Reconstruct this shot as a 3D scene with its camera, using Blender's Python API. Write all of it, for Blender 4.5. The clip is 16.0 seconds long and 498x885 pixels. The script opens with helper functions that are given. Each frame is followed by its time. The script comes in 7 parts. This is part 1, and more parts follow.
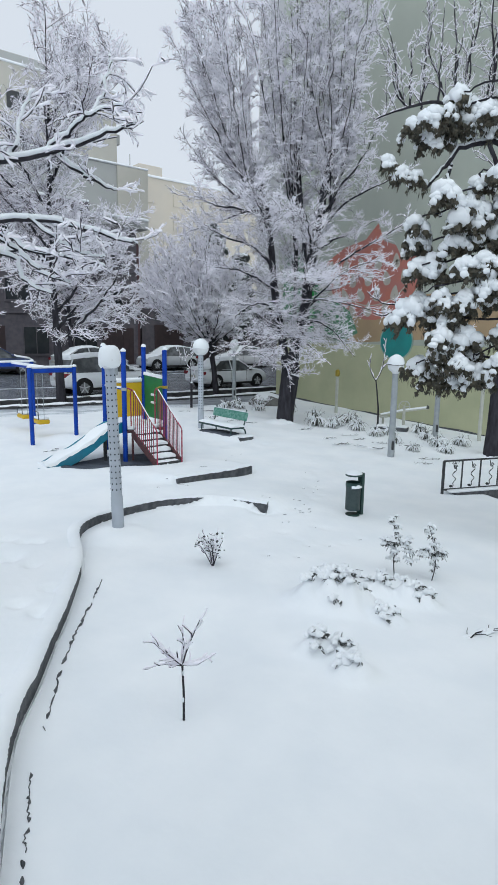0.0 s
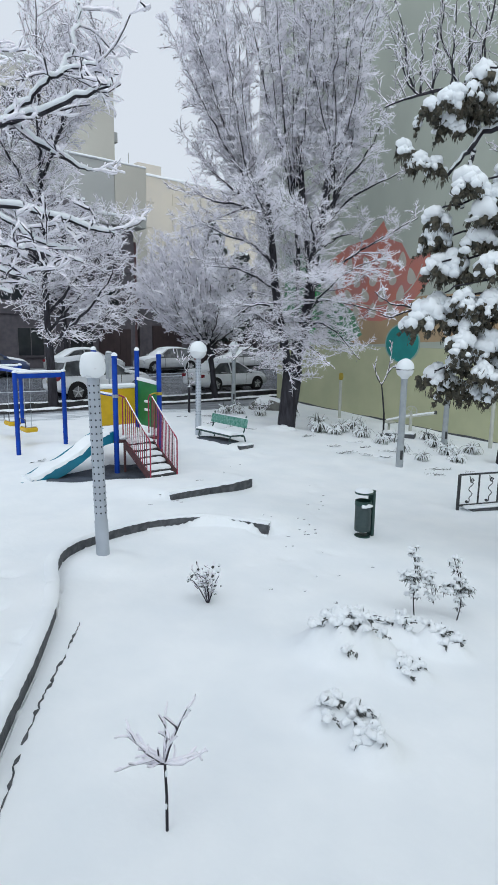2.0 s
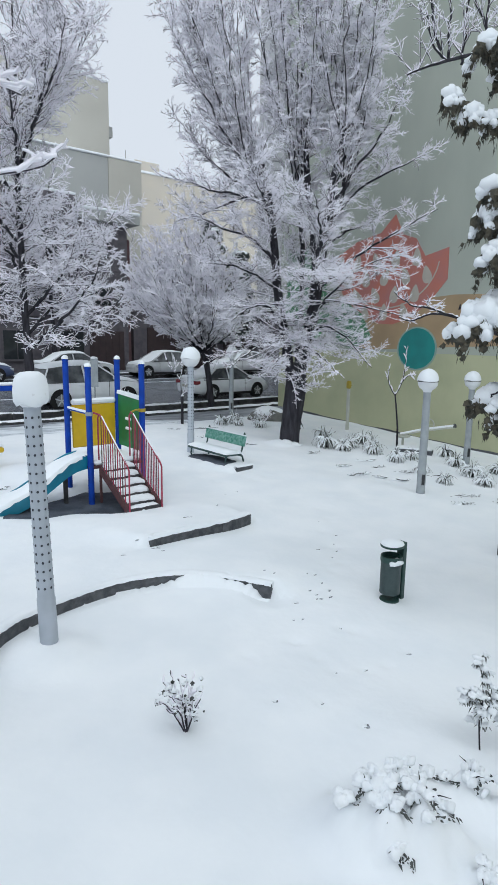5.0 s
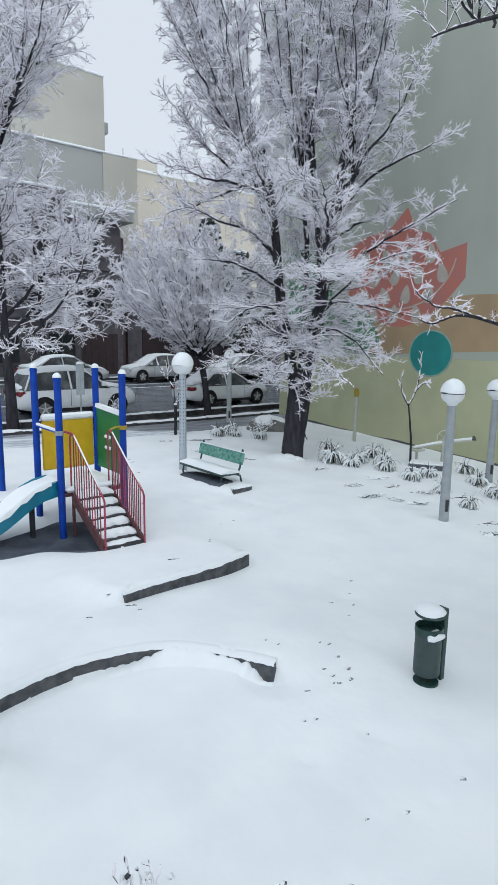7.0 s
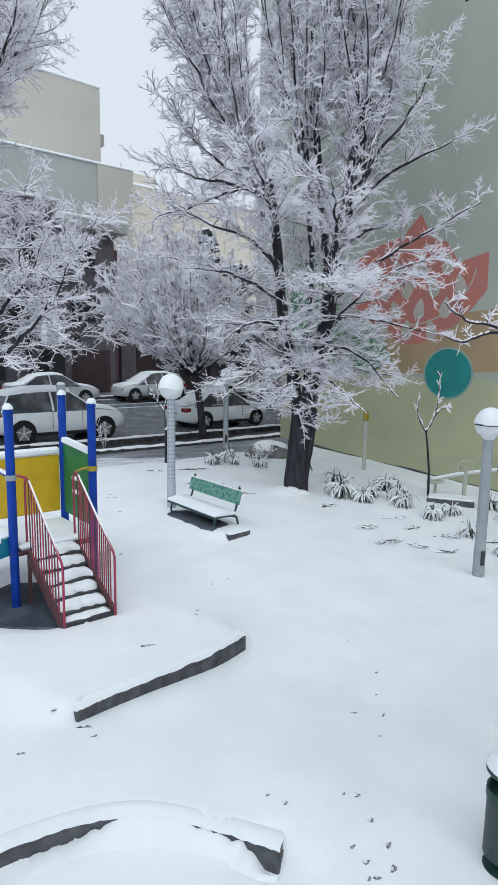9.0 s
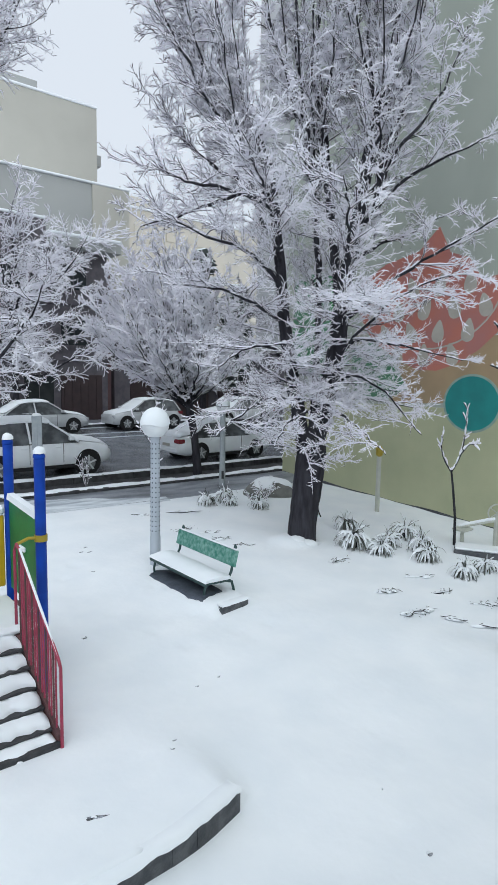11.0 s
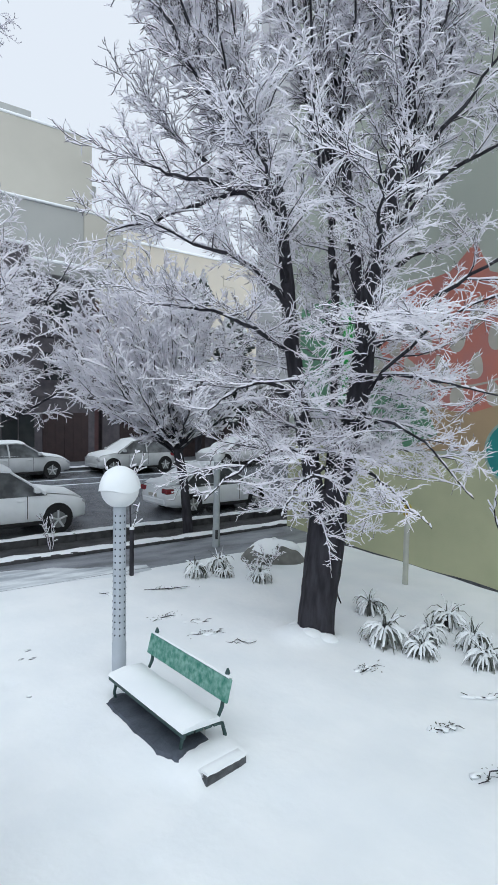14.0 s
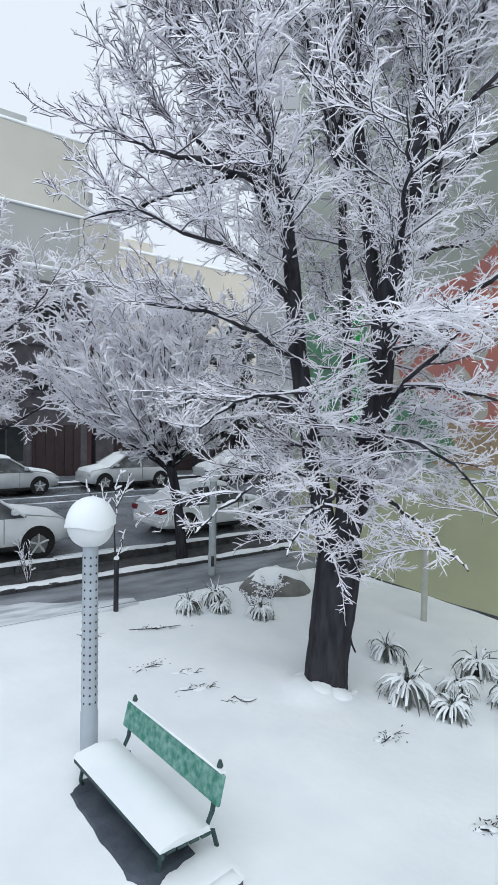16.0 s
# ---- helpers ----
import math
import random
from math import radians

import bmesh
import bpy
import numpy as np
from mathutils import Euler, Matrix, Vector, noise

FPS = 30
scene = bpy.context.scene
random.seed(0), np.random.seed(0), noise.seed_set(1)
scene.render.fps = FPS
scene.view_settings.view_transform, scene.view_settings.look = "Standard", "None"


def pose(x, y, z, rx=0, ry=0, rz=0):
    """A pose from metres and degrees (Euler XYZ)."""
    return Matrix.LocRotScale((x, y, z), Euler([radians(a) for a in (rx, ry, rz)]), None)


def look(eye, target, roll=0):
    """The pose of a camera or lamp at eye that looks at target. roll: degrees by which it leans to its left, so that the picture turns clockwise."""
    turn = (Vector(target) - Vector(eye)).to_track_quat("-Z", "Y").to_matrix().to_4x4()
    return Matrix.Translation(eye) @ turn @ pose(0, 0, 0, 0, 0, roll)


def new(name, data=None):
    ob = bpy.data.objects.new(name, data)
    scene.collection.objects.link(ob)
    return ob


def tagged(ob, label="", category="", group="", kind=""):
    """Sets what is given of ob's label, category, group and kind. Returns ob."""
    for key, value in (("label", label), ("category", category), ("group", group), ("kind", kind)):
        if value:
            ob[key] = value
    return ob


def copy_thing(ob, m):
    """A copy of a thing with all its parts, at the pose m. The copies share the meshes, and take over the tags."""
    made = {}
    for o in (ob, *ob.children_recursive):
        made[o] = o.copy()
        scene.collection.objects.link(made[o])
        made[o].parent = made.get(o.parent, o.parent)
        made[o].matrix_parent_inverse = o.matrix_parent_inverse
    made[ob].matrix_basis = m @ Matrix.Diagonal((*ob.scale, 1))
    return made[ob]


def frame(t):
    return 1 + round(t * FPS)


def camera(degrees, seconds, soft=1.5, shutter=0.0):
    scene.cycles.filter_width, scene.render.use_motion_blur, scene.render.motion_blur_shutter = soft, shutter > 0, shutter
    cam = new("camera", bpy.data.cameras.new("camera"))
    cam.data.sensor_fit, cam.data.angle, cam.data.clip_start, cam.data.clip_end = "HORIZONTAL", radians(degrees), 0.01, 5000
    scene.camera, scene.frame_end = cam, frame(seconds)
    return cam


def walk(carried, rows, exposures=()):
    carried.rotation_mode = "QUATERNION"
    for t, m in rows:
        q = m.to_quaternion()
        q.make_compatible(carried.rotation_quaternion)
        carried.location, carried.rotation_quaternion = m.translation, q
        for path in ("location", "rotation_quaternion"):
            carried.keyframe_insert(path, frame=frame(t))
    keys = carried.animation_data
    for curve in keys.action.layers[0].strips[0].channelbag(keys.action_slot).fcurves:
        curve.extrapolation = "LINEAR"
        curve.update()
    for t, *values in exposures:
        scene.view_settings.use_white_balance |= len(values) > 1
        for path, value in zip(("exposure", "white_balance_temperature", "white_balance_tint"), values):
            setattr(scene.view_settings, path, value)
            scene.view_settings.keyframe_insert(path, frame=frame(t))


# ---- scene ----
cam = camera(45.5, 16.0, soft=0.8)
METRES, EYE, TILT, LEAN, TURN = 12.8, 3.256, 2.0, 0.0, -39.2
ROWS = [
    (0.0, 0.0, 0.0, 0.0, 0.17, -12.26, -0.79),
    (0.5, -0.0002, 0.0151, 0.0004, 0.17, -12.26, -0.79),
    (1.0, -0.0006, 0.0327, 0.0009, 0.17, -12.26, -0.81),
    (1.5, -0.0006, 0.0524, 0.0017, 0.17, -12.24, -0.8),
    (2.0, -0.0004, 0.0743, 0.0024, 0.16, -12.24, -0.8),
    (2.5, 0.0002, 0.0979, 0.0029, 0.16, -12.21, -0.83),
    (3.0, 0.0007, 0.1232, 0.0034, 0.16, -12.19, -0.84),
    (3.5, 0.001, 0.1499, 0.0038, 0.15, -12.18, -0.88),
    (4.0, 0.0011, 0.1775, 0.0047, 0.15, -12.19, -0.85),
    (6.5, 0.003, 0.336, 0.006, 0.17, -12.06, -0.91),
    (7.0, 0.0033, 0.3704, 0.0062, 0.15, -12.02, -0.91),
    (7.5, 0.004, 0.4056, 0.0069, 0.15, -11.93, -0.94),
    (8.0, 0.0046, 0.4416, 0.0076, 0.14, -11.62, -0.95),
    (8.5, 0.0052, 0.4787, 0.0082, 0.13, -11.14, -0.96),
    (9.0, 0.0056, 0.5162, 0.0085, 0.12, -10.61, -0.95),
    (11.5, 0.008, 0.71, 0.0146, 0.13, -7.94, -0.92),
    (12.0, 0.0078, 0.7477, 0.016, 0.12, -7.42, -0.91),
    (12.5, 0.0081, 0.7847, 0.016, 0.13, -6.84, -0.95),
    (13.0, 0.0082, 0.8211, 0.0165, 0.13, -6.29, -0.95),
    (13.5, 0.0075, 0.857, 0.0176, 0.07, -5.73, -0.98),
    (14.0, 0.0083, 0.892, 0.0185, 0.1, -5.15, -0.98),
    (14.5, 0.009, 0.9258, 0.02, 0.12, -4.63, -1.02),
    (15.0, 0.009, 0.9562, 0.0222, 0.12, -4.32, -1.01),
    (15.5, 0.0091, 0.981, 0.0226, 0.1, -4.2, -0.98),
    (16.0, 0.0092, 0.9995, 0.0221, 0.11, -4.19, -1.01),
]
walk(cam, [(t, pose(0, 0, EYE, TILT, LEAN, TURN) @ pose(METRES * x, METRES * y, METRES * z, 90 + pitch, roll, yaw)) for t, x, y, z, yaw, pitch, roll in ROWS],
     exposures=[(0.0, -0.06), (4.0, -0.04), (7.0, -0.02), (9.0, 0.02), (12.5, 0.06), (14.0, 0.11), (16.0, 0.16)])

# ---------------------------------------------------------------- light
world = bpy.data.worlds.new("overcast")
scene.world = world
world.use_nodes = True
wn, wl = world.node_tree.nodes, world.node_tree.links
wn.clear()
w_out = wn.new("ShaderNodeOutputWorld")
w_bg = wn.new("ShaderNodeBackground")
w_sky = wn.new("ShaderNodeTexSky")
w_sky.sky_type = "NISHITA"
w_sky.sun_disc = False
w_sky.sun_elevation = radians(38)
w_sky.sun_rotation = radians(150)
w_sky.dust_density = 6.0
w_scale = wn.new("ShaderNodeVectorMath")
w_scale.operation = "SCALE"
w_scale.inputs["Scale"].default_value = 0.06
w_mix = wn.new("ShaderNodeMix")
w_mix.data_type = "RGBA"
w_mix.inputs["Factor"].default_value = 0.86
w_mix.inputs["B"].default_value = (0.82, 0.895, 0.99, 1)
wl.new(w_sky.outputs["Color"], w_scale.inputs[0])
wl.new(w_scale.outputs["Vector"], w_mix.inputs["A"])
wl.new(w_mix.outputs["Result"], w_bg.inputs["Color"])
w_bg.inputs["Strength"].default_value = 1.0
wl.new(w_bg.outputs["Background"], w_out.inputs["Surface"])

sun = new("sun", bpy.data.lights.new("sun", "SUN"))
sun.data.energy, sun.data.angle, sun.data.color = 1.4, radians(70), (0.88, 0.97, 1.0)
sun.matrix_world = look((-12, -18, 40), (8, 8, 0))


# ---------------------------------------------------------------- materials
def material(name, color, rough=0.7, metal=0.0, color2=None, scale=6.0, bump=0.0, bump_scale=40.0, vary=0.0,
             coat=0.0, specular=0.5, detail=6.0, stretch=(1, 1, 1), fac=(0.35, 0.65)):
    """Two-scale noise between two colours, fine relief, and a small shift from object to object."""
    m = bpy.data.materials.new(name)
    m.use_nodes = True
    n, l = m.node_tree.nodes, m.node_tree.links
    b = n["Principled BSDF"]
    b.inputs["Roughness"].default_value = rough
    b.inputs["Metallic"].default_value = metal
    b.inputs["Coat Weight"].default_value = coat
    b.inputs["Specular IOR Level"].default_value = specular
    co = n.new("ShaderNodeTexCoord")
    mp = n.new("ShaderNodeMapping")
    mp.inputs["Scale"].default_value = stretch
    l.new(co.outputs["Object"], mp.inputs["Vector"])
    t = n.new("ShaderNodeTexNoise")
    t.inputs["Scale"].default_value = scale
    t.inputs["Detail"].default_value = detail
    l.new(mp.outputs["Vector"], t.inputs["Vector"])
    r = n.new("ShaderNodeMapRange")
    r.inputs["From Min"].default_value, r.inputs["From Max"].default_value = fac
    l.new(t.outputs["Fac"], r.inputs["Value"])
    mix = n.new("ShaderNodeMix")
    mix.data_type = "RGBA"
    mix.inputs["A"].default_value = (*color, 1)
    mix.inputs["B"].default_value = (*(color2 or [c * 0.82 for c in color]), 1)
    l.new(r.outputs["Result"], mix.inputs["Factor"])
    last = mix.outputs["Result"]
    if vary:
        info = n.new("ShaderNodeObjectInfo")
        vr = n.new("ShaderNodeMapRange")
        vr.inputs["To Min"].default_value, vr.inputs["To Max"].default_value = 1 - vary, 1 + vary
        l.new(info.outputs["Random"], vr.inputs["Value"])
        hs = n.new("ShaderNodeHueSaturation")
        l.new(vr.outputs["Result"], hs.inputs["Value"])
        l.new(last, hs.inputs["Color"])
        last = hs.outputs["Color"]
    l.new(last, b.inputs["Base Color"])
    if bump:
        f = n.new("ShaderNodeTexNoise")
        f.inputs["Scale"].default_value = bump_scale
        f.inputs["Detail"].default_value = 4
        l.new(mp.outputs["Vector"], f.inputs["Vector"])
        bp = n.new("ShaderNodeBump")
        bp.inputs["Strength"].default_value = bump
        bp.inputs["Distance"].default_value = 0.02
        l.new(f.outputs["Fac"], bp.inputs["Height"])
        l.new(bp.outputs["Normal"], b.inputs["Normal"])
    return m


SNOW = material("snow", (0.86, 0.885, 0.91), 0.75, color2=(0.80, 0.835, 0.87), scale=1.3, bump=0.25, bump_scale=9, specular=0.2)
SNOW_FINE = material("twig_snow", (0.945, 0.922, 0.985), 0.8, color2=(0.905, 0.89, 0.965), scale=9, bump=0.3, bump_scale=30, specular=0.2)
BARK = material("bark", (0.024, 0.023, 0.028), 0.95, color2=(0.052, 0.050, 0.060), scale=9, bump=0.9, bump_scale=22, stretch=(1, 1, 0.25), specular=0.2)
TWIG = material("twig_bark", (0.036, 0.032, 0.042), 0.95, color2=(0.085, 0.078, 0.095), scale=7, specular=0.2)
STONE = material("wet_stone", (0.055, 0.060, 0.068), 0.8, color2=(0.115, 0.12, 0.13), scale=9, bump=0.9, bump_scale=35, vary=0.08)
ASPHALT = material("wet_asphalt", (0.125, 0.135, 0.155), 0.24, color2=(0.225, 0.24, 0.27), scale=1.5, bump=0.2, bump_scale=120, fac=(0.3, 0.7))
SLUSH = material("slush_pavement", (0.12, 0.13, 0.15), 0.42, color2=(0.30, 0.32, 0.36), scale=1.7, bump=0.3, bump_scale=25, stretch=(0.5, 1.6, 1))
CHANNEL = material("gutter_concrete", (0.028, 0.028, 0.03), 0.8, color2=(0.07, 0.07, 0.075), scale=3, bump=0.5, bump_scale=30)
KERB = material("kerb_concrete", (0.035, 0.036, 0.04), 0.85, color2=(0.075, 0.076, 0.08), scale=5, bump=0.4, bump_scale=50, vary=0.15)
POLE_WHITE = material("grey_enamel", (0.42, 0.46, 0.52), 0.5, color2=(0.36, 0.40, 0.45), scale=4, bump=0.1, bump_scale=60)
POLE_STEEL = material("painted_steel", (0.34, 0.37, 0.39), 0.5, color2=(0.27, 0.30, 0.32), scale=5, bump=0.15, bump_scale=60)
GLOBE = material("opal_globe", (0.75, 0.77, 0.79), 0.35, color2=(0.68, 0.70, 0.73), scale=3)
HOLE = material("dark_hole", (0.05, 0.055, 0.07), 0.9)
BLUE = material("blue_paint", (0.003, 0.055, 0.40), 0.55, color2=(0.003, 0.040, 0.28), scale=5, bump=0.1, bump_scale=60, specular=0.25)
YELLOW = material("yellow_panel", (0.68, 0.44, 0.012), 0.5, color2=(0.58, 0.36, 0.01), scale=4, bump=0.1, bump_scale=40)
GREEN = material("green_panel", (0.007, 0.19, 0.06), 0.5, color2=(0.006, 0.14, 0.045), scale=4, bump=0.1, bump_scale=40)
TEAL = material("teal_plastic", (0.007, 0.21, 0.32), 0.35, color2=(0.006, 0.16, 0.25), scale=4)
RED = material("red_paint", (0.38, 0.038, 0.085), 0.5, color2=(0.26, 0.03, 0.06), scale=7, bump=0.2, bump_scale=60)
RUST = material("rusty_steel", (0.12, 0.05, 0.05), 0.7, color2=(0.08, 0.035, 0.04), scale=9, bump=0.3, bump_scale=60)
IRON = material("dark_iron", (0.022, 0.024, 0.028), 0.6, color2=(0.045, 0.046, 0.05), scale=12, bump=0.3, bump_scale=80)
BIN_GREEN = material("bin_green", (0.008, 0.042, 0.036), 0.45, color2=(0.02, 0.06, 0.055), scale=8, bump=0.2, bump_scale=50)
BIN_GREY = material("bin_slate", (0.018, 0.040, 0.042), 0.5, color2=(0.045, 0.070, 0.072), scale=8, bump=0.2, bump_scale=50)
BENCH_GREEN = material("bench_green", (0.022, 0.18, 0.130), 0.5, color2=(0.20, 0.38, 0.33), scale=14, bump=0.3, bump_scale=60)
BENCH_DARK = material("bench_dark", (0.022, 0.055, 0.055), 0.6, color2=(0.035, 0.075, 0.075), scale=14)
LEAF = material("yucca_leaf", (0.045, 0.055, 0.050), 0.6, color2=(0.10, 0.105, 0.095), scale=9, vary=0.3)
NEEDLE = material("conifer_needles", (0.036, 0.038, 0.032), 0.9, color2=(0.105, 0.092, 0.065), scale=14, bump=0.8, bump_scale=50)
SHRUB = material("shrub_leaf", (0.040, 0.046, 0.046), 0.8, color2=(0.10, 0.105, 0.10), scale=14)
WALL = material("olive_render", (0.425, 0.457, 0.40), 0.9, color2=(0.375, 0.405, 0.355), scale=0.6, bump=0.15, bump_scale=30, stretch=(1, 1, 0.6))
WALL_LOW = material("olive_green_paint", (0.475, 0.485, 0.315), 0.9, color2=(0.41, 0.425, 0.275), scale=0.8, bump=0.15, bump_scale=30)
WALL_OCHRE = material("ochre_paint", (0.42, 0.30, 0.18), 0.9, color2=(0.36, 0.26, 0.16), scale=1.2, bump=0.12, bump_scale=30)
MURAL_RED = material("mural_red", (0.52, 0.185, 0.14), 0.9, color2=(0.45, 0.19, 0.17), scale=1.6, bump=0.1, bump_scale=30)
MURAL_LEAF = material("mural_leaf_paint", (0.50, 0.47, 0.41), 0.9, color2=(0.43, 0.40, 0.35), scale=3)
MURAL_TEAL = material("mural_teal", (0.02, 0.26, 0.245), 0.9, color2=(0.02, 0.21, 0.21), scale=2)
MURAL_EDGE = material("mural_pale_ring", (0.30, 0.42, 0.37), 0.9)
MURAL_GREEN = material("mural_green", (0.10, 0.26, 0.15), 0.9, color2=(0.12, 0.24, 0.16), scale=2)
MURAL_LIME = material("mural_bright_green", (0.03, 0.36, 0.08), 0.9)
BRICK = material("dark_brick", (0.105, 0.098, 0.112), 0.9, color2=(0.150, 0.136, 0.152), scale=3, bump=0.4, bump_scale=40)
BRICK_RED = material("red_brick", (0.135, 0.075, 0.078), 0.9, color2=(0.11, 0.065, 0.07), scale=3, bump=0.4, bump_scale=40)
CREAM = material("cream_render", (0.50, 0.485, 0.435), 0.9, color2=(0.46, 0.447, 0.40), scale=0.3)
CREAM_GREY = material("grey_render", (0.40, 0.41, 0.40), 0.9, color2=(0.36, 0.37, 0.365), scale=0.3)
# next two: far renders lightened, distance haze put into the base colour
CREAM_HAZED = material("hazed_yellow_render", (0.58, 0.53, 0.45), 0.9, color2=(0.53, 0.495, 0.44), scale=0.2)
GREY_HAZED = material("hazed_grey_render", (0.43, 0.43, 0.45), 0.9, color2=(0.38, 0.385, 0.40), scale=0.25)
CAR_GLASS = material("frosted_car_glass", (0.05, 0.055, 0.06), 0.3, color2=(0.20, 0.215, 0.23), scale=2.5, fac=(0.4, 0.75))
GLASS = material("dark_glass", (0.03, 0.035, 0.04), 0.12, color2=(0.045, 0.05, 0.055), scale=2)
GATE = material("brown_gate", (0.058, 0.036, 0.038), 0.6, color2=(0.045, 0.03, 0.032), scale=3)
CAR_WHITE = material("white_car_paint", (0.82, 0.85, 0.88), 0.35, color2=(0.76, 0.79, 0.82), scale=3, coat=0.5)
CAR_SILVER = material("silver_car_paint", (0.56, 0.58, 0.60), 0.4, metal=0.15, color2=(0.48, 0.50, 0.52), scale=3, coat=0.4)
CAR_BLUE = material("blue_car_paint", (0.06, 0.09, 0.19), 0.4, color2=(0.05, 0.07, 0.15), scale=3, coat=0.4)
TYRE = material("tyre_rubber", (0.012, 0.012, 0.013), 0.9)
RIM = material("alloy_rim", (0.22, 0.23, 0.24), 0.4, metal=0.5)
LIGHT_RED = material("tail_lamp_red", (0.22, 0.02, 0.03), 0.25)
LIGHT_CLEAR = material("headlamp_glass", (0.45, 0.47, 0.5), 0.15)
ROCK = material("grey_rock", (0.12, 0.12, 0.115), 0.9, color2=(0.20, 0.20, 0.19), scale=4, bump=0.8, bump_scale=18)
YELLOW_VALVE = material("yellow_valve", (0.40, 0.30, 0.03), 0.5)
PIPE = material("cream_pipe", (0.50, 0.51, 0.45), 0.6, color2=(0.43, 0.44, 0.40), scale=5)


# ---------------------------------------------------------------- geometry helpers
class Geo:
    """Vertices and faces, gathered and linked as one mesh."""

    def __init__(self):
        self.v, self.f = [], []

    def add(self, verts, faces):
        k = len(self.v)
        self.v.extend([tuple(p) for p in verts])
        self.f.extend([tuple(i + k for i in q) for q in faces])
        return self

    def box(self, x0, x1, y0, y1, z0, z1, bevel=0.0, m=None):
        bm = bmesh.new()
        bmesh.ops.create_cube(bm, size=1)
        for p in bm.verts:
            p.co = Vector(((x0 + x1) / 2 + p.co.x * (x1 - x0), (y0 + y1) / 2 + p.co.y * (y1 - y0), (z0 + z1) / 2 + p.co.z * (z1 - z0)))
        if bevel:
            bmesh.ops.bevel(bm, geom=bm.edges[:], offset=bevel, segments=1, affect="EDGES")
        bm.verts.index_update()
        vs = [(m @ p.co if m else p.co.copy()) for p in bm.verts]
        fs = [[p.index for p in f.verts] for f in bm.faces]
        bm.free()
        return self.add(vs, fs)

    def tube(self, pts, radii, n=8, caps=True, flat=1.0):
        pts = [Vector(p) for p in pts]
        rings, ref = [], None
        for i, p in enumerate(pts):
            d = (pts[min(i + 1, len(pts) - 1)] - pts[max(i - 1, 0)]).normalized()
            if ref is None:
                ref = Vector((0, 0, 1)) if abs(d.z) < 0.9 else Vector((1, 0, 0))
            a = d.cross(ref).normalized()
            b = a.cross(d).normalized()
            ref = b
            r = radii[i] if isinstance(radii, (list, tuple)) else radii
            rings.append([p + a * (r * math.cos(2 * math.pi * k / n)) + b * (flat * r * math.sin(2 * math.pi * k / n)) for k in range(n)])
        vs = [q for ring in rings for q in ring]
        fs = [(i * n + k, i * n + (k + 1) % n, (i + 1) * n + (k + 1) % n, (i + 1) * n + k) for i in range(len(pts) - 1) for k in range(n)]
        if caps:
            fs += [tuple(range(n))[::-1], tuple((len(pts) - 1) * n + k for k in range(n))]
        return self.add(vs, fs)

    def turned(self, profile, at=(0, 0, 0), n=20):
        """A body of revolution round z from (radius, height) pairs."""
        at = Vector(at)
        vs = [at + Vector((r * math.cos(2 * math.pi * k / n), r * math.sin(2 * math.pi * k / n), z)) for r, z in profile for k in range(n)]
        fs = [(i * n + k, i * n + (k + 1) % n, (i + 1) * n + (k + 1) % n, (i + 1) * n + k) for i in range(len(profile) - 1) for k in range(n)]
        fs += [tuple(range(n))[::-1], tuple((len(profile) - 1) * n + k for k in range(n))]
        return self.add(vs, fs)

    def loft(self, loops, caps=True):
        n = len(loops[0])
        vs = [q for loop in loops for q in loop]
        fs = [(i * n + k, i * n + (k + 1) % n, (i + 1) * n + (k + 1) % n, (i + 1) * n + k) for i in range(len(loops) - 1) for k in range(n)]
        if caps:
            fs += [tuple(range(n))[::-1], tuple((len(loops) - 1) * n + k for k in range(n))]
        return self.add(vs, fs)

    def plate(self, outline, x0, x1):
        """An outline of (y, z) pairs, drawn out along x."""
        return self.loft([[(x0, y, z) for y, z in outline], [(x1, y, z) for y, z in outline]])

    def lump(self, at, rx, ry, rz, rng, n=10, m=6, rough=0.12, cut=-0.3):
        """An uneven dome, flattened below."""
        at = Vector(at)
        vs = []
        ph = rng.uniform(0, 9)
        for i in range(m + 1):
            th = math.pi * 0.5 - (math.pi * 0.5 - math.asin(cut)) * i / m
            for k in range(n):
                a = 2 * math.pi * k / n
                w = 1 + rough * math.sin(3 * a + ph + 2 * th) + rng.uniform(-rough, rough) * 0.6
                vs.append(at + Vector((rx * w * math.cos(th) * math.cos(a), ry * w * math.cos(th) * math.sin(a), rz * w * math.sin(th))))
        fs = [(i * n + k, (i + 1) * n + k, (i + 1) * n + (k + 1) % n, i * n + (k + 1) % n) for i in range(m) for k in range(n)]
        fs.append(tuple(m * n + k for k in range(n))[::-1])
        return self.add(vs, fs)

    def mesh(self, name, mat, smooth=35):
        me = bpy.data.meshes.new(name)
        me.from_pydata(self.v, [], self.f)
        me.materials.append(mat)
        if smooth:
            me.shade_smooth()
            me.set_sharp_from_angle(angle=radians(smooth))
        me.update()
        return me


def part(name, geo, mat, parent, label="", smooth=35, kind=""):
    ob = new(name, geo if isinstance(geo, bpy.types.Mesh) else geo.mesh(name, mat, smooth))
    ob.parent = parent
    return tagged(ob, label=label, kind=kind)


def thing(name, label, category, at=(0, 0, 0), turn=0.0, group="", kind=""):
    ob = new(name)
    ob.empty_display_size = 0.2
    ob.matrix_basis = pose(*at, 0, 0, turn)
    return tagged(ob, label, category, group, kind)


def setting(name, geo, mat, label, category, smooth=35):
    ob = new(name, geo.mesh(name, mat, smooth))
    return tagged(ob, label, category, kind="structure")


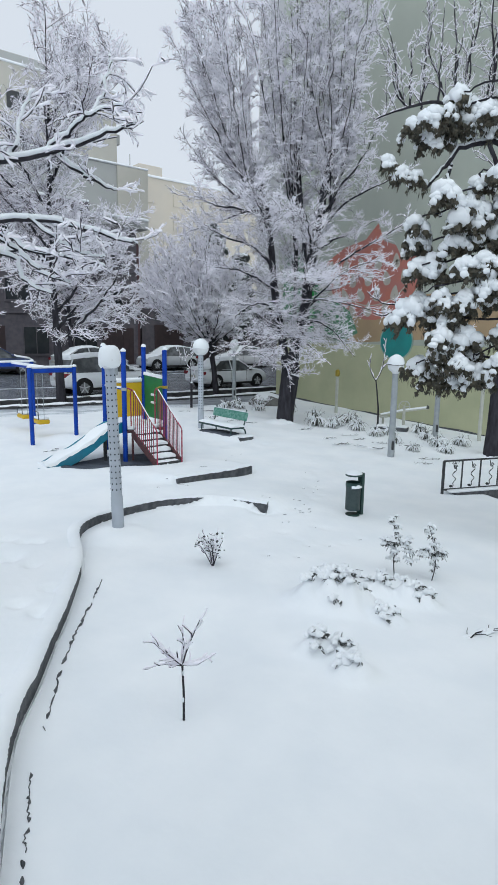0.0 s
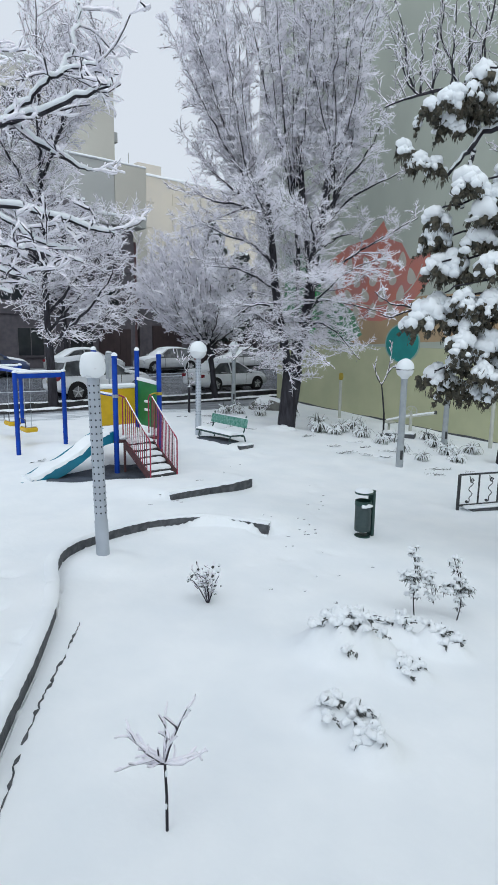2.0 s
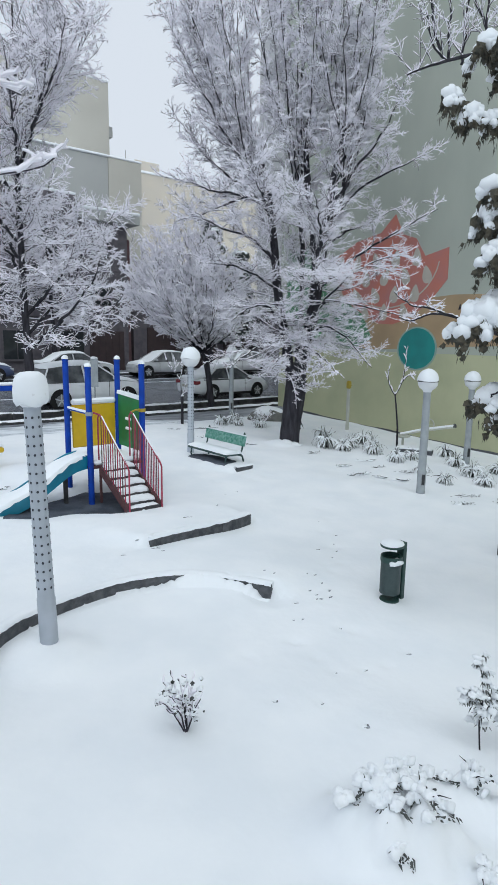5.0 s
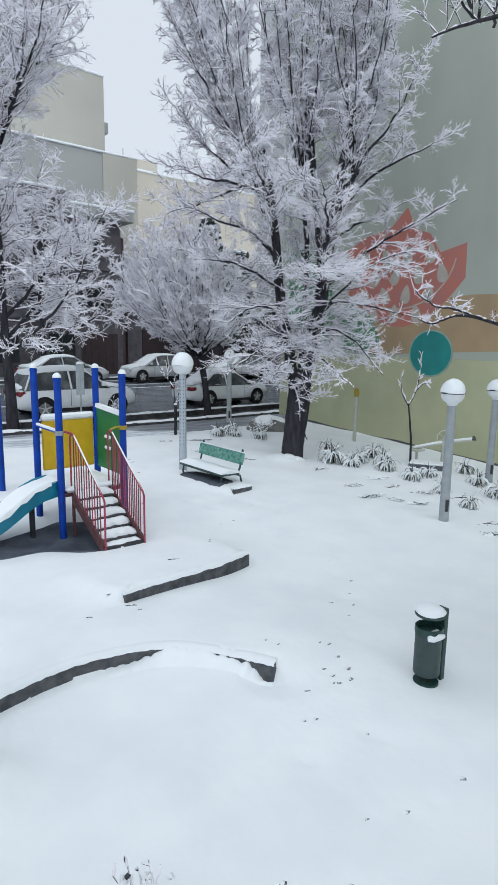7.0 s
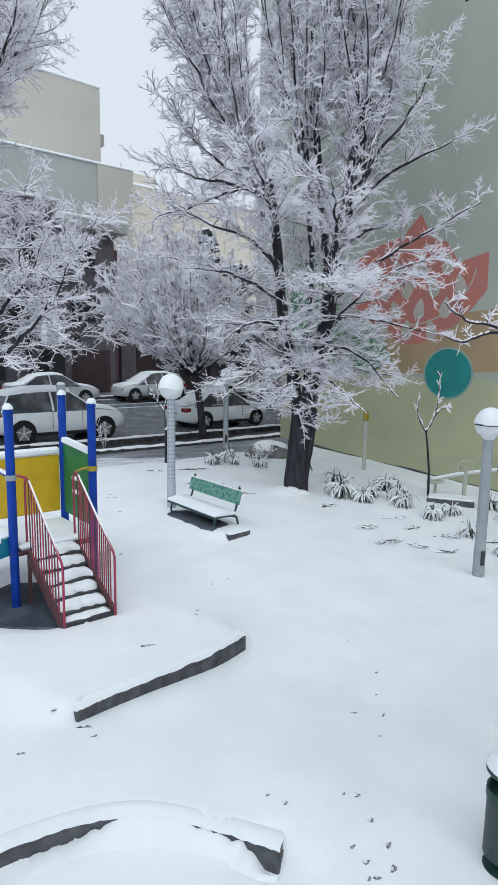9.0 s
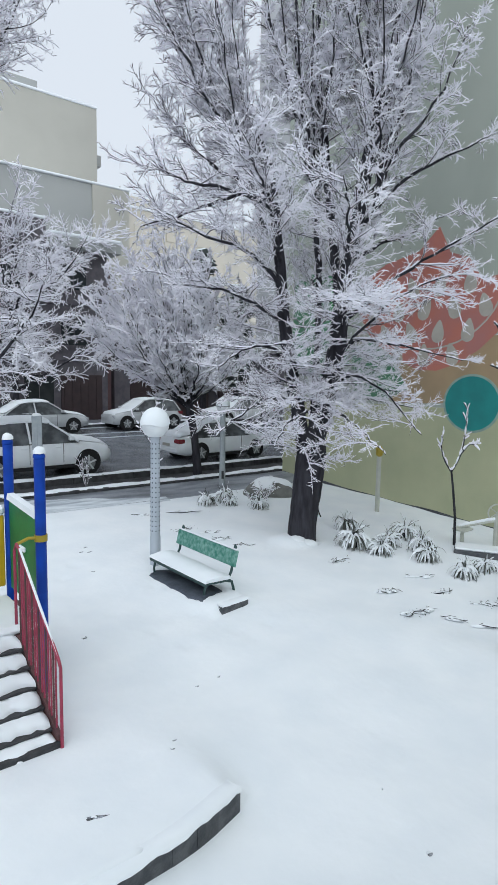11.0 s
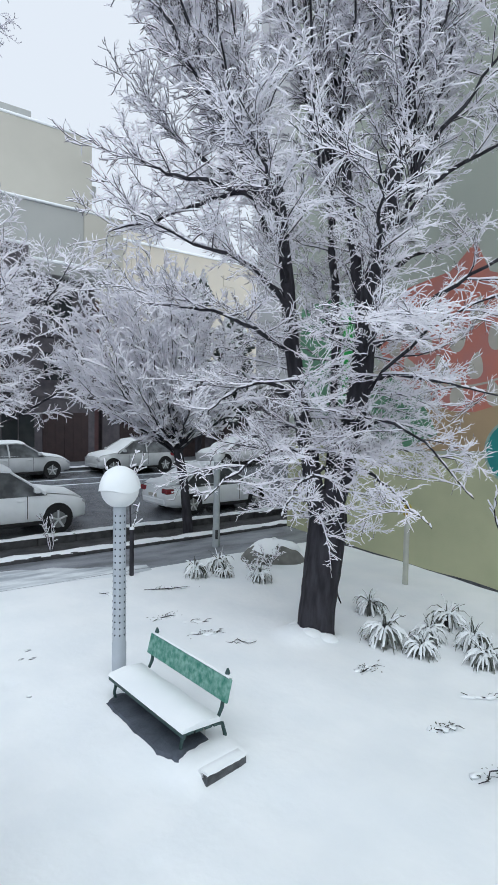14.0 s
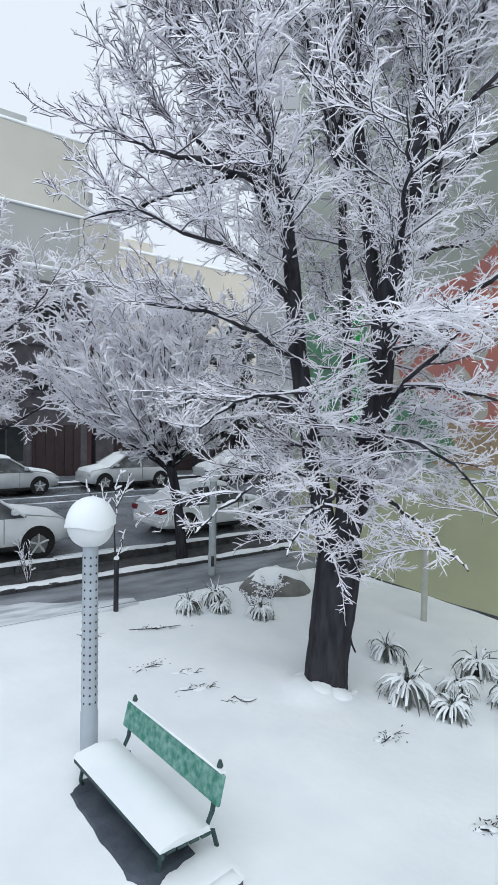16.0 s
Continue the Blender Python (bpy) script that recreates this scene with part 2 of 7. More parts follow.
def smooth_rows(rows, per):
    """A smooth run of (point, radius) through a few rows."""
    out = []
    v = [Vector((*p, r)) for p, r in rows]
    for i in range(len(v) - 1):
        p0, p1, p2, p3 = v[max(i - 1, 0)], v[i], v[i + 1], v[min(i + 2, len(v) - 1)]
        for k in range(per):
            u = k / per
            q = 0.5 * ((2 * p1) + (p2 - p0) * u + (2 * p0 - 5 * p1 + 4 * p2 - p3) * u * u + (3 * p1 - p0 - 3 * p2 + p3) * u ** 3)
            out.append((Vector(q[:3]), max(q[3], 0.004)))
    out.append((Vector(v[-1][:3]), v[-1][3]))
    return out


# ---------------------------------------------------------------- ground
def gz(x, y):
    """Height of the snow: a shallow slope, rising towards and across the street."""
    cx, cy = np.clip(x, 0, 19), np.clip(y, 0, 24)
    z = 0.5287 - 0.06885 * cx - 0.00163 * cy + 0.000671 * cx * cx + 0.001962 * cx * cy + 0.000364 * cy * cy
    return z + 0.052 * (np.clip(y, 24, 34) - 24)


def gf(x, y):
    return float(gz(x, y))


def foot_marks():
    rng = random.Random(5)
    marks = []
    for x0, y0, dx, dy, count in ((0.6, 6.2, 0.22, 0.5, 9), (-0.5, 5.0, 0.3, 0.55, 12), (1.7, 6.6, 0.05, 0.6, 5)):
        for i in range(count):
            side = 0.13 if i % 2 else -0.13
            marks.append((x0 + dx * i + side + rng.uniform(-0.08, 0.08), y0 + dy * i + rng.uniform(-0.1, 0.1), rng.uniform(0.10, 0.14), rng.uniform(0.07, 0.11)))
    for i in range(16):
        marks.append((6.0 + 0.33 * i + rng.uniform(-0.25, 0.25), 6.0 + 0.30 * i + rng.uniform(-0.3, 0.3), rng.uniform(0.06, 0.10), rng.uniform(0.01, 0.025)))
    for i in range(26):
        marks.append((rng.uniform(-1, 2.2), rng.uniform(5.5, 10), rng.uniform(0.09, 0.15), rng.uniform(0.04, 0.09)))
    for i in range(14):
        marks.append((rng.uniform(8.5, 11), rng.uniform(11, 17), rng.uniform(0.07, 0.13), rng.uniform(0.02, 0.04)))
    for x, y in ((6.95, 5.74), (5.16, 5.86), (5.57, 5.17), (5.49, 5.61), (6.3, 5.79), (6.73, 6.51), (6.06, 6.59), (6.56, 5.73), (6.0, 5.91), (5.46, 6.63)):
        marks.append((x, y, 0.07, 0.02))
    for x, y in ((2.6, 7.56), (2.19, 6.03), (1.74, 5.8), (2.43, 7.65), (2.25, 6.82), (2.3, 7.9), (1.5, 6.4), (1.9, 7.2)):
        marks.append((x, y, 0.10, 0.055))
    return marks


# low curbs: path, and how far the snow behind each is banked up
CURBS = [
    ([(2.905, 7.06), (3.22, 7.85), (3.62, 8.28), (4.2, 8.52), (4.9, 8.69), (5.6, 8.64), (6.08, 8.43), (6.48, 7.96), (6.68, 7.64)], 0.122),
    ([(-0.3, 0.6), (0.26, 2.0), (0.64, 2.94), (0.84, 3.46), (0.96, 3.75), (1.14, 4.08), (1.41, 4.48), (1.73, 4.99), (2.04, 5.47), (2.56, 6.33), (2.74, 6.66), (2.9, 7.05)], 0.165),
    ([(6.12, 9.80), (6.5, 9.86), (7.2, 9.92), (7.75, 9.99), (8.30, 10.14)], 0.178),
    ([(10.55, 13.40), (11.1, 13.47)], 0.112),
]


def banked(X, Y, path, height):
    """Snow lying level with a curb's top behind it, thinning out over a metre or so."""
    pts = np.array(path)
    seg = np.linalg.norm(np.diff(pts, axis=0), axis=1)
    run = np.concatenate([[0], np.cumsum(seg)])
    best, side, along = np.full(X.shape, 9e9), np.zeros(X.shape), np.zeros(X.shape)
    for i in range(len(pts) - 1):
        d = (pts[i + 1] - pts[i]) / seg[i]
        u = np.clip((X - pts[i, 0]) * d[0] + (Y - pts[i, 1]) * d[1], 0, seg[i])
        q = np.hypot(X - pts[i, 0] - d[0] * u, Y - pts[i, 1] - d[1] * u)
        s = d[0] * (Y - pts[i, 1]) - d[1] * (X - pts[i, 0])
        near = q < best
        best, side, along = np.where(near, q, best), np.where(near, s, side), np.where(near, run[i] + u, along)
    d0, d1 = (pts[1] - pts[0]) / seg[0], (pts[-1] - pts[-2]) / seg[-1]
    inside = np.where(along < run[-1] / 2, (X - pts[0, 0]) * d0[0] + (Y - pts[0, 1]) * d0[1], (pts[-1, 0] - X) * d1[0] + (pts[-1, 1] - Y) * d1[1])
    ends = np.clip(1.0 + inside / (0.10 + 0.9 * best), 0, 1)
    ends = ends * ends * (3 - 2 * ends)
    if isinstance(height, tuple):
        height = np.interp(along / run[-1], [0.0, 0.60, 0.68, 1.0], height)
    return np.where(side > 0.0, height * np.exp(-(best / 1.5) ** 3) * ends, 0)


MARKS = foot_marks() + [(14.12, 15.62, 0.40, -0.13), (3.86, 7.68, 0.42, -0.09), (6.45, 15.3, 0.75, -0.15), (6.9, 12.8, 0.9, 0.13), (5.7, 12.55, 0.7, 0.10), (6.7, 12.2, 0.45, 0.05), (12.35, 6.0, 0.55, 0.16), (13.1, 5.65, 0.6, 0.20), (6.57, 7.60, 0.27, 0.055), (6.63, 7.66, 0.16, 0.03)]
# shrubs bowed under the snow: x, y, half length, half width, height, turn, seed, dark sprigs
MOUNDS = [(4.78, 4.28, 0.42, 0.30, 0.25, -52, 81, 34), (5.15, 4.42, 0.24, 0.16, 0.12, -50, 84, 7), (5.46, 4.20, 0.16, 0.13, 0.15, -60, 85, 8), (5.64, 3.84, 0.26, 0.14, 0.16, -64, 82, 13), (4.95, 3.64, 0.16, 0.11, 0.09, -45, 83, 6),
          (3.80, 3.62, 0.15, 0.12, 0.13, -20, 86, 9), (3.95, 3.42, 0.13, 0.11, 0.10, 20, 87, 6), (3.82, 3.14, 0.18, 0.15, 0.12, -20, 88, 8)]


def snow_top(X, Y):
    """The snow's surface with its waves, prints and the banks behind the curbs."""
    Z = gz(X, Y)
    for x, y, rx, ry, h, turn, _, _ in MOUNDS:
        c, q = math.cos(radians(turn)), math.sin(radians(turn))
        u, v = ((X - x) * c + (Y - y) * q) / rx, ((Y - y) * c - (X - x) * q) / ry
        lumpy = 1 + 0.4 * np.sin(X * 17 + Y * 5) * np.sin(Y * 19 - X * 4)
        Z = Z + 1.3 * h * lumpy * np.exp(-(u * u + v * v) ** 1.5)
    inside = (X > -4) & (X < 22) & (Y > -4) & (Y < 20.1)
    wave = 0.02 * np.sin(X * 1.1 + 0.7 * np.sin(Y * 0.9)) * np.sin(Y * 0.8 + 1.3) + 0.009 * np.sin(X * 3.1 + Y * 1.7) + 0.007 * np.sin(Y * 4.3 - X * 2.2)
    Z = Z + np.where(inside, wave, 0)
    for x, y, r, d in MARKS:
        q = ((X - x) ** 2 + (Y - y) ** 2) / (r * r)
        Z = Z - d * np.exp(-q * q)
    for path, height in ((CURBS[1][0] + CURBS[0][0][1:], (0.125, 0.125, 0.122, 0.122)), CURBS[2], CURBS[3]):
        Z = Z + np.where(inside, banked(X, Y, path, height), 0)
    # the gutter by the street
    Z = np.where(Y > 20.3, Z - 0.35, Z)
    return Z


def sf(x, y):
    return float(snow_top(np.array([float(x)]), np.array([float(y)]))[0])


def build_ground():
    fine_x = np.concatenate([np.arange(-3, -1, 0.1), np.arange(-1, 8, 0.06), np.arange(8, 21.01, 0.1)])
    fine_y = np.concatenate([np.arange(-2, 2.5, 0.1), np.arange(2.5, 10.5, 0.06), np.arange(10.5, 24.01, 0.1)])
    xs = np.concatenate([[-900, -300, -100, -40, -20, -10, -6, -4], fine_x, [23, 27, 34, 45, 70, 120, 300, 900]])
    ys = np.concatenate([[-900, -300, -100, -40, -20, -10, -6, -4], fine_y, [25, 26, 28, 31, 34, 40, 60, 120, 300, 900]])
    X, Y = np.meshgrid(xs, ys)
    Z = snow_top(X, Y)
    ny, nx = X.shape
    me = bpy.data.meshes.new("ground")
    idx = np.arange(nx * ny).reshape(ny, nx)
    q = np.stack([idx[:-1, :-1], idx[:-1, 1:], idx[1:, 1:], idx[1:, :-1]], -1).reshape(-1, 4)
    me.vertices.add(nx * ny)
    me.vertices.foreach_set("co", np.stack([X, Y, Z], -1).reshape(-1))
    me.loops.add(q.size)
    me.loops.foreach_set("vertex_index", q.reshape(-1))
    me.polygons.add(len(q))
    me.polygons.foreach_set("loop_start", np.arange(len(q)) * 4)
    me.polygons.foreach_set("loop_total", np.full(len(q), 4))
    me.materials.append(SNOW)
    me.update(calc_edges=True)
    me.shade_smooth()
    tagged(new("ground", me), "fresh deep snow with faint footprints over the whole park", "ground", kind="structure")


build_ground()


def strip(name, y0, y1, lift, mat, label, category, x0=-60, x1=90, step=1.5, depth=0.5):
    geo = Geo()
    xs = np.arange(x0, x1 + 0.1, step)
    rows = [(y0, -depth), (y0, lift), (y1, lift), (y1, -depth)]
    geo.loft([[(x, y, gf(x, y) + dz) for y, dz in rows] for x in xs])
    return setting(name, geo, mat, label, category)


strip("pavement", 20.15, 21.75, 0.012, SLUSH, "wet grey asphalt footway with trodden slush", "pavement")
def slush_sheet():
    """Trodden snow left on the footway, thinning out where it has been walked bare."""
    rng = random.Random(19)
    loops, edge = [], 0.0
    for i in range(170):
        x = -20 + i * 0.2
        edge = edge * 0.7 + rng.uniform(-0.12, 0.12)
        y = 20.2 + min(1.0, max(0.0, (14.4 - x) / 3.5)) * 1.25 + edge * min(1.0, max(0.1, (15 - x) / 3))
        z = [gf(x, q) for q in (19.9, 20.6, y)]
        loops.append([(x, 19.9, z[0] - 0.04), (x, 20.2, z[0] + 0.03 + 0.01 * edge), (x, (20.2 + y) / 2, z[1] + 0.026 + 0.03 * edge), (x, y - 0.06, z[2] + 0.024), (x, y, z[2] - 0.02), (x, 20.4, z[1] - 0.1)])
    setting("slush", Geo().loft(loops), SLUSH_SNOW, "grey trodden snow on the footway", "snow", smooth=70)


SLUSH_SNOW = material("trodden_snow", (0.36, 0.40, 0.45), 0.6, color2=(0.74, 0.78, 0.82), scale=2.2, bump=0.6, bump_scale=12, stretch=(0.4, 1.8, 1), fac=(0.35, 0.6))
slush_sheet()
strip("gutter", 22.0, 23.42, -0.10, CHANNEL, "dark wet gutter and planting strip beside the street", "gutter")
strip("road", 23.62, 34.2, 0.02, ASPHALT, "wet dark asphalt street between parked cars", "road", step=3)
def tyre_slush():
    """Thin lines of slush between the wheel tracks."""
    rng = random.Random(29)
    for y0, x0, x1, wide in ((30.75, 12, 23, 0.07), (31.95, 13, 24, 0.06), (27.2, 4, 15, 0.10), (33.75, 2, 30, 0.28), (24.0, 13.6, 16.2, 0.10)):
        loops, drift = [], 0.0
        for i in range(int((x1 - x0) / 0.25)):
            x = x0 + i * 0.25
            drift = 0.9 * drift + rng.uniform(-0.02, 0.02)
            w = wide * max(0.1, rng.uniform(0.3, 1.2)) * (0.1 if rng.random() < 0.15 else 1)
            z = gf(x, y0) + 0.022
            loops.append([(x, y0 + drift - w, z - 0.01), (x, y0 + drift - w * 0.5, z + 0.01), (x, y0 + drift + w * 0.5, z + 0.01), (x, y0 + drift + w, z - 0.01)])
        setting("slush", Geo().loft(loops), SLUSH_SNOW, "line of grey slush left between wheel tracks", "snow", smooth=70)


tyre_slush()
strip("pavement", 34.45, 36.9, 0.14, SLUSH, "slushy footway in front of the far buildings", "pavement", step=3)


def kerb(y0, y1, top, count, x0, length, label):
    owner = thing("kerb", label, "kerb", kind="structure")
    rng = random.Random(int(y0 * 10))
    for i in range(count):
        x = x0 + i * length
        z = gf(x, y0)
        part("kerb_stone", Geo().box(x + 0.01, x + length - 0.01, y0, y1, z - 0.4, z + top + rng.uniform(-0.01, 0.01), 0.015), KERB, owner)
    loops = []
    for i in range(int(count * length / 0.22)):
        x = x0 + i * 0.22
        z = gf(x, y0) + top
        e1, e2, h = rng.uniform(-0.012, 0.02), rng.uniform(-0.012, 0.02), 0.045 + 0.015 * math.sin(i * 0.9) + rng.uniform(-0.012, 0.012)
        loops.append([(x, y0 - e1, z - 0.012), (x, y1 + e2, z - 0.012), (x, y1 - 0.03, z + h), (x, y0 + 0.03, z + h)])
    part("snow", Geo().loft(loops), SNOW, owner, "fresh snow lying along the kerb", smooth=70)


kerb(21.76, 21.98, 0.10, 26, 2.0, 1.0, "concrete kerb edging the footway, capped with snow")
kerb(23.43, 23.61, 0.10, 28, 1.5, 1.0, "concrete kerb along the street, capped with snow")
kerb(34.22, 34.43, 0.14, 20, 0.0, 1.9, "far street kerb with a line of snow")


# ---------------------------------------------------------------- buildings
def window(parent, x, z, w, h, y, frame_mat=CREAM_GREY):
    win = part("window", Geo().box(x - w / 2, x + w / 2, y - 0.05, y + 0.02, z, z + h, 0.01), frame_mat, parent)
    for k in (0, 1):
        xa = x - w / 2 + 0.05 + k * (w / 2 - 0.025)
        part("pane", Geo().box(xa, xa + w / 2 - 0.075, y - 0.062, y - 0.052, z + 0.05, z + h - 0.05), GLASS, win)
    part("sill", Geo().box(x - w / 2 - 0.06, x + w / 2 + 0.06, y - 0.14, y - 0.052, z - 0.07, z - 0.004), frame_mat, win)


def mural_building():
    b = thing("mural_building", "tall olive rendered end wall painted with a leafy mural", "building")
    x0 = 19.4
    part("wall", Geo().box(x0, x0 + 9, -14, 21.75, 2.95, 24), WALL, b)
    part("wall_base", Geo().box(x0 - 0.003, x0 + 9, -14, 21.75, -1.5, 2.945), WALL_LOW, b, "olive green painted lower wall")
    part("roof", Geo().box(x0 - 0.15, x0 + 9.2, -14.2, 21.95, 24.0, 24.4, 0.03), CREAM_GREY, b)
    damp = Geo().loft([[(x0 - 0.012, y, gf(19, y) - 0.3), (x0 - 0.012, y, gf(19, y) + 0.03 + 0.03 * math.sin(y * 2.3) * math.sin(y * 0.7)), (x0 + 0.1, y, gf(19, y) + 0.055), (x0 + 0.1, y, gf(19, y) - 0.3)] for y in np.linspace(-13.9, 21.7, 90)])
    part("damp_course", damp, STONE, b, "dark damp line along the wall's foot")
    x = x0 - 0.006
    # ochre ground of the mural, with a slanting upper edge
    part("ochre_band", Geo().plate([(9.2, 3.35), (9.2, 4.75), (13.4, 4.85), (17.0, 4.6), (18.4, 3.6), (17.0, 3.0), (13.0, 3.2)], x, x0 + 0.05), WALL_OCHRE, b, "ochre painted band")
    red = [(13.7, 5.35), (13.72, 6.35), (14.6, 6.15), (15.0, 6.75), (15.55, 6.95), (15.9, 7.65), (16.5, 7.1), (17.6, 6.9), (18.6, 6.4), (18.55, 5.7), (18.2, 5.05),
           (17.7, 4.6), (17.0, 4.2), (16.4, 3.95), (15.8, 3.92), (15.2, 4.1), (14.6, 4.45), (14.1, 4.9)]
    part("red_figure", Geo().plate(red, x - 0.006, x0 + 0.05), MURAL_RED, b, "brick red painted crown with pale leaves")
    rng = random.Random(3)
    for row, z in enumerate((4.35, 4.95, 5.55, 6.15)):
        for i in range(5):
            y = 14.5 + i * 0.86 + 0.43 * (row % 2)
            if row == 0 and (i < 1 or i > 3) or row == 1 and i > 4:
                continue
            lean = rng.uniform(-0.5, 0.5)
            pts = []
            for k in range(18):
                a = 2 * math.pi * k / 18
                py, pz = 0.17 * math.sin(a) * (1 - 0.45 * math.cos(a)), 0.30 * math.cos(a)
                pts.append((y + py * math.cos(lean) - pz * math.sin(lean), z + py * math.sin(lean) + pz * math.cos(lean)))
            part("leaf_figure", Geo().plate(pts, x - 0.010, x), MURAL_LEAF, b)
    bow = [math.pi * (1.05 + 0.72 * k / 14) for k in range(15)]
    stem = Geo().plate([(16.1 + 2.1 * math.cos(q), 6.2 + 1.725 * math.sin(q)) for q in bow] + [(16.1 + 2.06 * math.cos(q), 6.2 + 1.68 * math.sin(q)) for q in bow[::-1]], x - 0.0145, x)
    part("stem_figure", stem, MURAL_LEAF, b)
    for r, mat, lift, nm in ((0.80, MURAL_EDGE, 0.014, "disc_ring"), (0.74, MURAL_TEAL, 0.018, "disc_figure")):
        part(nm, Geo().plate([(14.72 + r * math.cos(2 * math.pi * k / 48), 3.10 + 0.93 * r * math.sin(2 * math.pi * k / 48)) for k in range(48)], x - lift, x), mat, b, "teal painted disc")
    part("green_figure", Geo().plate([(18.85, 4.1), (19.3, 6.75), (20.2, 7.0), (21.3, 6.8), (21.4, 4.3), (20.4, 3.6)], x - 0.006, x), MURAL_GREEN, b, "dark green painted leaf shape")
    part("green_stem", Geo().plate([(19.28, 3.0), (19.36, 6.8), (19.68, 6.8), (19.60, 3.0)], x - 0.014, x), MURAL_LIME, b, "bright green painted stem")
    part("green_figure", Geo().plate([(16.7, 3.4), (17.2, 4.3), (18.0, 4.75), (18.75, 4.5), (18.6, 3.3), (17.6, 3.0)], x - 0.012, x), MURAL_GREEN, b)
    part("snow", Geo().box(x0 - 0.14, x0 + 9.1, -14.1, 21.9, 24.4, 24.55, 0.04), SNOW, b)


mural_building()


def brick_building():
    b = thing("brick_building", "dark brick street building with a flat snowy roof edge", "building")
    y = 37.0
    z0 = 0.7
    part("wall", Geo().box(-26, 20.2, y, y + 9, 0.2, 10.0), BRICK, b)
    part("side_wall", Geo().box(20.2, 20.7, y + 0.6, y + 9, 0.2, 9.3), BRICK_RED, b, "reddish brick return wall")
    part("cornice", Geo().box(16.9, 20.75, y - 0.7, y + 9, 10.0, 10.52, 0.03), CREAM_GREY, b, "pale concrete roof edge")
    part("snow", Geo().box(16.85, 20.78, y - 0.74, y + 9, 10.52, 10.70, 0.05), SNOW, b)
    part("parapet", Geo().box(-26, 16.9, y - 0.1, y + 0.3, 10.1, 11.3, 0.03), BRICK, b)
    part("snow", Geo().box(-26, 16.9, y - 0.12, y + 0.34, 11.3, 11.45, 0.04), SNOW, b)
    for zf in (4.35, 7.2):
        part("floor_band", Geo().box(-26, 20.32, y - 0.12, y + 0.1, zf, zf + 0.28, 0.02), BRICK, b)
    for x in (-10, -6, -2, 2, 5.5, 9, 12.2, 15.0, 18.3):
        for z in (5.1, 7.95):
            window(b, x, z, 1.5, 1.4, y, BRICK)
    for x in (6.5, 13.2, 16.4):
        window(b, x, 1.9, 1.6, 1.7, y, BRICK)
    for x in (3.6, 10.2, 18.7):
        door = part("gate", Geo().box(x - 1.15, x + 1.15, y - 0.08, y + 0.05, z0, z0 + 2.9, 0.02), GATE, b, "brown metal street gate")
        for k in range(5):
            part("gate_rib", Geo().box(x - 1.0 + k * 0.45, x - 0.85 + k * 0.45, y - 0.11, y - 0.082, z0 + 0.1, z0 + 2.8), GATE, door)


def low_shops():
    b = thing("low_shops", "low dark row of shops beyond the far footway", "building")
    part("wall", Geo().box(21.2, 40, 38.2, 45.5, 0.2, 5.4), BRICK, b)
    part("roof_edge", Geo().box(21.1, 40, 37.9, 45.6, 5.4, 5.75, 0.03), BRICK, b)
    part("snow", Geo().box(21.08, 40, 37.85, 45.6, 5.75, 5.95, 0.05), SNOW, b, "snow on the flat roof")
    for x in (22.2, 25.4, 28.6, 31.8, 35.0):
        door = part("shutter", Geo().box(x, x + 2.4, 38.12, 38.25, 0.7, 3.9, 0.02), GATE, b, "brown roller shutter")
        for k in range(8):
            part("shutter_slat", Geo().box(x + 0.05, x + 2.35, 38.095, 38.118, 0.85 + k * 0.37, 1.12 + k * 0.37), GATE, door)


def cream_building():
    b = thing("cream_building", "pale cream rendered apartment block with stepped snowy roofs", "building")
    part("wall", Geo().box(23.8, 26.6, 46.5, 58, 0, 16.6), CREAM, b, "cream rendered wing")
    part("wall", Geo().box(4, 23.79, 46.6, 58, 0, 16.6), CREAM_GREY, b, "grey rendered wing")
    part("snow", Geo().box(3.9, 26.65, 46.45, 58, 16.62, 16.78, 0.05), SNOW, b)
    part("upper_wall", Geo().box(2, 28.0, 54.7, 68, 0, 25.2), CREAM, b)
    part("snow", Geo().box(1.9, 28.05, 54.6, 68, 25.2, 25.4, 0.05), SNOW, b)
    part("roof_box", Geo().box(16, 24, 57, 64, 25.42, 27.0, 0.05), CREAM_GREY, b)
    for z in (9, 12, 15, 18, 21):
        part("balcony", Geo().box(28.0, 28.7, 55.4, 57.2, z, z + 0.9, 0.03), CREAM_GREY, b)
    for z in (18.6, 21.6):
        for x in (8, 13, 18):
            part("window", Geo().box(x, x + 1.6, 54.62, 54.72, z, z + 1.5, 0.01), GLASS, b)
    part("vent_pipe", Geo().tube([(24.6, 50, 16.7), (24.6, 50, 17.7)], 0.12, 8), CREAM_GREY, b)


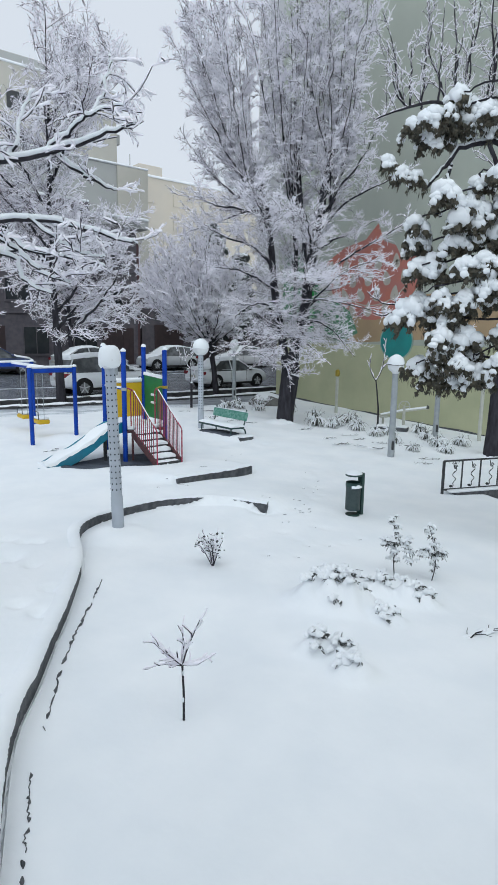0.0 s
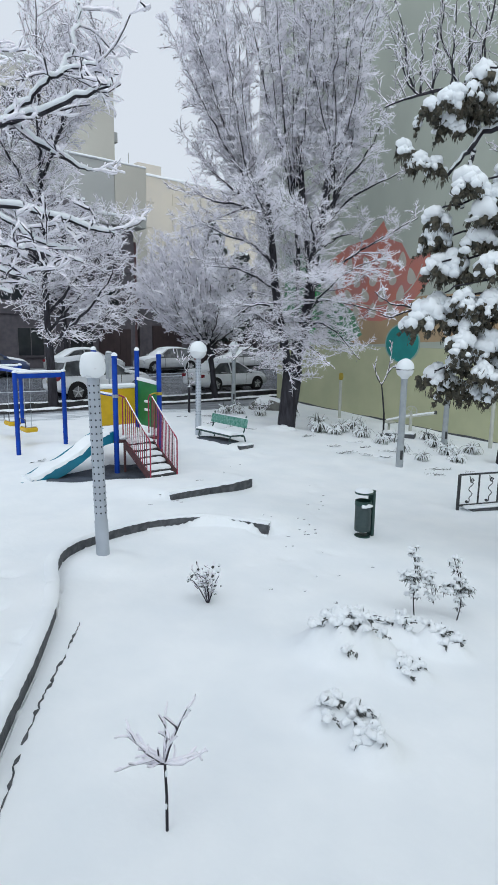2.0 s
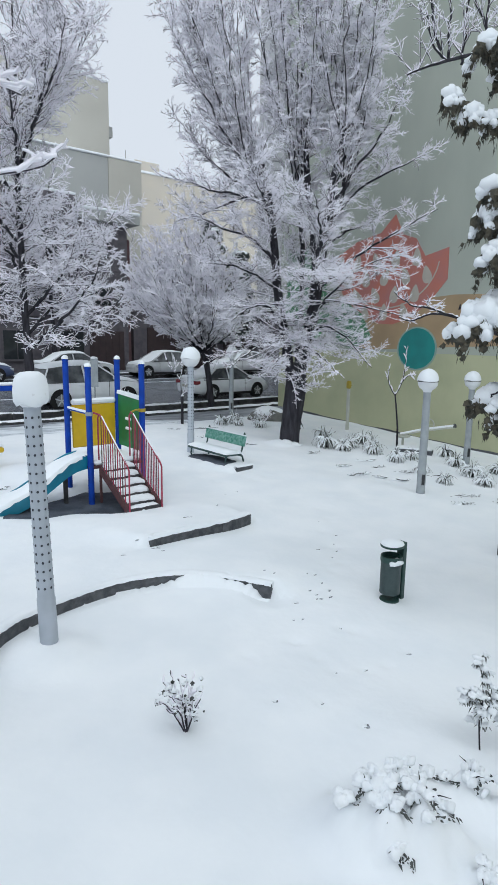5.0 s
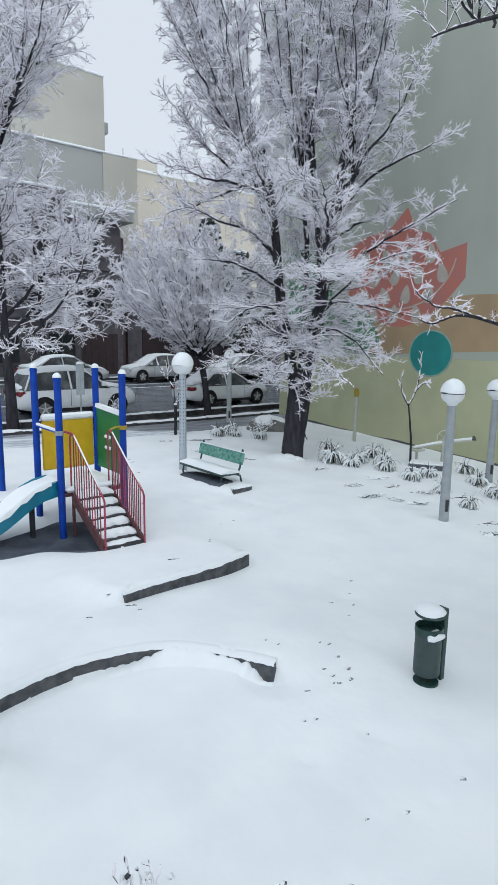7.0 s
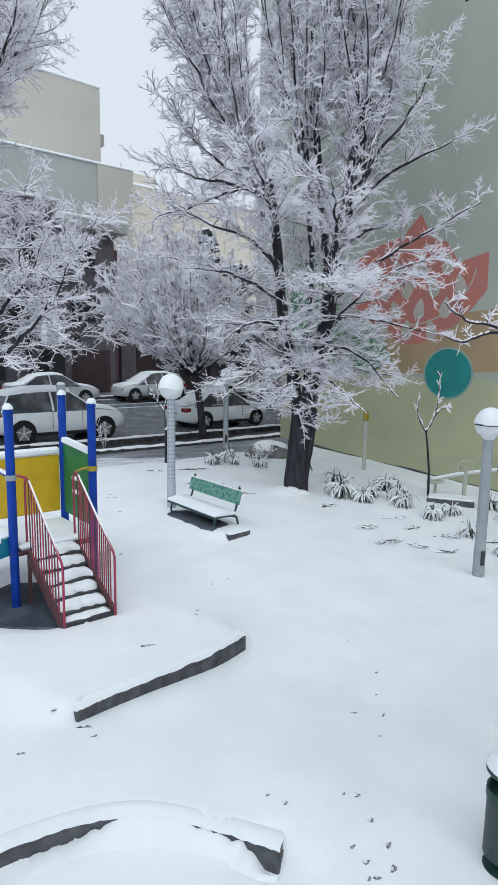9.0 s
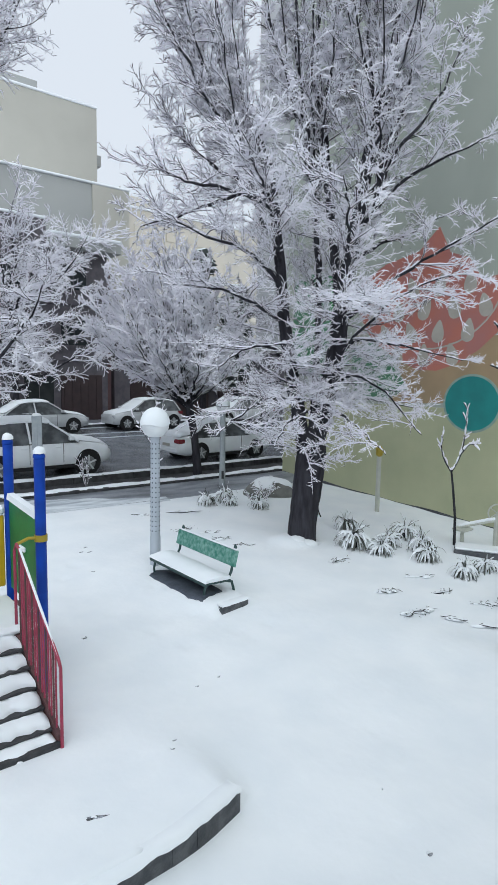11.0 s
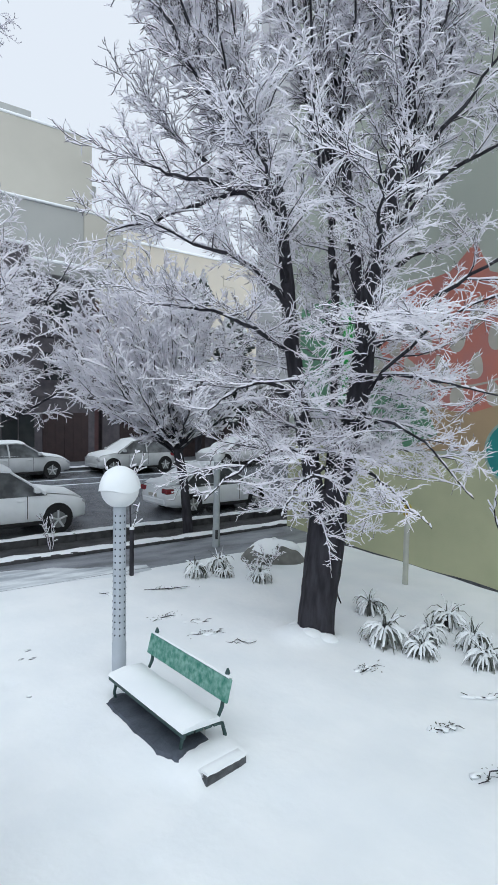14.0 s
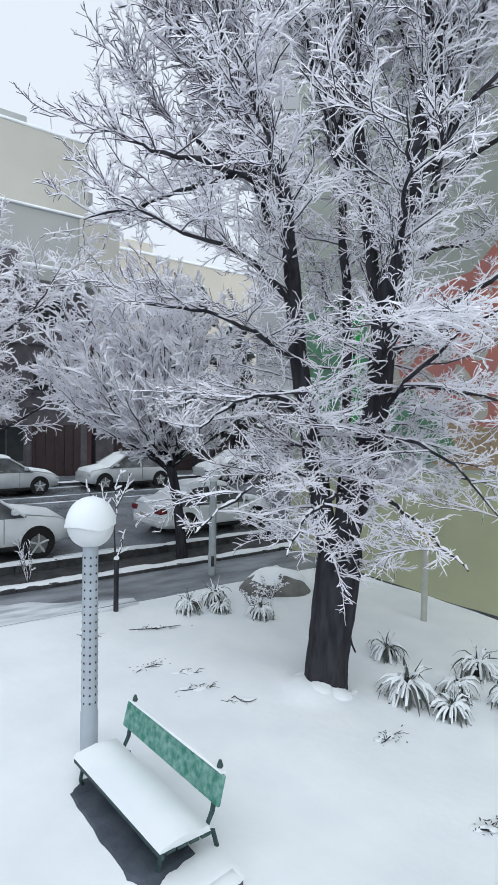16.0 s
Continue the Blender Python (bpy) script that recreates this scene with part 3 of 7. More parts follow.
def far_buildings():
    b = thing("yellow_building", "pale yellow apartment block far down the side street", "building")
    part("wall", Geo().box(38, 105, 80, 92, 0, 25.5), CREAM_HAZED, b)
    part("snow", Geo().box(37.8, 105.2, 79.8, 92, 25.5, 25.8, 0.06), SNOW, b)
    part("roof_box", Geo().box(46, 50, 83, 88, 25.8, 28.0, 0.06), CREAM_HAZED, b)
    part("antenna", Geo().tube([(44, 82, 25.8), (44, 82, 28.6)], 0.06, 6), CREAM_GREY, b)
    for z in (8, 11.5, 15, 18.5, 22):
        for x in (40.5, 45, 50, 55, 60, 65, 70):
            part("window", Geo().box(x, x + 1.9, 79.9, 80.05, z, z + 1.6), CREAM_HAZED, b)
    p = thing("grey_building", "tall pale grey apartment block behind the bare trees", "building", (30.9, 37.2, 0), -47)
    part("wall", Geo().box(0, 26, 0, 12, 0, 34), GREY_HAZED, p)
    part("shop_front", Geo().box(0.02, 26, -0.4, -0.01, 0, 5.2), BRICK, p, "dark shop front")
    part("awning", Geo().box(0, 26, -1.1, -0.01, 5.25, 5.6, 0.04), CREAM_GREY, p)
    part("snow", Geo().box(0, 26, -1.1, -0.02, 5.61, 5.75, 0.04), SNOW, p)
    for z in (7, 10.2, 13.4, 16.6, 19.8, 23, 26.2):
        part("floor_line", Geo().box(-0.02, 26, -0.04, -0.005, z - 0.9, z - 0.82), CREAM_GREY, p)
        for x in (4.2, 8.5, 12.8):
            window(p, x, z, 1.6, 1.5, 0.0)


brick_building()
low_shops()
cream_building()
far_buildings()

# plain block behind the camera, out of which the park is seen
back = thing("rear_building", "plain rendered house block behind the park", "building")
part("wall", Geo().box(-22, 4, -16, -6, -1, 12), CREAM_GREY, back)
part("snow", Geo().box(-22.1, 4.1, -16.1, -5.9, 12, 12.2, 0.05), SNOW, back)


# ---------------------------------------------------------------- playground
def snow_cap(geo, x, y, z, r, h, rng, n=10):
    return geo.lump((x, y, z), r, r, h, rng, n=n, m=4, rough=0.08, cut=-0.15)


def play_tower():
    rng = random.Random(11)
    z0 = gf(7.1, 13.0)
    t = thing("play_tower", "blue-posted playground tower with teal slide and red stairs, snow covered", "play tower", (6.6, 12.82, z0))
    w, d, top, deck = 1.12, 1.05, 2.49, 0.65
    for x, y, h in ((0, 0, top), (w, 0, top + 0.03), (w, d, top + 0.08), (0, d, top + 0.1)):
        p = part("post", Geo().turned([(0.058, -0.4), (0.058, h - 0.01), (0.05, h)], (x, y, 0), 14), BLUE, t)
        part("cap", Geo().turned([(0.065, h), (0.065, h + 0.03), (0.04, h + 0.055)], (x, y, 0), 12), BLUE, p)
        part("snow", snow_cap(Geo(), x, y, h + 0.06, 0.068, 0.065, rng), SNOW, p)
    part("deck", Geo().box(-0.05, w + 0.05, -0.04, d + 0.05, deck - 0.06, deck, 0.01), RUST, t)
    part("snow", Geo().box(0.06, w - 0.06, -0.05, d - 0.06, deck + 0.002, deck + 0.10, 0.04), SNOW, t, "thick snow on the deck")
    part("yellow_panel", Geo().box(0.10, w - 0.07, d - 0.02, d + 0.03, deck + 0.18, deck + 1.06, 0.015), YELLOW, t)
    part("snow", Geo().box(0.09, w - 0.06, d - 0.05, d + 0.06, deck + 1.06, deck + 1.18, 0.035), SNOW, t)
    part("green_panel", Geo().plate([(0.07, deck + 0.17), (d - 0.07, deck + 0.17), (d - 0.07, deck + 1.26), (0.07, deck + 1.20)], w - 0.025, w + 0.025), GREEN, t)
    for zz in (0.54, 0.74):
        part("panel_slot", Geo().box(w - 0.06, w - 0.02, 0.40, 0.62, deck + zz, deck + zz + 0.06, 0.015), SNOW, t, "snow caught on a rung of the panel")
    part("snow", Geo().loft([[(w - 0.05, y, deck + 1.20 + 0.06 * y), (w + 0.05, y, deck + 1.20 + 0.06 * y), (w + 0.04, y, deck + 1.27 + 0.06 * y), (w - 0.04, y, deck + 1.27 + 0.06 * y)] for y in (0.05, 0.3, 0.6, d - 0.06)]), SNOW, t)
    part("guard_bar", Geo().tube([(0, d - 0.02, deck + 1.0), (0, 0.0, deck + 1.0)], 0.02, 8), BLUE, t)
    part("snow", Geo().tube([(0, d - 0.06, deck + 1.03), (0, 0.06, deck + 1.03)], 0.026, 6), SNOW, t)
    part("clamp", Geo().turned([(0.07, deck + 0.97), (0.07, deck + 1.04)], (0, 0, 0), 12), POLE_STEEL, t)
    part("clamp", Geo().turned([(0.07, deck + 0.97), (0.07, deck + 1.04)], (w, 0, 0), 12), YELLOW_VALVE, t, "yellow post clamp")
    # stairs
    n, run, xl, xr = 6, 1.16, 0.18, 0.845
    foot = gf(7.1, 11.7) - z0 - 0.06
    st = part("stairs", Geo().box(xl - 0.02, xl + 0.02, -0.06, -0.02, foot, deck - 0.02), RUST, t)
    for x in (xl, xr):
        part("stringer", Geo().loft([[(x - 0.018, y, z - 0.11), (x + 0.018, y, z - 0.11), (x + 0.018, y, z + 0.07), (x - 0.018, y, z + 0.07)]
                                     for y, z in ((-0.05, deck - 0.06), (-run, foot + 0.10))]), RUST, st)
    for i in range(n):
        f = (i + 0.55) / n
        y, z = -run * f - 0.02, deck + (foot - deck) * f - 0.03
        part("tread", Geo().box(xl + 0.02, xr - 0.02, y - 0.12, y + 0.10, z, z + 0.03, 0.006), IRON, st)
        rows, lip = [], 0.0
        for k in range(11):
            lip = 0.5 * lip + rng.uniform(-0.04, 0.04)
            x = xl + 0.03 + (xr - xl - 0.06) * k / 10
            f, h = y - 0.085 + lip, (0.055 if k in (0, 10) else 0.085) + rng.uniform(-0.012, 0.012)
            rows.append([(x, f, z + 0.031), (x, y + 0.13, z + 0.031), (x, y + 0.13, z + 0.04 + h), (x, f + 0.045, z + 0.03 + h), (x, f + 0.008, z + 0.06)])
        part("snow", Geo().loft(rows), SNOW, st, smooth=70)
    part("bottom_plate", Geo().box(xl - 0.02, xr + 0.02, -run - 0.03, -run + 0.03, foot - 0.02, foot + 0.12, 0.008), IRON, st)
    for x, mat in ((xl, RED), (xr, RED)):
        rail = part("handrail", Geo().tube([(x, 0.02, deck + 0.05), (x, 0.02, deck + 0.91), (x, -0.05, deck + 0.99), (x, -0.14, deck + 0.95), (x, -run - 0.0, foot + 0.90), (x, -run - 0.04, foot + 0.84), (x, -run - 0.04, foot)], 0.016, 8), mat, st)
        bars = 11 if x == xl else 17
        for k in range(bars):
            f = 0.10 + 0.88 * k / bars
            y = -run * f
            zt = deck + 0.95 + (foot + 0.90 - deck - 0.95) * (f * run - 0.14) / (run - 0.14)
            part("baluster", Geo().tube([(x, y, deck + (foot - deck) * f - 0.02), (x, y, zt)], 0.0095, 6), RED if k % 3 else RUST, rail)
        part("snow", Geo().tube([(x, -0.15, deck + 0.967), (x, -run + 0.03, foot + 0.925)], [0.012, 0.014], 5), SNOW, rail)
    for x, xo in ((xl, 0.0), (xr, w)):
        part("grab_bar", Geo().tube([(xo, 0, deck + 1.0), ((x + xo) / 2, -0.01, deck + 1.02), (x, -0.03, deck + 0.98)], 0.018, 8), YELLOW_VALVE if xo else RED, st)
    # slide, running away to -x and a little towards the bed
    prof = [(-0.02, 0.66), (-0.28, 0.63), (-0.5, 0.55), (-0.88, 0.34), (-1.3, 0.15), (-1.62, 0.06), (-1.9, -0.05), (-2.1, -0.06), (-2.3, 0.05)]
    ya, yb = 0.06, 0.62
    sh = lambda x, y: y + 0.235 * x
    lo = []
    for i, (x, z) in enumerate(prof):
        k = 0.2 if i < 7 else (0.14 if i == 7 else 0.06)
        lo.append([(x, sh(x, q), z + h) for q, h in ((ya, k), (ya, -0.06), (yb, -0.06), (yb, k), (yb - 0.03, k), (yb - 0.05, 0.0), (ya + 0.05, 0.0), (ya + 0.03, k))])
    sl = part("slide", Geo().loft(lo), TEAL, t, "teal plastic slide")
    fine = [(prof[i][0] + (prof[i + 1][0] - prof[i][0]) * f, prof[i][1] + (prof[i + 1][1] - prof[i][1]) * f) for i in range(8) for f in (0, 0.25, 0.5, 0.75)]
    part("snow", Geo().loft([[(x, sh(x, q), z + h) for q, h in ((ya + 0.035, 0.004), (yb - 0.035, 0.004), (yb - 0.01, 0.19 + 0.02 * math.sin(7 * x)), ((ya + yb) / 2, 0.22 + 0.02 * math.sin(5 * x)), (ya + 0.012 + 0.02 * math.sin(17 * x), 0.205 + 0.012 * math.sin(11 * x)), (ya + 0.034, 0.15))] for x, z in fine[:29]]), SNOW, sl, "snow filling the chute", smooth=70)
    edge, drop = [], 0.0
    for x, z in fine[2:29]:
        drop = 0.5 * drop + rng.uniform(-0.03, 0.04)
        edge.append([(x, sh(x, ya - 0.012), z + 0.17 - max(0.0, drop)), (x, sh(x, ya + 0.04), z + 0.19), (x, sh(x, ya + 0.03), z + 0.232), (x, sh(x, ya), z + 0.222)])
    part("snow", Geo().loft(edge), SNOW, sl, "ragged snow along the slide's edge", smooth=70)
    part("support_leg", Geo().tube([(-0.42, 0.22, -0.4), (-0.42, 0.22, 0.5)], 0.045, 10), IRON, sl)
    # bare ground below the deck and its shade: one dark painted patch, laid later
    return t


play_tower()


def swing_set():
    rng = random.Random(21)
    z0 = gf(5.9, 16.6)
    s = thing("swing_set", "blue steel swing frame with two yellow seats in the snow", "swing", (5.18, 15.15, z0))
    wdt, lng, h = 1.18, 3.2, 1.95
    for y in (0, lng):
        for x in (0, wdt):
            p = part("leg", Geo().turned([(0.055, -0.15), (0.055, h)], (x, y, 0), 12), BLUE, s)
            part("snow", snow_cap(Geo(), x, y, h + 0.02, 0.065, 0.05, rng), SNOW, p)
        part("top_bar", Geo().box(0.05, wdt - 0.05, y - 0.04, y + 0.04, h - 0.13, h - 0.02, 0.012), BLUE, s)
        part("snow", Geo().box(0.05, wdt - 0.05, y - 0.05, y + 0.05, h - 0.018, h + 0.05, 0.025), SNOW, s)
    part("beam", Geo().tube([(wdt / 2, 0.04, h - 0.07), (wdt / 2, lng - 0.04, h - 0.07)], 0.045, 10), BLUE, s)
    part("snow", Geo().tube([(wdt / 2, 0.06, h - 0.02), (wdt / 2, lng - 0.06, h - 0.02)], 0.045, 8), SNOW, s)
    for yc in (0.95, 2.25):
        seat = part("seat", Geo().box(wdt / 2 - 0.16, wdt / 2 + 0.16, yc - 0.24, yc + 0.24, 0.38, 0.50, 0.03), YELLOW, s, "yellow plastic swing seat")
        part("back_rest", Geo().tube([(wdt / 2 - 0.15, yc - 0.22, 0.52), (wdt / 2 - 0.15, yc - 0.2, 0.72), (wdt / 2 - 0.15, yc + 0.2, 0.72), (wdt / 2 - 0.15, yc + 0.22, 0.52)], 0.012, 6), IRON, seat)
        part("snow", Geo().box(wdt / 2 - 0.15, wdt / 2 + 0.15, yc - 0.23, yc + 0.23, 0.505, 0.57, 0.03), SNOW, seat)
        for dy in (-0.23, 0.23):
            part("chain", Geo().tube([(wdt / 2, yc + dy, 0.5), (wdt / 2, yc + dy, h - 0.1)], 0.007, 5), POLE_STEEL, s)


swing_set()


# ---------------------------------------------------------------- lamps
def perforated_lamp(x, y, height, globe_r, snow_h, pole=0.095, low=6, tilt=0.0):
    rng = random.Random(int(x * 7))
    z0 = gf(x, y)
    lamp = thing("park_lamp", "white perforated lamp post with a globe under a cap of snow", "lamp post", (x, y, z0), group="park lamps")
    part("pole", Geo().turned([(pole * 1.08, -0.15), (pole * 1.08, height * 0.22), (pole, height * 0.22 + 0.01), (pole * 0.94, height)], n=20), POLE_WHITE, lamp)
    holes = Geo()
    for k in range(8):
        a = 2 * math.pi * (k + 0.5) / 8
        z = height * 0.27
        while z < height - 0.06:
            r = pole * (1.0 - 0.06 * z / height) - 0.0005
            q = Vector((math.cos(a), math.sin(a), 0))
            s = Vector((-math.sin(a), math.cos(a), 0))
            c = q * r + Vector((0, 0, z))
            vs = [c + s * 0.012 * math.cos(j * math.pi / 3) + Vector((0, 0, 0.014 * math.sin(j * math.pi / 3))) for j in range(6)]
            holes.add(vs + [v + q * 0.003 for v in vs], [tuple(range(6, 12))] + [(j, (j + 1) % 6, 6 + (j + 1) % 6, 6 + j) for j in range(6)])
            z += 0.088
    part("hole", holes, HOLE, lamp, "rows of round holes", smooth=0, kind="stuff")
    part("collar", Geo().turned([(pole, height - 0.01), (pole * 1.25, height + 0.03), (pole * 1.1, height + 0.05)], n=20), POLE_WHITE, lamp)
    cz = height + globe_r * 0.82
    prof = [(globe_r * math.cos(a), cz + globe_r * math.sin(a)) for a in [radians(-62 + 150 * i / 12) for i in range(13)]]
    part("globe", Geo().turned(prof, n=24), GLOBE, lamp, "opal glass globe")
    g2 = Geo()
    n, m, vs = 24, 8, []
    for i in range(m + 1):
        th = radians(90 - (90 + low) * i / m)
        for k in range(n):
            a = 2 * math.pi * k / n
            rr = (globe_r * 1.07 + 0.012 * math.sin(2 * a + 1) + rng.uniform(-0.006, 0.006)) * max(0.0, math.cos(th)) ** (0.55 if low > 20 else 1.0)
            zz = cz + globe_r * 1.0 * math.sin(th) + snow_h * max(0, math.sin(th)) ** 0.7 - (0.02 * math.sin(3 * a) if i == m else 0)
            vs.append((rr * math.cos(a), rr * math.sin(a), zz))
    fs = [(i * n + k, (i + 1) * n + k, (i + 1) * n + (k + 1) % n, i * n + (k + 1) % n) for i in range(m) for k in range(n)]
    fs.append(tuple(m * n + k for k in range(n))[::-1])
    g2.add(vs, fs)
    part("snow", g2, SNOW, lamp, "rounded snow cap on the globe", smooth=70)
    lamp.matrix_basis = lamp.matrix_basis @ Matrix.Rotation(radians(tilt), 4, (0.632, 0.775, 0.0))
    return lamp


def cap_lamp(x, y, height, r, base=0.0, label="grey steel lamp post with a dome head heaped with snow"):
    rng = random.Random(int(x * 9))
    lamp = thing("park_lamp", label, "lamp post", (x, y, gf(x, y) + base), group="park lamps")
    part("pole", Geo().turned([(0.095, -0.15), (0.095, 0.5), (0.088, 0.51), (0.080, height)], n=18), POLE_STEEL, lamp)
    part("service_door", Geo().box(-0.102, -0.088, -0.035, 0.035, 0.22, 0.46, 0.004, m=pose(0, 0, 0, 0, 0, 60)), IRON, lamp, "dark service door")
    part("shade", Geo().turned([(0.085, height - 0.02), (0.11, height + 0.03), (r * 0.80, height + 0.07), (r * 0.96, height + 0.13), (r, height + 0.2), (r, height + 0.23)], n=24), GLOBE, lamp, "white bowl under the dome")
    part("rim", Geo().turned([(r * 1.03, height + 0.205), (r * 1.05, height + 0.225), (r * 1.03, height + 0.235)], n=24), IRON, lamp, "dark rim")
    part("snow", Geo().lump((0, 0, height + 0.235), r * 1.06, r * 1.06, 0.25, rng, n=22, m=7, rough=0.025, cut=-0.06), SNOW, lamp, smooth=70)
    return lamp


perforated_lamp(3.88, 7.82, 2.42, 0.148, 0.06, 0.082, 42, -1.4)
perforated_lamp(10.87, 15.82, 2.36, 0.25, 0.055, 0.088, 2)
cap_lamp(13.09, 9.90, 2.30, 0.215)
cap_lamp(17.2, 11.25, 2.14, 0.215)
cap_lamp(16.15, 20.9, 2.2, 0.2, label="grey steel lamp post by the footway, snow on its head")


# ---------------------------------------------------------------- bench, bin, curbs, fence
def bench():
    z0 = gf(10.9, 14.55) - 0.12
    b = thing("park_bench", "green iron park bench under thick snow", "bench", (10.56, 13.75, z0))
    ln = 1.72
    for i in range(4):
        x = 0.03 + i * 0.115
        part("seat_slat", Geo().box(x, x + 0.095, 0, ln, 0.415 - 0.006 * i, 0.445 - 0.006 * i, 0.008), BENCH_DARK, b)
    part("front_rail", Geo().box(-0.012, 0.02, 0, ln, 0.385, 0.44, 0.008), BENCH_DARK, b)
    m = pose(0.545, 0, 0.60, 0, 14, 0)
    part("back_board", Geo().box(-0.018, 0.018, 0.0, ln, 0.0, 0.26, 0.01, m=m), BENCH_GREEN, b, "green slatted back board, frosted")
    part("snow", Geo().box(-0.035, 0.03, 0.02, ln - 0.02, 0.262, 0.285, 0.01, m=m), SNOW, b)
    part("snow", Geo().loft([[(-0.02, y, 0.445), (0.47, y, 0.43), (0.45, y, 0.485 + 0.008 * math.sin(9 * y)), (0.22, y, 0.505 + 0.008 * math.sin(5 * y)), (0.0, y, 0.482 + 0.008 * math.sin(7 * y))] for y in np.linspace(0.01, ln - 0.01, 12)]), SNOW, b, "thick snow on the seat", smooth=70)
    for y in (0.10, ln - 0.10):
        fr = part("end_frame", Geo().tube([(0.03, y, 0.40), (0.48, y, 0.39), (0.55, y, 0.52), (0.62, y, 0.90)], 0.022, 8), BENCH_DARK, b, "cast iron end frame")
        part("foot", Geo().tube([(0.05, y, 0.39), (0.02, y, 0.25), (0.06, y, 0.1), (0.02, y, 0.0)], 0.02, 8), BENCH_DARK, fr)
        part("foot", Geo().tube([(0.42, y, 0.39), (0.56, y, 0.34), (0.60, y, 0.2), (0.58, y, 0.0)], 0.022, 8), BENCH_DARK, fr)
        part("finial", Geo().turned([(0.02, 0.0), (0.03, 0.02), (0.02, 0.05), (0.012, 0.07)], (0.625, y, 0.87), 8), BENCH_DARK, fr)


bench()


def litter_bin():
    rng = random.Random(41)
    z0 = gf(8.05, 6.6) - 0.07
    b = thing("litter_bin", "dark green drum litter bin on a post, snow on its lid", "litter bin", (8.0, 6.71, z0))
    low = sf(7.9, 6.68) - z0
    c = (-0.115, 0.02, 0)
    part("drum", Geo().turned([(0.0, low + 0.10), (0.118, low + 0.10), (0.130, low + 0.11), (0.130, 0.58), (0.133, 0.585), (0.133, 0.60)], c, 24), BIN_GREY, b, "slate grey drum")
    part("rim", Geo().turned([(0.136, 0.60), (0.139, 0.62), (0.136, 0.67), (0.12, 0.67), (0.12, 0.61)], c, 24), BIN_GREEN, b, "green inner rim")
    part("lid", Geo().turned([(0.05, 0.79), (0.145, 0.79), (0.15, 0.805), (0.14, 0.82)], c, 24), BIN_GREEN, b, "flat round lid")
    part("snow", Geo().lump((c[0], c[1], 0.822), 0.148, 0.148, 0.065, rng, n=20, m=6, rough=0.03, cut=-0.02), SNOW, b, smooth=70)
    part("post", Geo().box(0.035, 0.10, -0.055, 0.055, -0.1, 0.82, 0.006), BIN_GREEN, b)
    part("bracket", Geo().box(-0.1, 0.045, -0.03, 0.03, 0.795, 0.806), BIN_GREEN, b)
    part("base_tray", Geo().turned([(0.12, low - 0.03), (0.128, low - 0.01), (0.124, low + 0.022), (0.0, low + 0.024)], c, 20), BIN_GREEN, b)
    part("snow", Geo().lump((c[0] - 0.02, c[1] - 0.09, 0.60), 0.11, 0.075, 0.05, rng, n=10, m=4, rough=0.15), SNOW, b)


litter_bin()


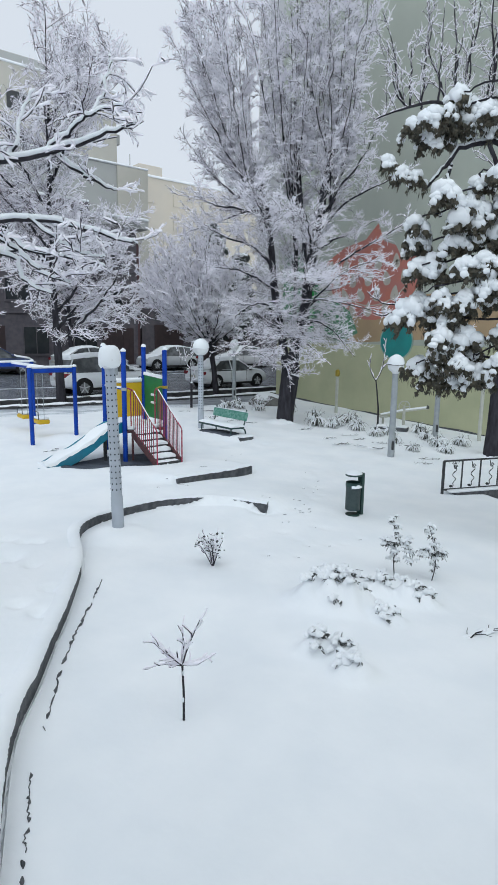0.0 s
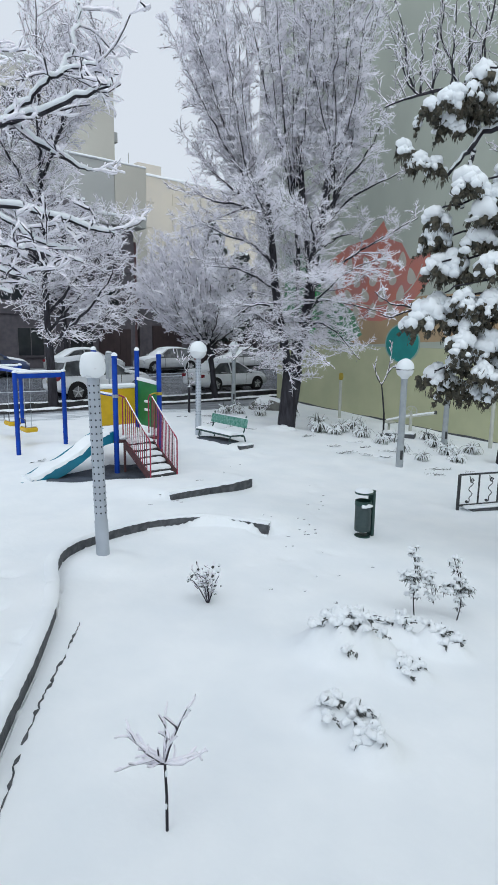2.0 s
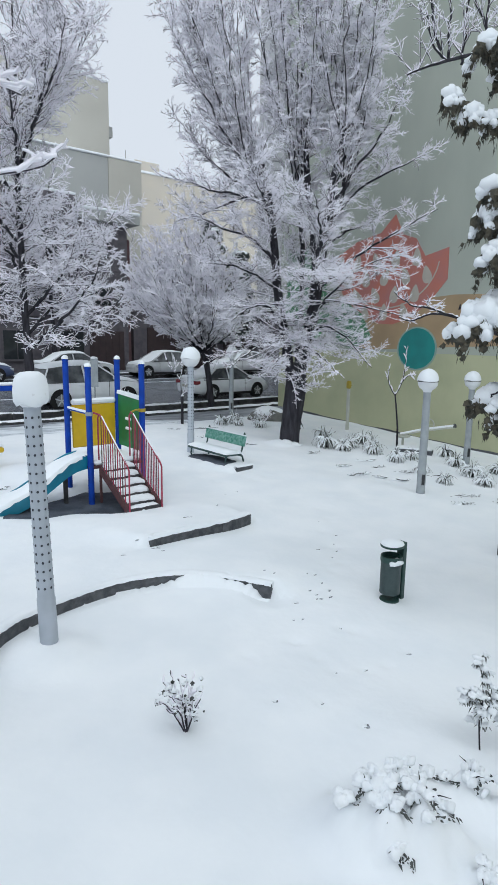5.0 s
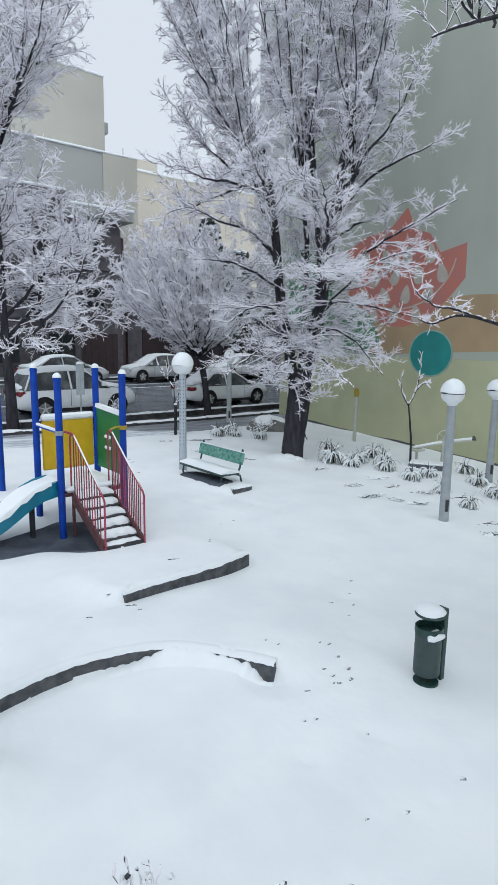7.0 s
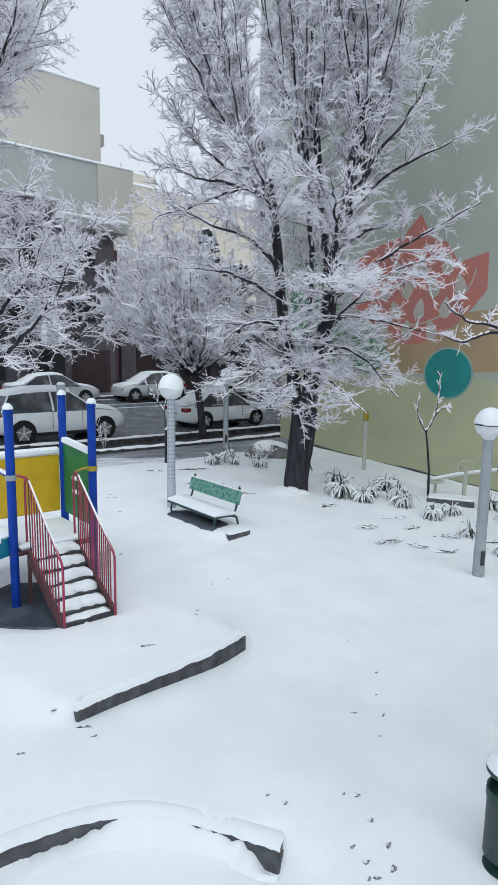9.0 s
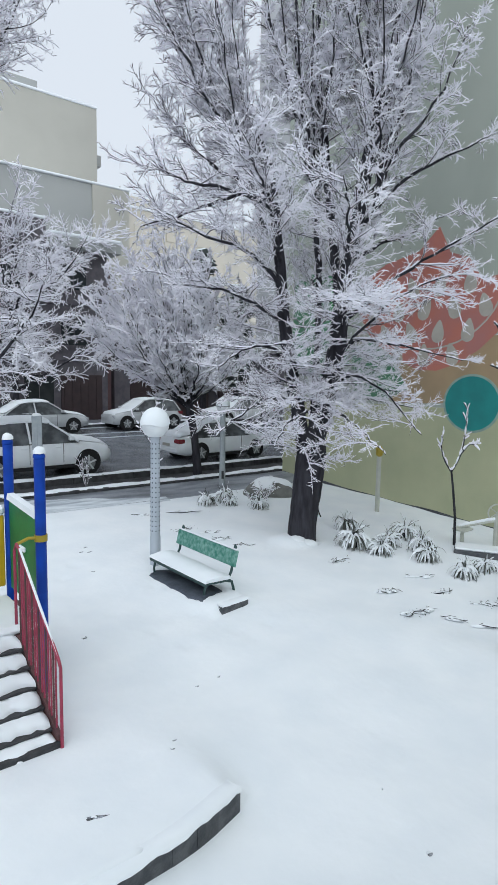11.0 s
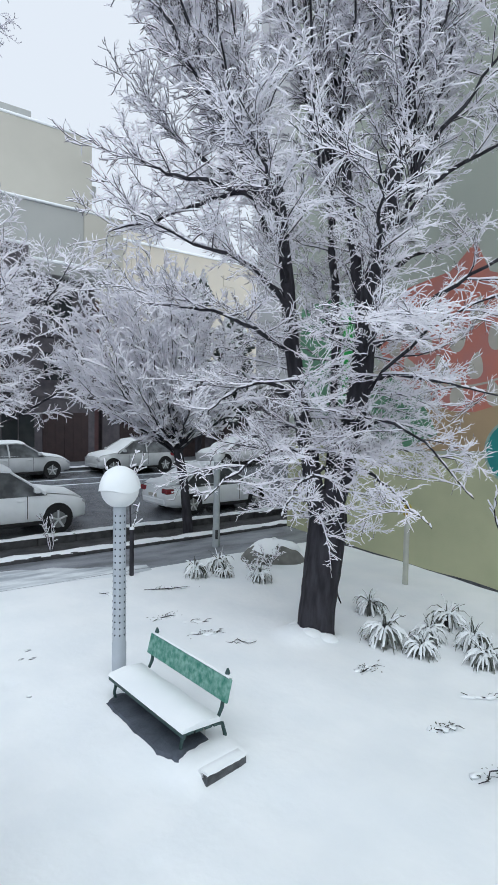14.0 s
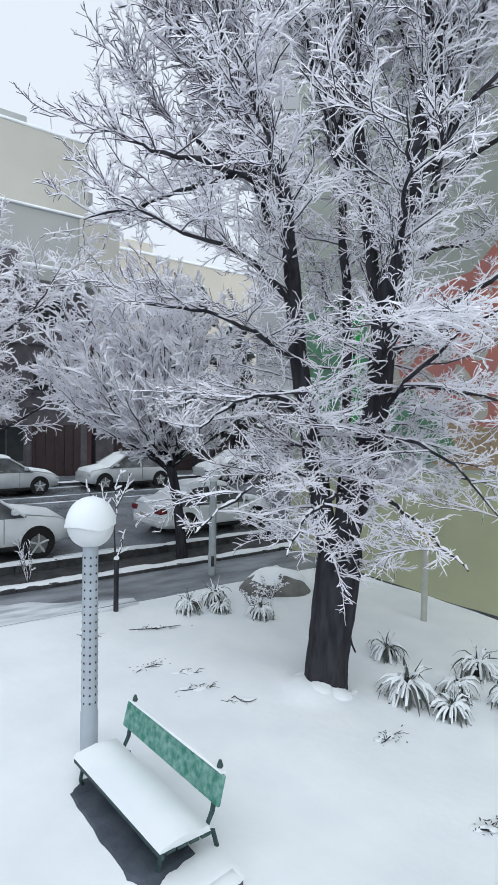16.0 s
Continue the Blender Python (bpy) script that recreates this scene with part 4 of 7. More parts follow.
def stone_curb(name, label, path, height, width, block, cover, reach=0.24, base=-0.2, uneven=0.16):
    """A low curb of separate stones along a smooth path; cover(u) tells how far snow hides its face."""
    rng = random.Random(int(path[0][0] * 100))
    owner = thing(name, label, "curb", kind="structure")
    pts = [Vector((*p, 0)) for p in path]
    fine = []
    for i in range(len(pts) - 1):
        p0, p1, p2, p3 = pts[max(i - 1, 0)], pts[i], pts[i + 1], pts[min(i + 2, len(pts) - 1)]
        for k in range(16):
            u = k / 16
            fine.append(0.5 * ((2 * p1) + (p2 - p0) * u + (2 * p0 - 5 * p1 + 4 * p2 - p3) * u * u + (3 * p1 - p0 - 3 * p2 + p3) * u ** 3))
    fine.append(pts[-1])
    run, cuts = 0.0, [fine[0]]
    for a, b in zip(fine, fine[1:]):
        run += (b - a).length
        if run >= block:
            cuts.append(b)
            run = 0.0
    if (fine[-1] - cuts[-1]).length < 0.12:
        cuts.pop()
    cuts.append(fine[-1])
    for a, b in zip(cuts, cuts[1:]):
        d = (b - a)
        mid = (a + b) / 2
        m = Matrix.Translation((mid.x, mid.y, gf(mid.x, mid.y))) @ Matrix.Rotation(math.atan2(d.y, d.x), 4, "Z")
        h = height - rng.uniform(0.002, 0.008)
        part("stone", Geo().box(-d.length / 2, d.length / 2, -width / 2 + rng.uniform(-0.002, 0.002), width / 2, base, h, 0.002, m=m), STONE, owner)
    cap, bank = [], []
    total = len(fine) - 1
    ragged = 0.0
    for i, p in enumerate(fine):
        d = (fine[min(i + 1, total)] - fine[max(i - 1, 0)]).normalized()
        nrm = Vector((-d.y, d.x, 0))
        z = gf(p.x, p.y)
        ragged = ragged * 0.6 + rng.uniform(-0.5, 0.5)
        near_end = min(1.0, min(i, total - i) / 3)
        front = -width / 2
        row = ((front - 0.013 - 0.007 * ragged, height - 0.012 - 0.010 * ragged), (front - 0.002, height + 0.014 + 0.006 * ragged), (width * 0.5, height + 0.012), (width * 0.5 + 0.10 * near_end, height - 0.07), (width * 0.5 + 0.05 * near_end, height - 0.12), (0, height - 0.05))
        cap.append([(p.x + nrm.x * a, p.y + nrm.y * a, z + b) for a, b in row])
        f = min(1.12, max(-0.7, cover(i / total) + uneven * ragged))
        spill = reach * (0.25 + 0.75 * min(1.0, min(i, total - i) / 14))
        zf = height * f
        row = ((front - spill, -0.06), (front - spill * 0.6, zf * 0.25), (front - spill * 0.25, zf * 0.72), (front - 0.01, zf), (front + 0.006, zf - 0.004), (front + 0.006, -0.1))
        bank.append([(p.x + nrm.x * a, p.y + nrm.y * a, z + b) for a, b in row])
    part("snow", Geo().loft(cap), SNOW, owner, "snow lying over the curb", smooth=70)
    part("snow", Geo().loft(bank), SNOW, owner, "snow drifted against the curb", smooth=70)


def arc_cover(u):
    return -0.20 + 0.75 * min(1, max(0, u - 0.50) / 0.22) + 0.6 * max(0, 1 - abs(u - 0.78) / 0.13) - 1.7 * max(0, (u - 0.90) / 0.10)


def along_cover(u):
    gap = lambda at, w: max(0, 1 - abs(u - at) / w)
    return min(0.98, -0.15 + 1.3 * gap(0.955, 0.06) + 1.1 * gap(0.87, 0.015) + 0.12 * math.sin(u * 31))


stone_curb("bed_curb", "curved dark stone curb round the sunken planting bed", CURBS[0][0], 0.14, 0.12, 0.24, arc_cover, uneven=0.34)
stone_curb("bed_curb", "dark stone curb running along the planting bed", CURBS[1][0], 0.145, 0.12, 0.3, along_cover, reach=0.04)
stone_curb("terrace_curb", "dark stone curb of the upper play terrace", CURBS[2][0], 0.195, 0.14, 0.22, lambda u: -0.25, reach=0.12)
stone_curb("step_stone", "short dark stone step beside the bench", CURBS[3][0], 0.125, 0.12, 0.7, lambda u: -0.3, reach=0.1)


def crack_line():
    """Thin line of edging beside the bed curb."""
    rng = random.Random(8)
    owner = thing("bed_edging", "broken line of dark edging stones showing through snow", "edging", kind="structure")
    line = smooth_rows([((2.85, 6.2, 0), 0.010), ((2.38, 5.56, 0), 0.014), ((1.89, 4.88, 0), 0.014), ((1.37, 4.01, 0), 0.011), ((1.08, 3.5, 0), 0.008), ((0.92, 3.1, 0), 0.009), ((0.75, 2.7, 0), 0.011), ((0.5, 2.0, 0), 0.009)], 9)
    bend = [Vector((rng.gauss(0, 0.011), rng.gauss(0, 0.006), 0)) for _ in line]
    for i in range(len(line) - 1):
        if rng.random() < 0.88 and not 0.44 < i / len(line) < 0.56:
            (p, r), (q, r2) = line[i], line[i + 1]
            pts = [p + bend[i], (p + q) / 2 + Vector((rng.gauss(0, 0.005), 0, 0)), q + bend[i + 1]]
            part("edging_stone", Geo().tube([(v.x, v.y, sf(v.x, v.y) + 0.004) for v in pts], [r * rng.uniform(0.1, 0.6), r * rng.choice((0.4, 0.6, 1.3)), r * rng.uniform(0.1, 0.5)], 5), STONE, owner)


crack_line()


def fence():
    p0 = Vector((10.86, 6.84, 0))
    d = Vector((1.05, -0.42, 0)).normalized()
    ang = math.degrees(math.atan2(d.y, d.x))
    z0 = gf(11.5, 6.5) + 0.02
    wall = thing("low_wall", "low dark stone wall under the iron fence", "wall", (p0.x, p0.y, z0), ang, kind="structure")
    for i in range(6):
        part("stone", Geo().box(0.25 + i * 0.7, 0.93 + i * 0.7, -0.14, 0.12, -0.5, 0.05, 0.015), STONE, wall)
    part("snow", Geo().box(0.1, 4.4, -0.15, 0.13, 0.052, 0.10, 0.02), SNOW, wall)
    f = thing("iron_fence", "black wrought iron fence with scrolls and snow on its rails", "fence", (p0.x, p0.y, z0), ang)
    h, n, w = 0.72, 8, 0.46
    for zz, nm in ((0.10, "bottom_rail"), (h, "top_rail")):
        part(nm, Geo().box(0, n * w, -0.014, 0.014, zz - 0.018, zz + 0.018), IRON, f)
    part("snow", Geo().box(0.0, n * w, -0.018, 0.018, h + 0.019, h + 0.035, 0.006), SNOW, f)
    for i in range(n + 1):
        r = 0.022 if i % 4 == 0 else 0.012
        part("post", Geo().box(i * w - r, i * w + r, -r, r, (-0.1 if i % 4 == 0 else 0.1), h), IRON, f)
        if i < n:
            xc = i * w + w / 2
            pts = [(xc + 0.10 * math.sin(2 * math.pi * k / 18) * (1 if k < 9 else -1) * (0.6 + 0.4 * math.cos(k)), 0, 0.14 + 0.54 * k / 18) for k in range(19)]
            part("scroll", Geo().tube(pts, 0.009, 5), IRON, f)
            pts = [(xc + 0.06 + 0.05 * math.cos(a) * (1 - a / 14), 0, 0.58 + 0.05 * math.sin(a) * (1 - a / 14)) for a in np.linspace(0, 9, 18)]
            part("scroll", Geo().tube(pts, 0.008, 5), IRON, f)
            part("rosette", Geo().turned([(0.012, -0.02), (0.035, 0.0), (0.03, 0.02), (0.01, 0.035)], (xc - 0.03, 0, 0.16), 8), IRON, f)


fence()


# ---------------------------------------------------------------- trees
class Wood:
    """Branches as polylines. Stout ones: a bark tube and a ridge of snow; fine ones: one four-sided
    strip with a dark underside and a snowy upper side."""

    def __init__(self, seed):
        self.rng = random.Random(seed)
        self.sets = {}

    def shoot(self, start, way, length, r0, r1, snow, wander=0.14, rise=0.0, fine=False, segs=4, white=False):
        rng = self.rng
        p, d = Vector(start), Vector(way).normalized()
        pts = [p.copy()]
        curl = Vector((rng.gauss(0, wander), rng.gauss(0, wander), rng.gauss(0, wander))) * (0.75 if fine else 0.35)
        jitter = wander * (0.45 if fine else 0.9)
        for _ in range(segs):
            d = (d + curl + Vector((rng.gauss(0, jitter), rng.gauss(0, jitter), rng.gauss(0, jitter) + rise))).normalized()
            p = p + d * (length / segs)
            pts.append(p.copy())
        rows = self.sets.setdefault((fine, segs, white), ([], [], []))
        rows[0].append([tuple(q) for q in pts])
        rows[1].append([r0 + (r1 - r0) * k / segs for k in range(segs + 1)])
        rows[2].append(snow)
        return pts

    def spread(self, pts, count, angle, length, r, snow, rise, lo=0.15, wander=0.15, flat=1.0, fine=True, segs=3, white=False):
        """Side shoots off a polyline; returns their polylines."""
        rng, made = self.rng, []
        n = len(pts) - 1
        for i in range(count):
            f = (lo + (1 - lo) * (i + rng.random()) / count) * n
            k = min(int(f), n - 1)
            at = pts[k].lerp(pts[k + 1], f - k)
            d = (pts[k + 1] - pts[k]).normalized()
            side = d.cross(Vector((rng.gauss(0, 1), rng.gauss(0, 1), rng.gauss(0, 1)))).normalized()
            side.z *= flat
            a = radians(angle + rng.uniform(-20, 20))
            way = d * math.cos(a) + side * math.sin(a) + Vector((0, 0, rise))
            made.append(self.shoot(at, way, length * rng.uniform(0.45, 1.25) * (1.15 - 0.5 * f / n), r, r * 0.6, snow, wander, rise * 0.4, fine, segs, white))
        return made

    @staticmethod
    def mesh(name, rings, mats, face_mats):
        """rings: list of (branch, row, corner, xyz) arrays with one corner count."""
        me = bpy.data.meshes.new(name)
        co, quads, slot, base = [], [], [], 0
        for V in rings:
            N, K, n, _ = V.shape
            idx = np.arange(N * K * n).reshape(N, K, n) + base
            r = np.roll(idx, -1, 2)
            q = np.stack([idx[:, :-1], r[:, :-1], r[:, 1:], idx[:, 1:]], -1)
            quads.append(q.reshape(-1, 4))
            slot.append(np.tile(np.array(face_mats), N * (K - 1)))
            co.append(V.reshape(-1, 3))
            base += N * K * n
        co, q, slot = np.concatenate(co), np.concatenate(quads), np.concatenate(slot)
        me.vertices.add(len(co))
        me.vertices.foreach_set("co", co.reshape(-1))
        me.loops.add(q.size)
        me.loops.foreach_set("vertex_index", q.reshape(-1))
        me.polygons.add(len(q))
        me.polygons.foreach_set("loop_start", np.arange(len(q)) * 4)
        me.polygons.foreach_set("loop_total", np.full(len(q), 4))
        for m in mats:
            me.materials.append(m)
        me.polygons.foreach_set("material_index", slot)
        me.update(calc_edges=True)
        me.shade_smooth()
        return me

    def meshes(self, bare=0.1):
        woods, snows, fines, whites = [], [], [], []
        Z = np.array([0, 0, 1.0])
        for (fine, segs, white), (p, r, s) in sorted(self.sets.items()):
            P, R, S = np.array(p), np.array(r)[..., None], np.array(s)[:, None, None]
            T = np.empty_like(P)
            T[:, 1:-1], T[:, 0], T[:, -1] = P[:, 2:] - P[:, :-2], P[:, 1] - P[:, 0], P[:, -1] - P[:, -2]
            T /= np.linalg.norm(T, axis=-1, keepdims=True) + 1e-9
            A = np.cross(T, np.array([0.02, 0.03, 1.0]))
            A /= np.linalg.norm(A, axis=-1, keepdims=True) + 1e-6
            B = np.cross(A, T)
            rs = np.random.RandomState(len(P))
            taper = np.interp(np.linspace(0, 1, segs + 1), [0, 0.25, 0.7, 1], [0.6, 1, 0.9, 0.35])[None, :, None]
            wide = (R * 0.85 + S * 0.5) * taper * rs.uniform(0.6, 1.35, R.shape)
            tall = S * taper * rs.uniform(0.5, 1.5, R.shape)
            if fine:
                # blunt ends: snow clings to the very tips
                blunt = np.interp(np.linspace(0, 1, segs + 1), [0, 0.3, 0.8, 1], [0.7, 1, 1, 0.7])[None, :, None]
                wide, tall = wide / taper * blunt, tall / taper * blunt
                up = B * (R * 0.3 + tall * 0.8) + Z * tall * 0.5
                if white:
                    whites.append(np.stack([P - A * wide - B * R * 0.6, P + A * wide - B * R * 0.6, P + up], 2))
                else:
                    fines.append(np.stack([P - A * wide, P - B * (R * 1.2 + 0.25 * tall), P + A * wide, P + up], 2))
            else:
                c, q = math.cos(2 * math.pi / 3), math.sin(2 * math.pi / 3)
                woods.append(np.stack([P + A * R, P + (A * c + B * q) * R, P + (A * c - B * q) * R], 2))
                base = P + B * R * 0.45
                keep = rs.rand(len(P)) > bare
                snows.append(np.stack([base - A * wide, base + A * wide, P + B * R + Z * tall + B * tall * 0.5], 2)[keep])
        return (self.mesh("branchwork", woods, [TWIG], [0, 0, 0]), self.mesh("snow", snows, [SNOW_FINE], [0, 0, 0]),
                self.mesh("twigs", fines, [TWIG, SNOW_FINE], [0, 1, 1, 1]) if fines else None,
                self.mesh("rime", whites, [SNOW_FINE], [0, 0, 0]) if whites else None)


def snowy_tree(name, label, base, trunk, limbs, seed, first, envelope, counts, sizes, snow, rise, group="bare trees", girth=1.0, heap=0.45, angle=38, wig=0.045, droop=0.0, thin=1.0, bends=3, big=False, along=0.0, pale=(0.30, 0.60)):
    """trunk and limbs: ((x, y, z), radius) rows, from the foot; a limb may come as (rows, boughs a metre,
    longest bough, rise). first: main boughs a metre of limb. envelope(z): reach from the axis."""
    rng = random.Random(seed)
    bx, by = base
    z0 = gf(bx, by)
    tree = thing(name, label, "tree", (bx, by, 0), group=group)
    geo = Geo()
    rows = [(p + Vector((0, 0, z0 * max(0, 1 - p.z / 2.5))), r) for p, r in smooth_rows(trunk, 18 if big else 5)]
    n = 56 if big else 16
    loops = []
    for i, (p, r) in enumerate(rows):
        loop = []
        for k in range(n):
            a = 2 * math.pi * k / n
            flare = 1 + (0.10 + 0.10 * math.sin(4 * a + 1)) * max(0, 1 - max(0, p[2] - z0) / 0.5) ** 2
            if big:
                rough = 0.045 * math.sin(3 * a + p[2]) + 0.10 * noise.noise((2.4 * math.cos(a), 2.4 * math.sin(a), p[2] * 0.8)) + 0.13 * (0.25 - abs(noise.noise((7 * math.cos(a), 7 * math.sin(a), p[2] * 2.2))))
            else:
                rough = 0.07 * math.sin(3 * a + i * 0.4) + rng.uniform(-0.05, 0.05)
            q = r * flare * (1 + rough)
            loop.append((p[0] + q * math.cos(a), p[1] + q * math.sin(a), p[2]))
        loops.append(loop)
    geo.loft(loops)
    part("trunk", geo, BARK, tree, "dark wet trunk", smooth=60)
    foot = Geo()
    p, r = rows[2]
    for k in range(7):
        a = 1.5 + 4.0 * (k + rng.random()) / 7
        foot.lump((r * 1.12 * math.cos(a), r * 1.12 * math.sin(a), sf(bx + r * math.cos(a), by + r * math.sin(a)) - 0.08), r * rng.uniform(0.45, 0.75), r * rng.uniform(0.45, 0.75), rng.uniform(0.08, 0.12), rng, n=12, m=5, rough=0.06)
    part("snow", foot, SNOW, tree, "snow heaped against the foot", smooth=70, kind="stuff")
    wood = Wood(seed)
    for limb in limbs:
        dense, longest, tilt = first, sizes[0], None
        if isinstance(limb, tuple):
            limb, dense, longest, tilt = limb
        rows = smooth_rows(limb, 5)
        line = [(Vector(p) + Vector((rng.gauss(0, wig), rng.gauss(0, wig), rng.gauss(0, wig * 0.4))) * (1.0 if r < 0.07 else 0.35), r * girth) for p, r in rows]
        span = sum((q[0] - p[0]).length for p, q in zip(line, line[1:]))
        boughs = max(4, round(dense * span))
        part("limb", Geo().tube([p for p, r in line], [r for p, r in line], 9 if line[0][1] > 0.05 else 6), BARK, tree, smooth=60)
        if heap > 1:
            part("snow", Geo().tube([p + Vector((0, 0, r * 1.15 + 0.006)) for p, r in line], [r * rng.uniform(0.85, 1.2) + 0.008 for p, r in line], 8), SNOW, tree, "thick snow on the bough", smooth=70)
        # patches of snow on the limb
        for (p, r), (q, r2) in zip(line, line[1:]):
            way = (q - p)
            if abs(way.normalized().z) < 0.93 or rng.random() < 0.5:
                wood.shoot(p + Vector((rng.uniform(-r, r) * 0.6, rng.uniform(-r, r) * 0.6, r * 0.4)), way, way.length * 0.9, 0.006, 0.004, max(0.02, r * heap), 0.03)
        pts = [p for p, r in line]
        total = len(pts) - 1
        for i in range(boughs):
            f = (0.10 + 0.90 * (i + rng.random()) / boughs) * total
            k = min(int(f), total - 1)
            at = pts[k].lerp(pts[k + 1], f - k)
            if at.z < 2.0:
                continue
            out = Vector((at.x, at.y, 0))
            a = rng.uniform(0, 2 * math.pi)
            way = (out.normalized() if out.length > 0.2 else Vector((0, 0, 0))) * 0.55 + Vector((math.cos(a), math.sin(a), 0))
            way = way.normalized()
            reach = max(0.4, envelope(at.z) - out.dot(way))
            way.z = (rise(at.z) if tilt is None else tilt) + rng.uniform(-0.15, 0.15)
            if along and at.z > 5.5 or along > 1:
                way = way.normalized() + (pts[k + 1] - pts[k]).normalized() * along
            rad = line[k][1]
            ln = min(reach, longest) * rng.uniform(0.6, 1.1)
            low = at.z < 5.5
            b1 = wood.shoot(at, way, ln, min(rad * 0.5, 0.009 + 0.006 * ln), 0.0045, snow * 1.5, 0.15, (-0.03 if low else 0.05) + droop)
            flow = big and at.z < 6.5
            for b2 in wood.spread(b1, max(3, round(counts[0] * (1.05 if flow else 1.0) * min(1.1, 0.3 + 0.55 * ln))), angle - (10 if flow else 0), min(sizes[1] * (1.35 if flow else 1.0), ln * (0.8 if flow else 0.6)), 0.006 * thin * (0.8 if flow else 1.0), snow * (0.72 if flow else 1.15), 0.05 if flow else 0.06, lo=0.06, wander=0.17 if flow else 0.22, flat=0.45 if low else 0.9, segs=5 if flow else 4, white=rng.random() < pale[0]):
                for b3 in wood.spread(b2, 9 if flow else counts[1], angle - 2 if flow else angle + 4, sizes[2] * (1.0 if flow else 1.0), 0.0042 * thin * (0.8 if flow else 1.0), snow * (0.70 if flow else 1.0), 0.08, wander=0.22 if flow else (0.40 if seed == 303 else 0.28), flat=0.6 if flow else 0.75, segs=3 if at.z < 6.5 and bends == 3 else 2, white=rng.random() < pale[1]):
                    if counts[2] and flow and rng.random() < 0.6:
                        wood.spread(b3, counts[2], angle, sizes[3], 0.0025, snow * 0.55, 0.08, lo=0.2, wander=0.25, segs=2)
    a, b, c, d = wood.meshes()
    if d:
        part("rime", d, None, tree, "finest shoots wholly cased in snow", kind="stuff")
    part("branchwork", a, None, tree, "dense dark branches", kind="stuff")
    part("snow", b, None, tree, "snow lying along the branches", kind="stuff")
    if c:
        part("twig_mass", c, None, tree, "fine twigs each carrying snow", kind="stuff")
    return tree


# view axes of the park: ahead and right, used to lean limbs
AX, AY, RX, RY = 0.632, 0.775, 0.775, -0.632


def lean(right, ahead, z):
    return (RX * right + AX * ahead, RY * right + AY * ahead, z)


def whips(rng, heads, count, foot, low, high, r=0.024):
    """Steep shoots of a pollard head at (right, ahead, z): they end on points spread over low..high."""
    made = []
    for k in range(count):
        u = (k + 0.5) / count
        a, q = k * 2.4, math.sqrt(u)
        end = Vector(low).lerp(Vector(high), 0.5)
        half = (Vector(high) - Vector(low)) * 0.5
        end = Vector((end.x + half.x * q * math.cos(a), end.y + half.y * q * math.sin(a), low[2] + (high[2] - low[2]) * (1 - q * q * 0.6 + rng.uniform(-0.12, 0.08))))
        s = Vector(foot) + Vector((rng.gauss(0, 0.06), rng.gauss(0, 0.06), rng.uniform(-1.7, 0.4)))
        m = s.lerp(end, 0.3) + Vector(((end.x - s.x) * 0.14, (end.y - s.y) * 0.14, -0.1))
        m2 = s.lerp(end, 0.65) + Vector(((end.x - s.x) * 0.08, (end.y - s.y) * 0.08, 0))
        made.append(([(lean(*s), r), (lean(*m), r * 0.8), (lean(*m2), r * 0.5), (lean(*end), 0.008)],) + heads)
    return made


